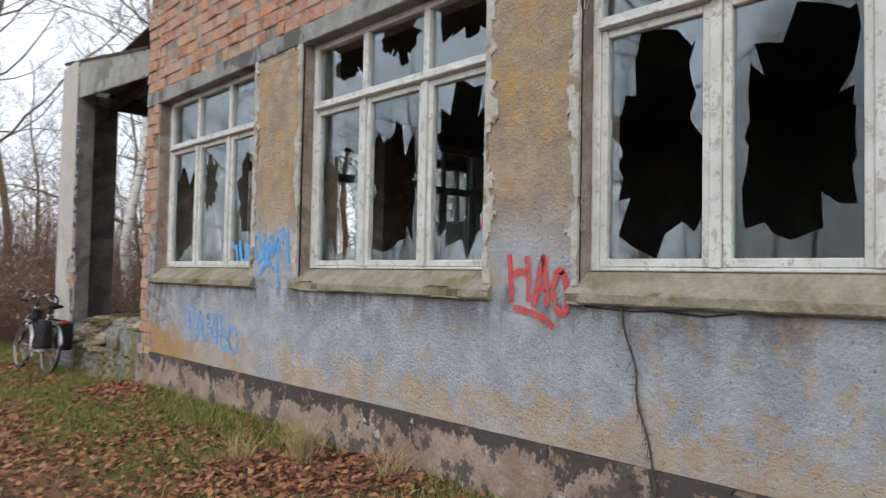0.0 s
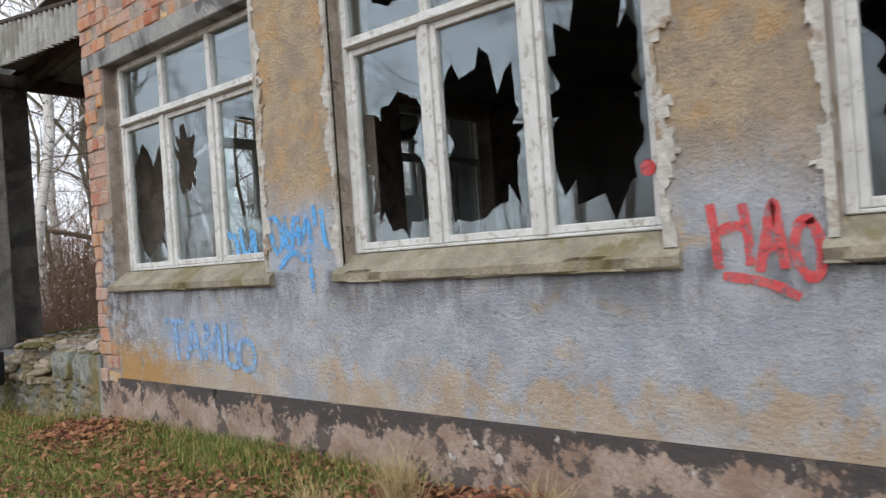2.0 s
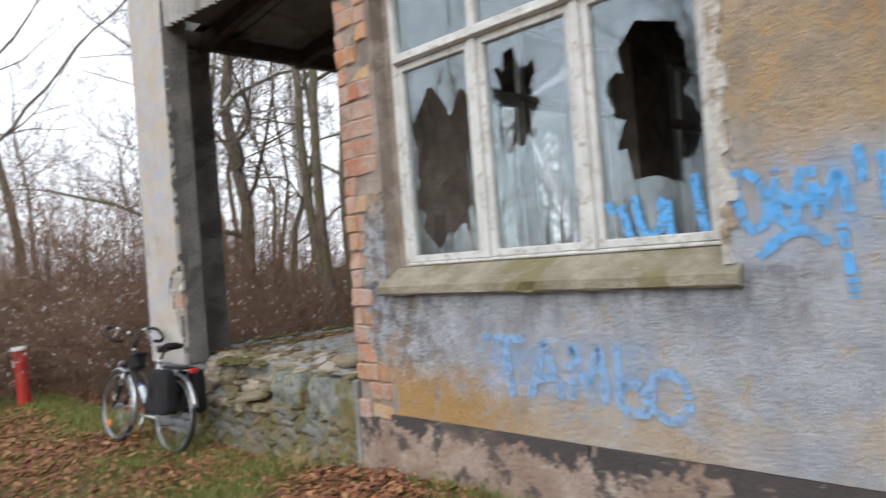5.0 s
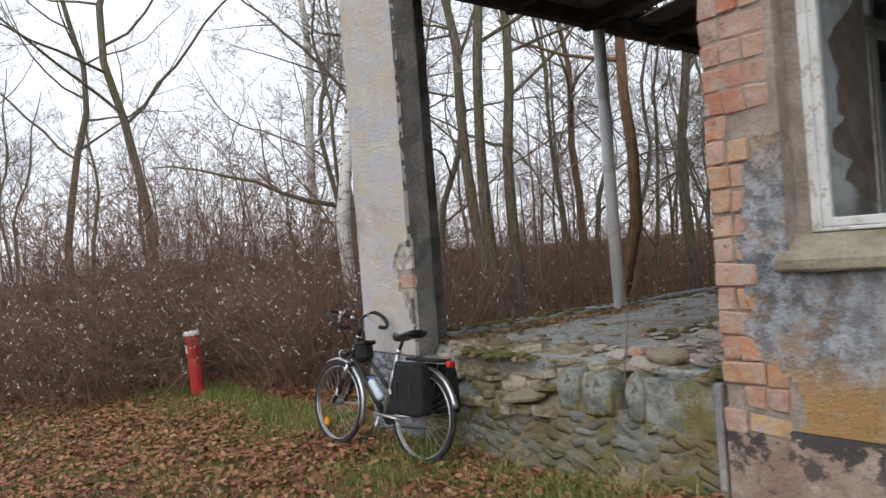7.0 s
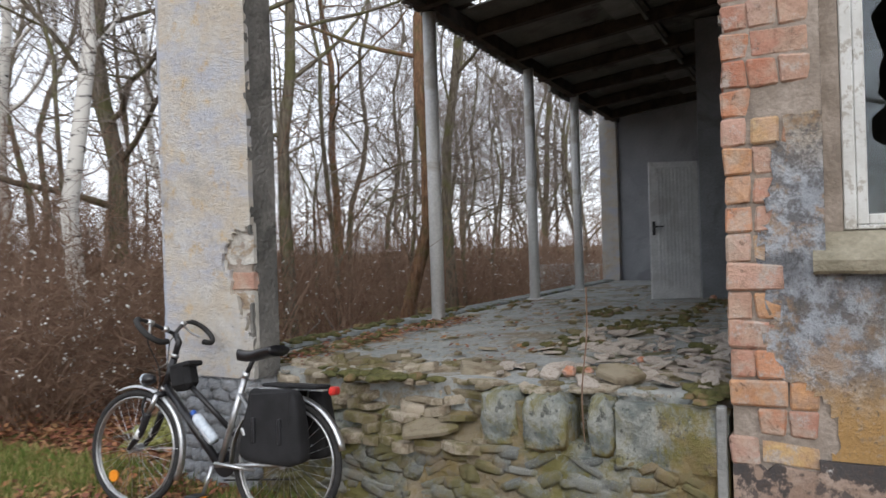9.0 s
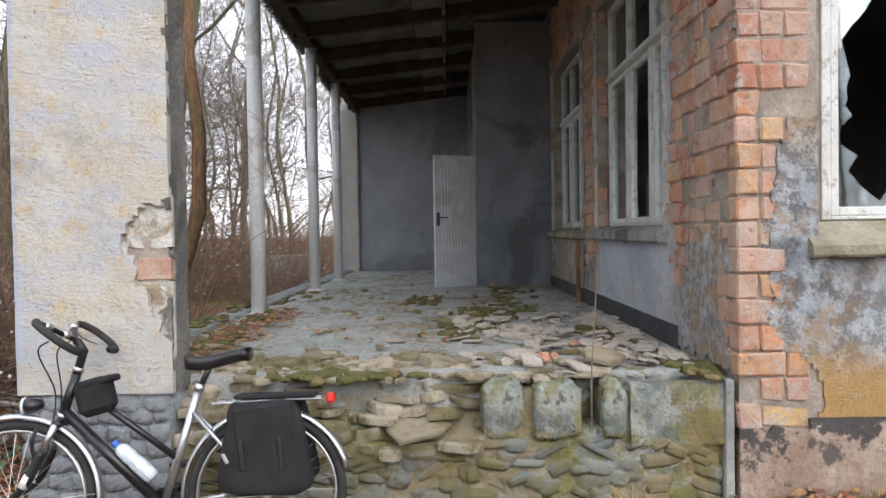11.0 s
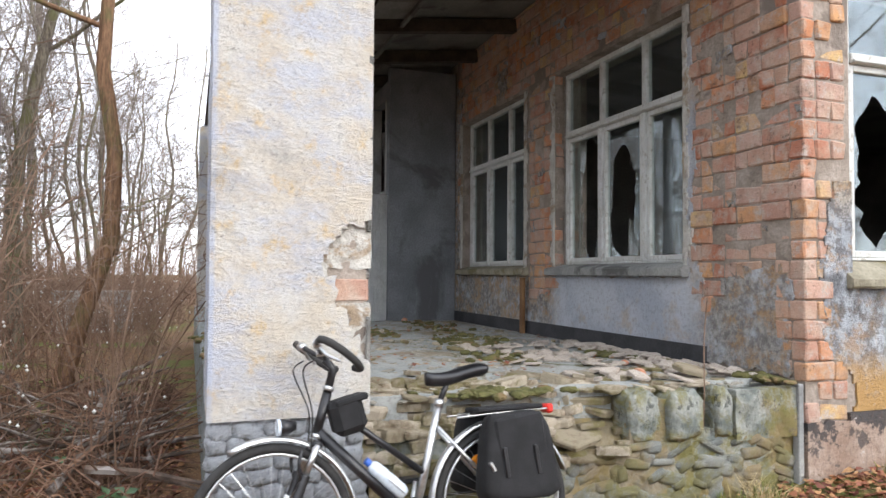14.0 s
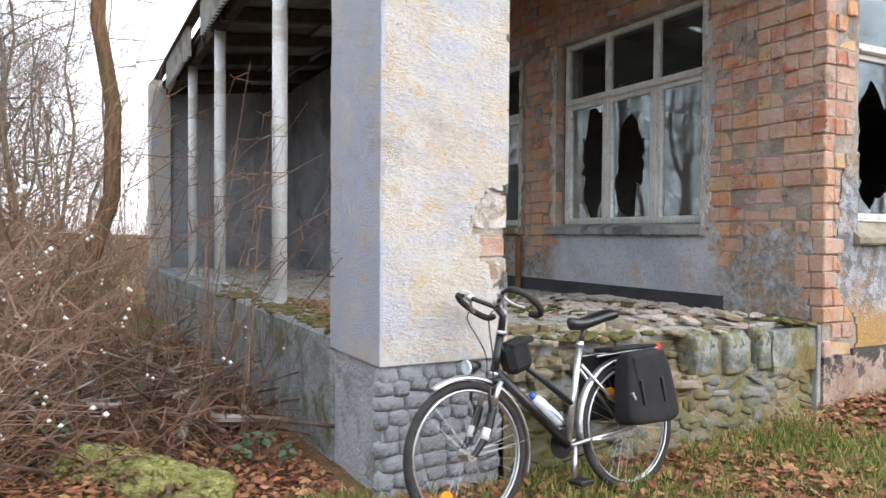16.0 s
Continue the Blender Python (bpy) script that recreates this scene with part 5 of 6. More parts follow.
def bush(seed, stems, height, wide, berries):
    rr = random.Random(seed)
    g, b = Geo(), Geo()
    for i in range(stems):
        a, s = rr.uniform(0, 6.283), rr.uniform(0, wide)
        q = V((math.cos(a) * s * 0.6, math.sin(a) * s * 0.6, -0.05))
        h = height * rr.uniform(0.5, 1.15)
        a += rr.uniform(-1.2, 1.2)
        spread_out = rr.uniform(0.15, 0.95) * min(1.0, wide * 1.6)
        way = V((math.cos(a) * spread_out, math.sin(a) * spread_out, 1.0)).normalized()
        pts = [q]
        for k in range(6):
            way = (way + V((rr.uniform(-1, 1), rr.uniform(-1, 1), rr.uniform(-0.5, 0.3) - 0.10 * k * spread_out)) * 0.24).normalized()
            q = q + way * h / 5.2
            pts.append(q)
        r = rr.uniform(0.003, 0.0075) * (1.25 if height > 2 else 1)
        g.tube(pts, [r * (1 - 0.13 * k) for k in range(7)], 3, caps=False)
        for k in range(7):
            t = rr.uniform(0.25, 0.99) * 6
            j = min(int(t), 5)
            q = pts[j].lerp(pts[j + 1], t - j)
            e = q + V((rr.uniform(-1, 1), rr.uniform(-1, 1), rr.uniform(-0.25, 0.9))) * rr.uniform(0.12, 0.5)
            mid = q.lerp(e, 0.5) + V((rr.uniform(-1, 1), rr.uniform(-1, 1), rr.uniform(-1, 1))) * 0.05
            g.tube([q, mid, e], [r * 0.55, r * 0.4, 0.001], 3, caps=False)
            for u in range(2):
                e2 = mid + V((rr.uniform(-1, 1), rr.uniform(-1, 1), rr.uniform(-0.4, 0.8))) * rr.uniform(0.08, 0.22)
                g.tube([mid, e2], [r * 0.35, 0.001], 3, caps=False)
            if rr.random() < berries:
                for u in range(rr.randrange(1, 3)):
                    c, s2 = e + V((rr.uniform(-1, 1), rr.uniform(-1, 1), rr.uniform(-1, 1))) * 0.02, rr.uniform(0.009, 0.015)
                    n = len(b.v)
                    b.v += [tuple(c + V(w) * s2) for w in ((1, 0, 0), (-1, 0, 0), (0, 1, 0), (0, -1, 0), (0, 0, 1), (0, 0, -1))]
                    b.f += [(n + i1, n + i2, n + i3) for i1, i2, i3 in ((0, 2, 4), (2, 1, 4), (1, 3, 4), (3, 0, 4), (2, 0, 5), (1, 2, 5), (3, 1, 5), (0, 3, 5))]
    return g.mesh("stems", False, False), b.mesh("berries", True, False)


BERRY = plain("snowberries", (0.72, 0.72, 0.70), (0.82, 0.82, 0.80), 30, 0.5, 0.001, 60)
BUSHES = [bush(s, n, h, w, k) for s, n, h, w, k in ((1, 22, 1.5, 0.9, 0.13), (2, 24, 1.8, 1.0, 0.10), (3, 22, 1.1, 0.9, 0.16), (4, 9, 2.3, 0.5, 0.03), (5, 5, 2.6, 0.2, 0.04), (6, 30, 3.3, 1.5, 0.0), (7, 24, 2.7, 1.3, 0.02))]


def plant_bush(k, x, y, turn, size):
    t = thing("shrub", "leafless brown snowberry shrub with white berries" if k < 3 else "tall leafless brown bush" if k > 4 else "thin leafless sapling stems", "shrub", "shrubs along the wood's edge", m=pose(x, y, gz(x, y), 0, 0, turn) @ Matrix.Diagonal((size, size, size, 1)))
    tagged(part("stem_tangle", BUSHES[k][0], SHRUB, t), kind="stuff")
    tagged(part("berry_sprinkle", BUSHES[k][1], BERRY, t), kind="stuff")


br = random.Random(23)
for x, y, k, s in ((4.75, 12.95, 4, 0.85), (5.15, 13.15, 4, 0.95), (5.6, 12.95, 4, 0.8), (6.3, 13.1, 4, 0.9), (6.9, 13.3, 4, 1.0), (7.6, 13.1, 4, 0.9), (6.0, 13.9, 4, 1.0), (6.6, 14.5, 4, 1.2), (5.9, 14.6, 4, 1.3), (7.4, 14.0, 4, 1.2), (8.3, 13.5, 4, 1.1), (9.2, 13.9, 3, 1.1), (5.4, 14.0, 4, 1.0), (7.0, 15.0, 4, 1.3)):
    plant_bush(k, x, y, br.uniform(0, 360), s)
made = 0
while made < 105:
    x, y = br.uniform(0.0, 22), br.uniform(12.9, 30)
    edge = 14.3 + max(0, 3.6 - x) * 1.7
    if y < edge and not (x > 5.2):
        continue
    if made % 2 and y > 21 or (x < 7.2 and y < 16.4) or (x < 13 and y < 15.6):
        continue
    made += 1
    plant_bush(br.choice((0, 0, 1, 1, 2, 3)), x, y, br.uniform(0, 360), br.uniform(0.75, 1.25) * (1.35 if x < 6.5 else 1.0))

made = 0
while made < 60:
    x, y = br.uniform(-14, 30), br.uniform(17, 40)
    if x < 4.5 and y < 23 or (x < 8 and y < 19) or (-4 < x < 2 and y < 27):
        continue
    made += 1
    plant_bush(br.choice((5, 6)), x, y, br.uniform(0, 360), br.uniform(0.8, 1.3))

for i in range(16):
    plant_bush(br.choice((5, 6, 3)), br.uniform(8.5, 19), br.uniform(14.2, 20), br.uniform(0, 360), br.uniform(0.7, 1.0))

for i in range(18):
    plant_bush(br.choice((5, 6, 5)), br.uniform(5.5, 20), br.uniform(17, 27), br.uniform(0, 360), br.uniform(0.75, 1.05))

made = 0
while made < 80:      # snowberry hedge behind the track
    x = br.uniform(0.6, 6.8)
    y = max(14.9, 17.0 - 0.62 * (x - 1.0)) + 3.4 * br.random() ** 1.5
    if abs(x - 2.9) < 0.7 and y < 16.5:
        continue
    made += 1
    plant_bush(br.choice((0, 1, 1, 2)), x, y, br.uniform(0, 360), br.uniform(0.85, 1.2))

for i in range(46):     # tall thicket behind the hedge
    plant_bush(br.choice((5, 6, 6)), br.uniform(1.5, 10.5), br.uniform(18.0, 23.5), br.uniform(0, 360), br.uniform(1.15, 1.65))

for i in range(16):
    plant_bush(br.choice((5, 6)), br.uniform(18, 32), br.uniform(13.2, 16), br.uniform(0, 360), br.uniform(0.8, 1.1))

# undergrowth farther off
ur = random.Random(29)
g = Geo()
for i in range(17000):
    a, d = ur.uniform(0, 6.283), 15 + 36 * ur.random() ** 1.2
    x, y = 4 + d * math.cos(a), 8 + d * math.sin(a)
    if -5 < x < 4 and y < 24 or (2 < x < 20 and y < 13.5):
        continue
    z, h = gz(x, y), ur.uniform(0.5, 2.3)
    lx, ly = ur.uniform(-0.5, 0.5), ur.uniform(-0.5, 0.5)
    g.tube([(x, y, z - 0.05), (x + lx * 0.9, y + ly * 0.2, z + h * 0.5), (x + lx, y + ly, z + h)], [0.011, 0.008, 0.003], 3, caps=False)
    for k in range(4):
        t = ur.uniform(0.3, 0.95)
        g.tube([(x + lx * t * 0.7, y + ly * t * 0.7, z + h * t), (x + lx + ur.uniform(-0.5, 0.5), y + ly + ur.uniform(-0.5, 0.5), z + h * t + ur.uniform(0.1, 0.6))], [0.008, 0.003], 3, caps=False)
tagged(part("undergrowth", g, SHRUB, tidy=False), "dense leafless brown undergrowth between the trees", "undergrowth", kind="stuff")

# fallen leaves
LEAF = Nodes("fallen_leaf")
lr = LEAF.island()
lramp = LEAF.t.nodes.new("ShaderNodeValToRGB")
for i, (p, c) in enumerate(((0, (0.13, 0.045, 0.033)), (0.3, (0.27, 0.10, 0.06)), (0.55, (0.31, 0.14, 0.07)), (0.8, (0.42, 0.25, 0.12)), (1.0, (0.40, 0.16, 0.07)))):
    e = lramp.color_ramp.elements[i] if i < 2 else lramp.color_ramp.elements.new(p)
    e.position, e.color = p, (*c, 1)
LEAF.link(lr, lramp.inputs["Fac"])
LEAF = LEAF.done(LEAF.mix(LEAF.range(LEAF.noise(60, 4), 0.4, 0.7, 0, 0.4), lramp.outputs["Color"], (0.07, 0.04, 0.025)), 0.75, spec=0.3)
g = Geo()
lv = random.Random(37)
made = 0
while made < 72000:
    x, y = (lv.uniform(-1.2, 6.5), lv.uniform(0.5, 19)) if lv.random() < 0.85 else (lv.gauss(1, 5), lv.gauss(10, 9))
    if FX - 0.02 < x < 14 and y < 12.6:
        continue
    green = noise.noise(V((x * 1.1, y * 0.8, 4.2)))
    dense = 0.5 - 0.8 * green + 0.5 * noise.noise(V((x * 0.7, y * 0.7, 9.0))) + (-0.15 if x < 1.3 else 0) + (0.25 if y > 12.6 else 0)
    if lv.random() > dense:
        continue
    made += 1
    z = gz(x, y) + lv.uniform(0.004, 0.05)
    s, a = lv.uniform(0.009, 0.027), lv.uniform(0, 6.283)
    ux, uy = V((math.cos(a), math.sin(a), lv.uniform(-0.5, 0.5))) * s * 1.4, V((-math.sin(a), math.cos(a), lv.uniform(-0.6, 0.6))) * s
    c, fold = V((x, y, z)), V((0, 0, lv.uniform(-0.3, 0.5) * s))
    n = len(g.v)
    g.v += [tuple(c - ux), tuple(c - ux * 0.1 + uy * 0.9 + fold), tuple(c + ux * 0.5 + uy * 0.55 + fold), tuple(c + ux * 1.1), tuple(c + ux * 0.4 - uy * 0.6 + fold), tuple(c - ux * 0.2 - uy * 0.9 + fold)]
    g.f += [(n, n + 3, n + 2, n + 1), (n, n + 5, n + 4, n + 3)]
tagged(part("fallen_leaves", g, LEAF, tidy=False), "wet red-brown fallen leaves on the ground", "leaves", kind="stuff")

# grass
GRASS = Nodes("grass_blades")
gramp = GRASS.t.nodes.new("ShaderNodeValToRGB")
for i, (p, c) in enumerate(((0, (0.07, 0.12, 0.02)), (0.5, (0.14, 0.19, 0.04)), (0.75, (0.26, 0.26, 0.08)), (0.92, (0.46, 0.37, 0.17)))):
    e = gramp.color_ramp.elements[i] if i < 2 else gramp.color_ramp.elements.new(p)
    e.position, e.color = p, (*c, 1)
GRASS.link(GRASS.island(), gramp.inputs["Fac"])
GRASS = GRASS.done(gramp.outputs["Color"], 0.7, spec=0.25)
STRAW = plain("dry_straw", (0.42, 0.31, 0.15), (0.55, 0.44, 0.25), 12, 0.8, 0.001, 60)


def blade(g, x, y, z, h, w, bend, rr):
    a = rr.uniform(0, 6.283)
    b = rr.uniform(0, 6.283)
    sx, sy = math.cos(a) * w, math.sin(a) * w
    bx, by = math.cos(b) * bend, math.sin(b) * bend
    n = len(g.v)
    g.v += [(x - sx, y - sy, z), (x + sx, y + sy, z), (x + sx * 0.7 + bx * 0.35, y + sy * 0.7 + by * 0.35, z + h * 0.6), (x - sx * 0.7 + bx * 0.35, y - sy * 0.7 + by * 0.35, z + h * 0.6), (x + bx, y + by, z + h)]
    g.f += [(n, n + 1, n + 2, n + 3), (n + 3, n + 2, n + 4)]


g = Geo()
gr = random.Random(43)
made = 0
while made < 70000:
    x, y = gr.uniform(-0.6, 3.6), gr.uniform(0.5, 17)
    if x > FX - 0.03 and y < 12.55:
        continue
    strip = max(0.0, min(1.0, (x - 1.75) / 0.8)) if y < 8.6 else max(0.0, min(1.0, (x - 2.2) / 0.8))
    patch = noise.noise(V((x * 1.1, y * 0.8, 4.2))) * 1.4 + 0.5
    if gr.random() > strip * patch + (0.16 if y > 9 and x < 2.6 else 0.04):
        continue
    made += 1
    near_wall = x > 3.0
    h = gr.uniform(0.03, 0.09) * (1.5 if near_wall else 1)
    blade(g, x, y, gz(x, y) - 0.005, h, gr.uniform(0.002, 0.004), gr.uniform(0.01, 0.07), gr)
tagged(part("grass", g, GRASS, tidy=False), "short winter grass along the foot of the wall", "grass", kind="stuff")
for x, y, n, h in ((3.15, 4.55, 260, 0.34), (2.85, 4.9, 110, 0.22), (3.3, 3.7, 90, 0.24), (2.9, 7.4, 60, 0.16), (3.25, 10.4, 90, 0.2), (3.3, 9.4, 70, 0.22)):
    g = Geo()
    for i in range(n):
        a, s = gr.uniform(0, 6.283), gr.uniform(0, 0.11)
        blade(g, math.cos(a) * s, math.sin(a) * s, 0, h * gr.uniform(0.5, 1.1), 0.003, gr.uniform(0.05, 0.3), gr)
    ob = part("grass_tuft", g, STRAW if h > 0.21 else GRASS, tidy=False)
    ob.location = (x, y, gz(x, y) - 0.01)
    tagged(ob, "dry straw-coloured tuft of grass by the wall" if h > 0.21 else "tuft of green grass by the wall", "grass")

# brush pile, mossy log and brambles at the corner of the terrace
DEAD = plain("dead_wood", (0.07, 0.048, 0.036), (0.17, 0.12, 0.09), 6, 0.9, 0.003, 40, stain=(0.30, 0.27, 0.25))
BRUSH = plain("brush_twigs", (0.11, 0.052, 0.034), (0.24, 0.14, 0.09), 2, 0.9, 0.001, 30)
MOSS = plain("moss", (0.22, 0.22, 0.055), (0.42, 0.42, 0.16), 14, 0.95, 0.03, 60, stain=(0.17, 0.11, 0.06))
GREEN = plain("bramble_leaf", (0.03, 0.07, 0.025), (0.07, 0.12, 0.05), 12, 0.5, 0.002, 60)
pr = random.Random(53)
for i in range(140):
    x, y = pr.uniform(4.5, 8.0), pr.uniform(12.95, 15.0)
    size = pr.uniform(0.35, 1.3)
    a, up = pr.uniform(0, 6.283), pr.uniform(-0.15, 0.5)
    p = V((x, y, gz(x, y) + pr.uniform(0.02, 0.30)))
    d = V((math.cos(a), math.sin(a), up)) * size
    side = V((-math.sin(a), math.cos(a), 0.3)) * pr.uniform(-0.15, 0.15)
    r = pr.choice((0.006, 0.008, 0.011, 0.015, 0.022, 0.030))
    g = Geo()
    g.tube(curve([p, p + d * 0.4 + side, p + d * 0.7 + side * 0.4, p + d], 3), [r * (1 - 0.07 * k) for k in range(10)], 6)
    tagged(part("dead_branch", g, DEAD), "dead grey-brown branch lying in the brush pile", "branch", "brush pile")
g = Geo()
for i in range(1600):
    x, y = pr.uniform(4.35, 9.0), 12.75 + 2.6 * pr.random() ** 1.2
    p = V((x, y, gz(x, y) + 0.30 * pr.random() ** 2))
    e = p + V((pr.uniform(-1, 1), pr.uniform(-1, 1), pr.uniform(-0.25, 0.55))) * pr.uniform(0.15, 0.6)
    g.tube([p, p.lerp(e, 0.35) + V((0, 0, pr.uniform(0, 0.10))), p.lerp(e, 0.75) + V((0, 0, pr.uniform(0, 0.08))), e], [0.0065, 0.0055, 0.004, 0.002], 3, caps=False)
for i in range(100):      # arching canes
    x, y = pr.uniform(4.5, 9.5), pr.uniform(12.85, 15.4)
    a, h, w = pr.uniform(0, 6.283), pr.uniform(0.3, 1.1), pr.uniform(0.2, 0.7)
    p = V((x, y, gz(x, y)))
    g.tube(curve([p, p + V((math.cos(a) * w * 0.3, math.sin(a) * w * 0.3, h * 0.7)), p + V((math.cos(a) * w * 0.8, math.sin(a) * w * 0.8, h)), p + V((math.cos(a) * w * 1.4, math.sin(a) * w * 1.4, h * 0.75))], 3), [0.0055 - 0.0004 * k for k in range(10)], 3, caps=False)
tagged(part("brushwood", g, BRUSH, tidy=False), "tangle of thin fallen twigs", "twigs", kind="stuff")

for x, y, sx, sy, sz, turn in ((4.30, 13.50, 0.40, 0.20, 0.13, 20), (4.72, 13.78, 0.30, 0.18, 0.15, 70), (4.12, 13.25, 0.24, 0.13, 0.08, 0)):
    g = lump(x, sx, sy, sz, 48, 24, 0.35)
    for i in range(150):
        a, k = pr.uniform(0, 6.283), pr.random() ** 0.5
        b = lump(i * 1.7, pr.uniform(0.012, 0.035), pr.uniform(0.012, 0.03), pr.uniform(0.01, 0.022), 7, 4, 0.5)
        o, n = V((math.cos(a) * sx * k, math.sin(a) * sy * k, sz * math.sqrt(1 - 0.96 * k * k))), len(g.v)
        g.v += [tuple(V(p) + o) for p in b.v]
        g.f += [tuple(n + q for q in f) for f in b.f]
    ob = part("mossy_stone", g, MOSS, smooth=True, tidy=False)
    ob.matrix_basis = pose(x, y, gz(x, y) + 0.02, 0, 0, turn)
    tagged(ob, "low lump overgrown with bright yellow-green moss", "stone")
for x, y in ((5.2, 13.35), (5.6, 13.75), (4.9, 13.9), (5.9, 13.5), (4.25, 12.95)):
    b = thing("bramble", "low bramble with dark green leaves", "bramble", "brambles", m=pose(x, y, gz(x, y)))
    for i in range(7):
        a, h = pr.uniform(0, 6.283), pr.uniform(0.08, 0.3)
        c, s = V((math.cos(a) * pr.uniform(0.03, 0.2), math.sin(a) * pr.uniform(0.03, 0.2), h)), pr.uniform(0.03, 0.055)
        g = Geo()
        t = Euler((pr.uniform(-0.6, 0.6), pr.uniform(-0.6, 0.6), a)).to_matrix()
        for k in range(3):
            w = Matrix.Rotation(k * 1.9 - 1.9, 3, "Z")
            g.quad(*[c + t @ (w @ V(q) * s) for q in ((0.1, 0, 0), (0.7, -0.5, 0.1), (1.6, 0, -0.1), (0.7, 0.5, 0.1))])
        part("leaf", g, GREEN, b, tidy=False)
    g = Geo()
    for i in range(3):
        a = pr.uniform(0, 6.283)
        g.tube(curve([(0, 0, 0), (0.06 * math.cos(a), 0.06 * math.sin(a), 0.16), (0.22 * math.cos(a), 0.22 * math.sin(a), 0.22)], 4), 0.003, 4)
    part("stem", g, SHRUB, b)

block = thing("low_wall", "low pale grey concrete wall among the trees", "wall", m=pose(19.2, 14.75, gz(19.2, 14.75), 0, 0, 100))
g = Geo()
g.box((-0.9, -0.11, -0.1), (0.9, 0.11, 0.95), 0.02)
part("body", g, SHEET, block)
g = Geo()
g.box((-0.94, -0.15, 0.952), (0.94, 0.15, 1.01), 0.012)
part("coping", g, SHEET, block)

# marker post beside the track
POST_RED = plain("post_red", (0.50, 0.035, 0.025), (0.62, 0.06, 0.045), 5, 0.6, 0.002, 50)
post = thing("marker_post", "red marker post with a white top", "post", m=pose(3.1, 15.9, gz(3.1, 15.9), 2, -3, 0))
g = Geo()
g.tube([(0, 0, -0.1), (0, 0, 0.80)], 0.085, 20)
part("shaft", g, POST_RED, post, smooth=False)
g = Geo()
g.tube([(0, 0, 0.801), (0, 0, 0.83), (0, 0, 0.845)], [0.10, 0.10, 0.085], 20)
part("cap", g, STEEL_WHITE, post, "white cap")
g = Geo()
g.box((-0.092, -0.03, 0.58), (-0.083, 0.03, 0.68), 0.003)
part("plate", g, STEEL_WHITE, post, "small white plate")

# ---- sprayed writing ----
def spray(name, tone):
    n = Nodes(name)
    col = n.mix(n.range(n.noise(22, 5, 0.7), 0.35, 0.7, 0, 0.5), tone, tuple(min(1, c * 0.6 + 0.2) for c in tone))
    n.link(n.range(n.noise(26, 6, 0.75), 0.34, 0.54, 0.12, 0.95), n.bsdf.inputs["Alpha"])
    return n.done(col, 0.85, n.noise(34, 6, 0.7), 0.008, spec=0.15)


SPRAY_RED, SPRAY_BLUE = spray("red_spray", (0.62, 0.075, 0.08)), spray("blue_spray", (0.11, 0.43, 0.86))
SPRAY_PALE = spray("pale_blue_spray", (0.25, 0.46, 0.76))


def strokes(name, runs, width, material, label, depth, gaps=0.0, seed=1):
    """Sprayed lines on the facade: each run is a list of (y, z); width in metres; gaps: share of worn-off bits."""
    r = random.Random(seed)
    th = thing(name, label, "graffiti")
    for j, run in enumerate(runs):
        pts = curve([(0, y, z) for y, z in run], 12)
        x = FX - depth - 0.0006 * j
        g = Geo()
        for i, p in enumerate(pts):
            d = (pts[min(i + 1, len(pts) - 1)] - pts[max(i - 1, 0)]).normalized()
            end = 0.72 if i in (0, len(pts) - 1) else 1.0
            s = V((0, -d.z, d.y)) * width / 2 * end * (1 + 0.3 * noise.noise(V((p.y * 35, p.z * 35, seed))))
            g.v += [(x, p.y + s.y, p.z + s.z), (x, p.y - s.y, p.z - s.z)]
        for i in range(len(pts) - 1):
            if r.random() >= gaps:
                g.f.append((2 * i, 2 * i + 2, 2 * i + 3, 2 * i + 1))
        part("stroke", g, material, th, tidy=False)
    return th


strokes("graffiti_word", [
    [(2.86, 1.84), (2.845, 1.70), (2.835, 1.55)], [(2.84, 1.71), (2.76, 1.735), (2.71, 1.72)], [(2.72, 1.83), (2.705, 1.70), (2.70, 1.56)],
    [(2.665, 1.53), (2.63, 1.68), (2.595, 1.82), (2.575, 1.68), (2.56, 1.54)], [(2.65, 1.62), (2.60, 1.64), (2.555, 1.65)],
    [(2.44, 1.74), (2.49, 1.73), (2.52, 1.64), (2.50, 1.54), (2.45, 1.50), (2.42, 1.56), (2.43, 1.68), (2.46, 1.74)],
    [(2.82, 1.52), (2.70, 1.50), (2.60, 1.47), (2.51, 1.42)]], 0.042, SPRAY_RED, "word HAO sprayed in red with an underline", 0.0072)
g = Geo()
g.tube([(FX + 0.114, 3.185, 2.05), (FX + 0.119, 3.185, 2.05)], 0.040, 16)
tagged(part("red_spot", g, SPRAY_RED), "round red paint spot beside the window frame", "graffiti")
strokes("graffiti_word", [
    [(7.60, 1.30), (7.45, 1.29), (7.28, 1.30)], [(7.44, 1.29), (7.42, 1.10), (7.40, 0.96)],
    [(7.28, 0.97), (7.20, 1.15), (7.16, 1.28), (7.10, 1.12), (7.05, 0.98)], [(7.22, 1.08), (7.08, 1.10)],
    [(6.98, 0.98), (6.97, 1.26), (6.88, 1.08), (6.80, 1.26), (6.78, 0.98)],
    [(6.70, 1.28), (6.69, 1.10), (6.68, 0.97), (6.55, 0.96), (6.58, 1.08), (6.68, 1.07)],
    [(6.44, 1.16), (6.35, 1.12), (6.33, 1.0), (6.42, 0.93), (6.52, 1.0), (6.50, 1.12), (6.44, 1.16)]], 0.050, SPRAY_PALE, "faded word TAMLO sprayed in pale blue", 0.0072, 0.1, 3)
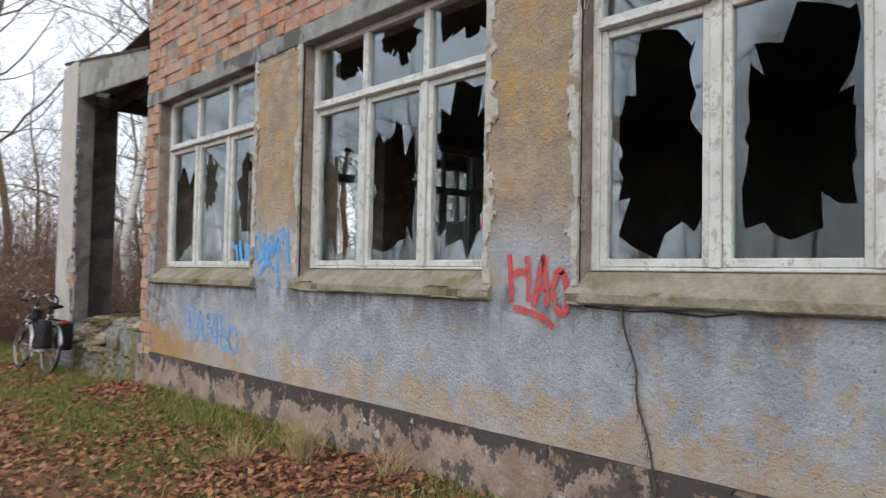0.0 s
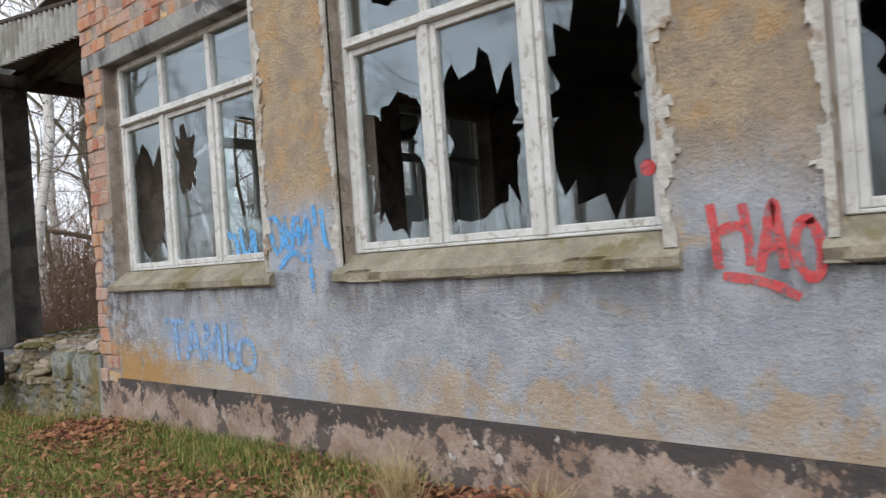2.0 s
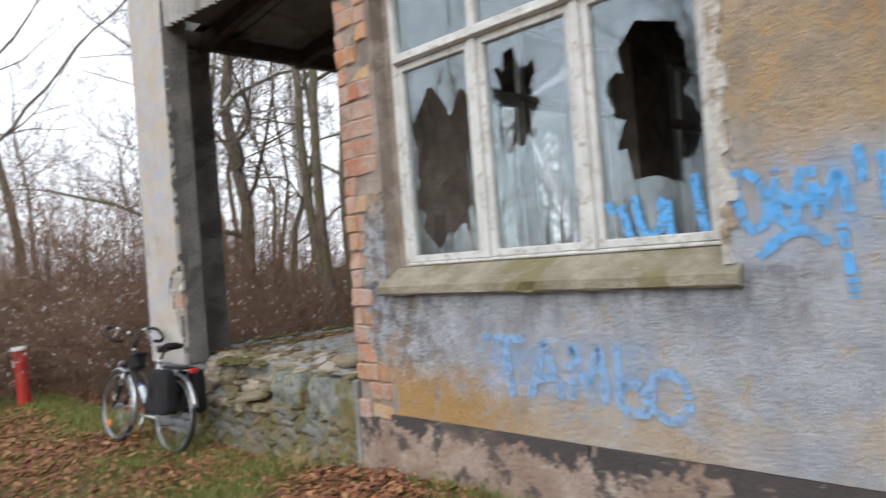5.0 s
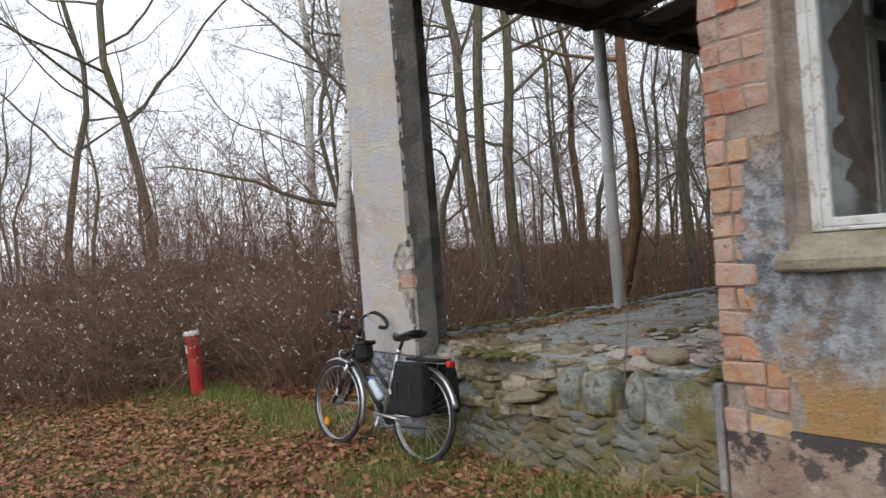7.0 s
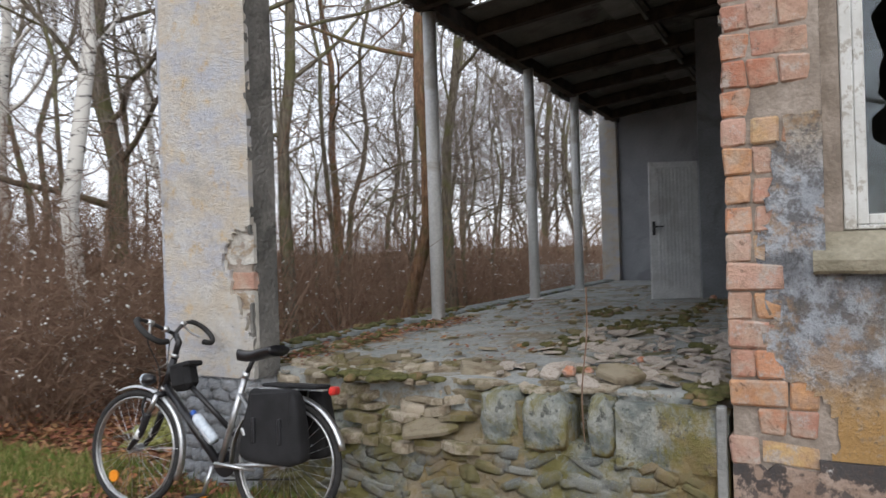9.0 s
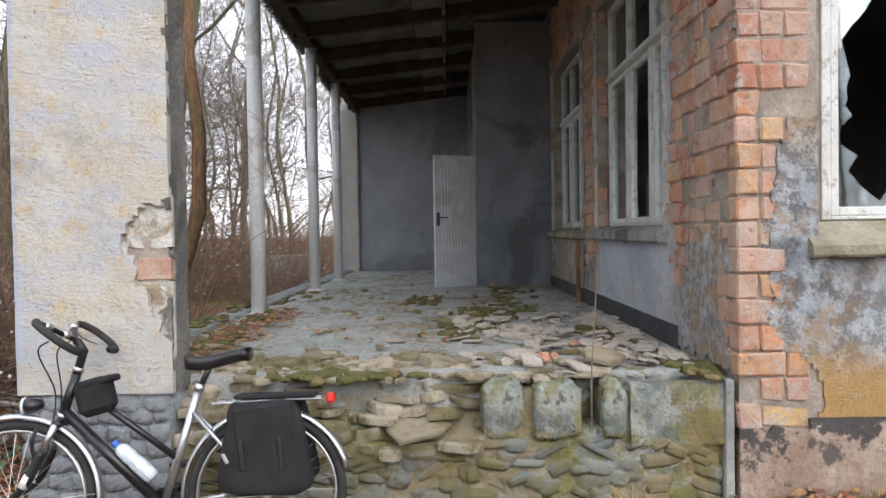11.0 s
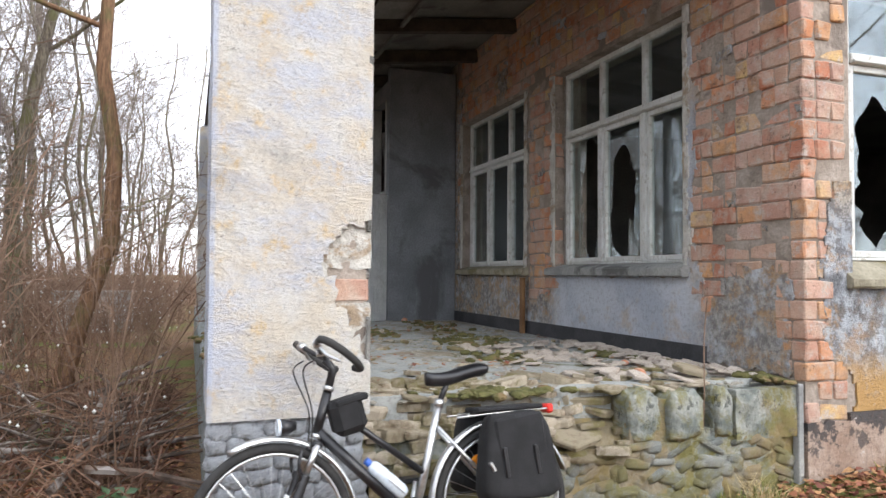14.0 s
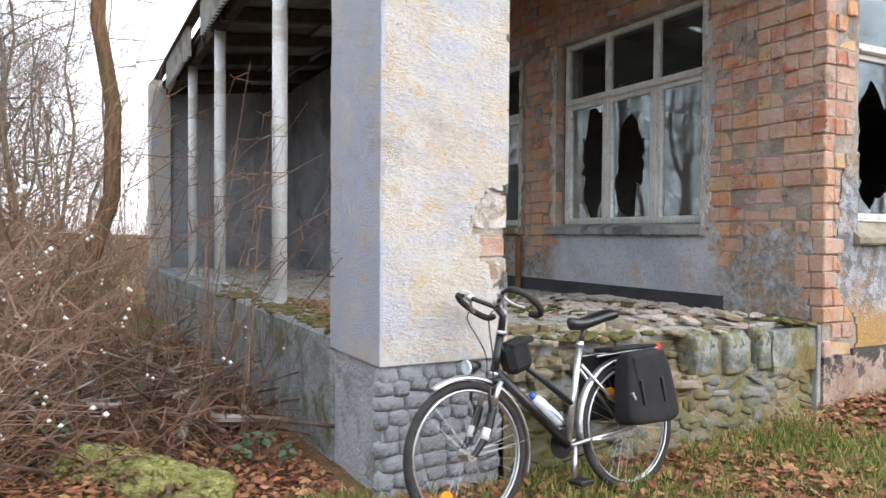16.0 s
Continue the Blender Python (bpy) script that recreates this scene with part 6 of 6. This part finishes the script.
strokes("graffiti_tag", [
    [(6.03, 2.06), (6.02, 1.90), (5.97, 1.80), (5.90, 1.86), (5.93, 2.0), (6.02, 2.06)], [(5.86, 2.05), (5.86, 1.86), (5.80, 1.82), (5.76, 2.04)],
    [(5.72, 2.04), (5.70, 1.84), (5.62, 2.0), (5.58, 1.84)], [(5.54, 2.10), (5.53, 1.95)], [(5.46, 2.06), (5.44, 1.84), (5.36, 1.80)],
    [(5.95, 1.68), (5.85, 1.76), (5.75, 1.78), (5.66, 1.72)], [(5.62, 1.80), (5.60, 1.62), (5.59, 1.50)], [(5.88, 1.96), (5.78, 1.90), (5.68, 1.94)]], 0.042, SPRAY_BLUE, "bright blue scribbled tag on the ochre plaster", 0.0072, 0.06, 5)
glass_tag = strokes("graffiti_tag", [
    [(6.78, 2.00), (6.74, 1.94)], [(6.70, 1.98), (6.66, 1.84), (6.64, 1.76)], [(6.62, 2.02), (6.58, 1.84), (6.52, 1.80), (6.47, 1.90), (6.47, 2.0)],
    [(6.44, 1.98), (6.42, 1.80), (6.34, 1.79)], [(6.29, 2.09), (6.27, 1.92), (6.25, 1.80)]], 0.05, SPRAY_BLUE, "bright blue letters sprayed on the window pane", -0.140, 0.0, 6)
# withered creeper in the crack
VINE = plain("withered_stem", (0.07, 0.055, 0.045), (0.13, 0.10, 0.08), 8, 0.9, 0.001, 50)
vine = thing("creeper", "withered dark creeper hanging on the wall", "plant")
g = Geo()
path = curve([(FX - 0.02, 2.06, 1.56), (FX - 0.022, 2.03, 1.42), (FX - 0.018, 1.97, 1.25), (FX - 0.024, 1.955, 1.08), (FX - 0.02, 1.90, 0.92), (FX - 0.03, 1.86, 0.76), (FX - 0.05, 1.82, 0.5)], 8)
g.tube(path, 0.006, 5)
part("stem", g, VINE, vine)
g = Geo()
for p in path[6::2]:
    for k in range(3):
        g.tube([p, p + V((-0.012, rng.uniform(-0.05, 0.05), rng.uniform(-0.09, 0.02)))], [0.003, 0.001], 3)
part("shoot_fringe", g, VINE, vine)
DARK = plain("crack_shadow", (0.03, 0.028, 0.026), (0.05, 0.047, 0.043), 20, 1.0, 0.001, 60)
crack = thing("crack", "dark crack in the wall plaster", "crack")
g = Geo()
g.tube([(FX - 0.004, y, z) for y, z in ((2.30, 1.55), (2.0, 1.535), (1.85, 1.545), (1.6, 1.53), (1.45, 1.55))], 0.006, 4)
part("line", g, DARK, crack)

# ---- terrace stones and rubble ----
def dome(w, h, rise, seed, depth=0.05):
    """The rounded face of a rubble stone: local x along the wall, z up, -y outward."""
    g = Geo()
    m = 6
    for j in range(m + 1):
        for i in range(m + 1):
            u, v = 2 * i / m - 1, 2 * j / m - 1
            k = 1 - 0.10 * (u * u * v * v) * 2
            wob = noise.noise_vector(V((u * 1.3, v * 1.3, seed))) * 0.10
            b = max(0.0, (1 - u ** 4) * (1 - v ** 4))
            g.v.append(((u * k + wob.x) * w / 2, depth - (depth + rise) * b ** 0.5 - rise * 0.5 * noise.noise(V((u * 2, v * 2, seed + 4))), (v * k + wob.y) * h / 2))
    for j in range(m):
        for i in range(m):
            a = j * (m + 1) + i
            g.f.append((a, a + 1, a + m + 2, a + m + 1))
    return g


sr = random.Random(61)
STONES = [dome(1, 1, 0.02, s).mesh("stone", True, False) for s in range(8)]
for me in STONES:
    me.materials.append(STONE)


def lay_stones(parent, at, turn, a0, a1, z0, z1, count, wide, tall):
    """Rubble set at random, stones overlapping as they do under smeared mortar."""
    for i in range(count):
        w, h = sr.uniform(*wide), sr.uniform(*tall)
        ob = new("stone", sr.choice(STONES))
        ob.parent = parent
        ob.matrix_basis = Matrix.Translation(at(sr.uniform(a0 + w / 2, a1 - w / 2), sr.uniform(z0, z1 - h / 2))) @ turn @ Euler((0, sr.uniform(-0.5, 0.5), 0)).to_matrix().to_4x4() @ Matrix.Diagonal((w, sr.uniform(0.4, 0.9), h, 1))


toward = pose(0, 0, 0, 0, 0, -90)
lay_stones(wall_terrace, lambda a, z: (FX + 0.034, a, z), toward, 8.9, 11.70, 0.05, 0.66, 210, (0.09, 0.26), (0.05, 0.13))
COBBLES = []
for q in range(6):
    me = dome(1, 1, 0.02, 20 + q).mesh("cobble", True, False)
    me.materials.append(BASE)
    COBBLES.append(me)
zc = 0.13
while zc < 0.90:
    a = ya + sr.uniform(0.0, 0.05)
    while a < EDGE_Y - 0.05:
        w = min(sr.uniform(0.085, 0.165), EDGE_Y - 0.004 - a)
        ob = new("cobble", sr.choice(COBBLES))
        ob.parent = pillar
        ob.matrix_basis = Matrix.Translation((FX + 0.026, a + w / 2, min(zc + sr.uniform(-0.012, 0.012), 0.86))) @ toward @ Euler((0, sr.uniform(-0.25, 0.25), 0)).to_matrix().to_4x4() @ Matrix.Diagonal((w * 1.28, sr.uniform(0.55, 0.9), sr.uniform(0.105, 0.13), 1))
        a += w * 0.97
    zc += 0.084
TERR = Nodes("terrace_render")
tm, tf = TERR.noise(6, 6, 0.7), TERR.noise(30, 6, 0.75)
tcol = TERR.mix(TERR.range(tm, 0.35, 0.62), (0.16, 0.18, 0.17), (0.35, 0.36, 0.33))
tcol = TERR.mix(TERR.range(TERR.noise(2.4, 6, 0.75, warp=0.6), 0.42, 0.58, 0, 0.9), tcol, (0.185, 0.165, 0.05))
tcol = TERR.mix(TERR.range(TERR.noise(14, 6, 0.75), 0.56, 0.64, 0, 0.85), tcol, (0.075, 0.08, 0.075))
tcol = TERR.mix(TERR.range(TERR.noise(1.5, 5, 0.7), 0.48, 0.62, 0, 0.65), tcol, (0.27, 0.195, 0.10))
SMOOTH = TERR.done(tcol, 0.95, TERR.mix(0.5, tf, TERR.noise(16, 5, 0.7)), 0.03, spec=0.15)
wall_terrace.data.materials[0] = SMOOTH
g = skin(lambda a, d, z: (FX + 0.036 + d, a, z), 0.0, 0.06, cuts(8.95, 11.70, 0.035), cuts(0.12, 0.64, 0.035), lambda a, z: True, 0.022, 12)
part("render_coat", g, SMOOTH, wall_terrace, "smeared mossy grey render between the rubble stones", tidy=False)
wall_side.data.materials[0] = plain("side_concrete", (0.19, 0.21, 0.205), (0.32, 0.34, 0.34), 7, 0.95, 0.02, 26, stain=(0.12, 0.125, 0.065))
g = skin(lambda a, d, z: (FX + 0.02 + d, a, z), 0.0, 0.08, cuts(8.90, 9.40, 0.03), cuts(0.62, 0.93, 0.03), lambda a, z: True, 0.02, 9)
part("render_patch", g, SMOOTH, wall_terrace, "grey mottled render on the terrace wall", tidy=False)
for a0, a1, d in ((9.42, 9.545, 0.0), (9.645, 9.90, -0.01), (9.93, 10.15, 0.02)):
    b = lump(a0 * 3, (a1 - a0) * 0.56, 0.13, 0.165, 36, 22, 0.22)
    for i, p in enumerate(b.v):
        b.v[i] = tuple(math.copysign(abs(c / q) ** 0.5, c) * q * 0.92 for c, q in zip(p, ((a1 - a0) * 0.55, 0.13, 0.165)))
        b.v[i] = tuple(V(b.v[i]) + noise.noise_vector(V(b.v[i]) * 17 + V((a0 * 9, 0, 0))) * 0.016)
    ob = part("block", b, SMOOTH, wall_terrace, smooth=True)
    ob.matrix_basis = pose(FX + 0.12 + d, (a0 + a1) / 2, 0.79, 0, 0, 90)
g = Geo()
g.box((FX - 0.005, 8.885, 0.3), (FX + 0.05, 8.93, 0.95), 0.006)
part("edge_strip", g, LINTEL, wall_terrace, "pale render strip beside the brick corner")

FLAKE = Nodes("screed_flakes")
fl = FLAKE.piece()
fcol = FLAKE.mix(FLAKE.range(fl, 0, 1), (0.29, 0.245, 0.165), (0.60, 0.52, 0.41))
fpos = FLAKE.t.nodes.new("ShaderNodeNewGeometry").outputs["Position"]
fcol = FLAKE.mix(FLAKE.range(FLAKE.noise(2.6, 6, 0.75, at=fpos), 0.47, 0.60, 0, 0.85), fcol, (0.18, 0.155, 0.05))
fcol = FLAKE.mix(FLAKE.range(FLAKE.noise(7, 6, 0.75, at=fpos), 0.50, 0.64, 0, 0.75), fcol, (0.20, 0.145, 0.09))
FLAKE = FLAKE.done(FLAKE.mix(FLAKE.range(FLAKE.noise(40, 5), 0.4, 0.7, 0, 0.5), fcol, (0.17, 0.155, 0.13)), 0.95, FLAKE.noise(40, 5), 0.006, spec=0.2)


def slab_mesh(seed):
    r = random.Random(seed)
    n = r.randrange(6, 11)
    ring = [(math.cos(a) * k, math.sin(a) * k * 0.7) for a, k in (((i + r.uniform(-0.3, 0.3)) * 6.283 / n, r.uniform(0.6, 1.12)) for i in range(n))]
    g = Geo()
    g.v = [(x * 0.93, y * 0.93, 1) for x, y in ring] + [(x, y, 0.65) for x, y in ring] + [(x * 0.96, y * 0.96, -0.2) for x, y in ring]
    g.f = [tuple(range(n))] + [(i, n + i, n + (i + 1) % n, (i + 1) % n) for i in range(n)] + [(n + i, 2 * n + i, 2 * n + (i + 1) % n, n + (i + 1) % n) for i in range(n)]
    me = g.mesh("flake", False)
    me.materials.append(FLAKE)
    return me


SLABS = [slab_mesh(s) for s in range(9)]


def flake(x, y, z, s, t, tilt=0.12, name="flake", long=1.0, spin=3.14):
    ob = new(name, sr.choice(SLABS))
    ob.parent = floor
    ob.matrix_basis = Matrix.Translation((x, y, z)) @ Euler((sr.uniform(-tilt, tilt), sr.uniform(-tilt, tilt), sr.uniform(-spin, spin))).to_matrix().to_4x4() @ Matrix.Diagonal((s / long, s * long, t, 1))


g = Geo()       # earth and rubble sloping back under the broken slabs
nu, nv = 14, 60
for i in range(nu + 1):
    for j in range(nv + 1):
        u, y = i / nu, 10.10 + 1.61 * j / nv
        w = noise.fractal(V((u * 3, y * 5, 2.2)), 0.8, 2, 4)
        g.v.append((FX + 0.05 + 0.46 * u + 0.02 * w, y, 0.56 + 0.385 * u ** 0.75 + 0.03 * w))
for i in range(nu):
    for j in range(nv):
        k = i * (nv + 1) + j
        g.f.append((k, k + nv + 1, k + nv + 2, k + 1))
part("crumbled_edge", g, SMOOTH, wall_terrace, "mossy earth and rubble along the broken terrace edge", tidy=False)
for layer in range(12):   # broken slabs and stones crumbling along the front edge, set back upwards
    y = 10.12
    while y < 11.66:
        w = sr.uniform(0.035, 0.13) * (1.5 if sr.random() < 0.12 else 1)
        if sr.random() < (0.5 if layer < 8 else 0.9):
            flake(FX + 0.03 + layer * 0.040 + sr.uniform(-0.02, 0.05), y + w, 0.585 + 0.385 * (layer / 12) ** 0.75 + sr.uniform(-0.01, 0.02), w * 1.2, sr.uniform(0.02, 0.055), 0.22, "flake", 1.2, 0.9)
        y += w * 1.5
for i in range(85):
    y, k = sr.uniform(8.95, 11.65), sr.random()
    flake(FX + 0.12 + k * 0.7, y, 0.925 + 0.025 * k + sr.uniform(0, 0.02), sr.uniform(0.04, 0.15), sr.uniform(0.012, 0.028), 0.12)
for i in range(85):     # flakes strewn over the floor, thickest near the front and along the wall
    x = FX + 0.4 + 8.5 * sr.random() ** 1.7
    y = sr.uniform(8.95, 12.2)
    if noise.noise(V((x * 0.8, y * 0.9, 3))) < -0.12:
        continue
    flake(x, y, FLOOR_Z + sr.uniform(0.0, 0.02), sr.uniform(0.025, 0.10), sr.uniform(0.008, 0.022), 0.16)
PALE = plain("fallen_plaster", (0.50, 0.43, 0.37), (0.66, 0.60, 0.53), 10, 0.95, 0.005, 40, stain=(0.34, 0.27, 0.2))
CHIPS = []
for s in range(6):
    me = slab_mesh(40 + s)
    me.materials[0] = PALE
    CHIPS.append(me)
for i in range(190):      # pale chips of fallen plaster along the foot of the porch wall
    k = sr.random()
    ob = new("flake", sr.choice(CHIPS))
    ob.parent = floor
    s = sr.uniform(0.02, 0.10)
    ob.matrix_basis = Matrix.Translation((FX + 0.25 + 2.6 * k, 9.0 + sr.random() ** 1.5 * 1.25, FLOOR_Z + sr.uniform(0.008, 0.03))) @ Euler((sr.uniform(-0.3, 0.3), sr.uniform(-0.3, 0.3), sr.uniform(0, 6.28))).to_matrix().to_4x4() @ Matrix.Diagonal((s, s * 1.2, sr.uniform(0.008, 0.02), 1))
g = Geo()
for i in range(1600):
    x = FX + 0.2 + 9 * sr.random() ** 1.6
    y = sr.uniform(8.93, 12.2)
    if noise.noise(V((x * 0.8, y * 0.9, 3))) < -0.2:
        continue
    s, t, a = sr.uniform(0.008, 0.03), sr.uniform(0.003, 0.01), sr.uniform(0, 6.28)
    z = FLOOR_Z + (0 if x > FX + 0.3 else -0.02)
    g.box((x - s, y - s * 0.7, z - 0.002), (x + s, y + s * 0.7, z + t), 0, Euler((sr.uniform(-0.2, 0.2), sr.uniform(-0.2, 0.2), a)).to_matrix())
CRUMB = plain("crumbs", (0.27, 0.25, 0.21), (0.44, 0.41, 0.35), 14, 0.95, 0.003, 60)
tagged(part("crumbled_screed", g, CRUMB, floor, tidy=False), kind="stuff")
TMOSS = plain("terrace_moss", (0.085, 0.085, 0.025), (0.17, 0.155, 0.055), 7, 0.95, 0.02, 50, stain=(0.21, 0.14, 0.07))
for x, y, sx, sy in ((4.6, 11.95, 0.6, 0.15), (5.3, 12.0, 0.8, 0.18), (6.4, 12.05, 0.9, 0.15), (8.4, 12.2, 1.2, 0.2), (7.2, 9.75, 1.1, 0.3), (9.0, 9.6, 1.0, 0.3), (4.9, 12.28, 0.5, 0.10), (6.0, 12.3, 0.7, 0.12), (7.4, 12.3, 0.5, 0.1), (5.4, 10.2, 0.5, 0.25), (6.6, 10.0, 0.8, 0.3), (7.9, 10.6, 0.6, 0.22), (5.2, 9.2, 0.4, 0.1), (3.78, 8.98, 0.24, 0.10), (3.7, 10.9, 0.12, 0.5)):
    g = Geo()
    for i in range(34):
        b = lump(i * 3.1 + x, sr.uniform(0.02, 0.075), sr.uniform(0.02, 0.06), sr.uniform(0.008, 0.028), 9, 5, 0.5)
        n = len(g.v)
        ox, oy = sr.gauss(0, sx * 0.5), sr.gauss(0, sy * 0.5)
        g.v += [(p[0] + ox, p[1] + oy, p[2]) for p in b.v]
        g.f += [tuple(n + q for q in f) for f in b.f]
    ob = part("moss_patch", g, TMOSS, smooth=True, tidy=False)
    ob.location = (x, y + (0.08 if y > 12.2 else 0), FLOOR_Z + (0.036 if y > 12.2 else 0.008))
    tagged(ob, "crumbly brownish moss on the terrace floor", "moss", "moss patches", "stuff")
g = Geo()
for i in range(1700):
    x, y = sr.uniform(4.0, 9.5), 8.95 + 3.3 * sr.random()
    if i % 2:
        x, y = sr.uniform(3.85, 7.0), sr.gauss(11.9, 0.15)
    if i % 2 == 0 and noise.noise(V((x * 0.9, y * 1.3, 8))) < 0.05:
        continue
    s, a = sr.uniform(0.014, 0.035), sr.uniform(0, 6.28)
    c, u, w = V((x, y, FLOOR_Z + sr.uniform(0.012, 0.03))), V((math.cos(a), math.sin(a), sr.uniform(-0.3, 0.3))) * s, V((-math.sin(a), math.cos(a), sr.uniform(-0.3, 0.3))) * s * 0.6
    g.quad(c - u, c + w, c + u, c - w)
tagged(part("leaves_on_terrace", g, LEAF, tidy=False), "dead brown leaves blown onto the terrace", "leaves", kind="stuff")
CHUNK = plain("brick_rubble", (0.52, 0.22, 0.12), (0.66, 0.46, 0.38), 18, 0.95, 0.006, 50)
for x, y, z, s in ((4.0, 9.78, 0.99, 0.055), (4.12, 9.70, 0.98, 0.035), (10.0 - 0.28, 9.72, 0.985, 0.06), (4.6, 9.5, 0.98, 0.04)):
    ob = part("brick_fragment", lump(x * 7 + y, s, s * 0.7, s * 0.55, 12, 8, 0.35), CHUNK)
    ob.location = (x, y, z)
    tagged(ob, "broken orange-red brick fragment among the rubble", "rubble", "brick fragments")
ob = new("lifted_slab", SLABS[3])
ob.matrix_basis = Matrix.Translation((3.90, 9.46, 1.005)) @ Euler((0.12, -0.22, 0.3)).to_matrix().to_4x4() @ Matrix.Diagonal((0.16, 0.22, 0.03, 1))
tagged(ob, "lifted slab of screed with a dark hollow under it", "slab")
TW = Geo()
TW.tube(curve([(FX + 0.1, 9.58, 0.62), (FX + 0.08, 9.585, 0.95), (FX + 0.11, 9.56, 1.25), (FX + 0.09, 9.55, 1.5)], 6), 0.004, 5)
tagged(part("dry_stalk", TW, SHRUB), "thin dry stalk growing from the terrace edge", "plant")
PLANK = plain("rusty_plank", (0.16, 0.075, 0.03), (0.26, 0.14, 0.06), 5, 0.8, 0.004, 40)
g = Geo()
g.box((7.50, 8.92, FLOOR_Z + 0.0), (7.58, 8.96, 1.60), 0.006)
ob = tagged(part("batten", g, PLANK), "rusty brown batten leaning on the porch wall", "batten")

# ---- bricks, last ----
BRICK_MESHES = {}
for kind, w in (("stretcher", 0.241), ("header", 0.116)):
    BRICK_MESHES[kind] = []
    for s in range(6):
        g = Geo()
        g.box((-w / 2, -0.055, -0.0615), (w / 2, 0.055, 0.0615), 0.010)
        g.v = [tuple(V(p) + noise.noise_vector(V(p) * 14 + V((s * 3.7, 0, 0))) * 0.015) for p in g.v]
        me = g.mesh("brick")
        me.materials.append(BRICK)
        BRICK_MESHES[kind].append(me)
COURSE = 0.131


def lay_bricks(parent, at, turn, a0, a1, z0, z1, keep, own, grow, corner_at):
    """Courses of mixed stretchers and headers. own(a, z): which bricks stay separate pieces."""
    r = random.Random(71)
    joined = Geo()
    k = 0
    while z0 + k * COURSE < z1:
        z = z0 + (k + 0.5) * COURSE
        sign = 1 if corner_at == a0 else -1
        a = corner_at + sign * (0.118 if (k % 2 == 0) == grow else 0.0)
        first = True
        while (a < a1 if sign > 0 else a > a0):
            kind = "header" if r.random() < 0.46 or (first and k % 2) else "stretcher"
            if kind == "stretcher" and not keep(a + sign * 0.19, z):
                kind = "header"
            w = 0.25 if kind == "stretcher" else 0.125
            c = a + sign * w / 2
            first = False
            a += sign * w
            if not keep(c, z) or r.random() < 0.012:
                continue
            d = 0.060 + r.uniform(-0.012, 0.010) + (r.uniform(0.012, 0.03) if r.random() < 0.10 else 0)
            m = Matrix.Translation(at(c, d, z + r.uniform(-0.004, 0.004))) @ turn @ Euler((r.uniform(-0.015, 0.015), r.uniform(-0.018, 0.018), r.uniform(-0.02, 0.02))).to_matrix().to_4x4()
            me = r.choice(BRICK_MESHES[kind])
            if own(c, z):
                ob = new("brick", me)
                ob.parent = parent
                ob.matrix_basis = m
            else:
                n = len(joined.v)
                joined.v += [tuple(m @ v.co) for v in me.vertices]
                joined.f += [tuple(n + i for i in p.vertices) for p in me.polygons]
        k += 1
    if joined.f:
        tagged(part("brickwork", joined, BRICK_FAR, parent, tidy=False), kind="stuff")


def facade_bare(a, z):
    if z > 3.86:
        return True
    return a > (8.52 if z > 1.62 else 8.47) and z < 3.66 and not facade_plastered(a + 0.08, z)


def porch_bare(a, z):
    if in_window(a, z, [(o[0] - 0.05, o[1] + 0.05) for o in PORCH_WINDOWS], PZ1 + 0.06):
        return False
    return a < 10.4 and z > 1.0 and not (porch_plastered(a - 0.1, z) and porch_plastered(a + 0.1, z))


lay_bricks(wall_facade, facade_at, pose(0, 0, 0, 0, 0, 90), -3.0, PY, 0.695, TOP - 0.06, facade_bare, lambda a, z: a > 5.2 or z < 3.8, False, PY)
lay_bricks(wall_porch, porch_at, pose(0, 0, 0), FX, 9.98, 0.695, 4.95, porch_bare, lambda a, z: a < 4.8 and z > 0.9, True, FX)

ob = new("brick", BRICK_MESHES["stretcher"][4])   # the bare brick in the pillar's broken corner
ob.parent = pillar
ob.matrix_basis = Matrix.Translation((FX + 0.080, ya + 0.128, 1.545)) @ pose(0, 0, 0, 0, 0, 90)
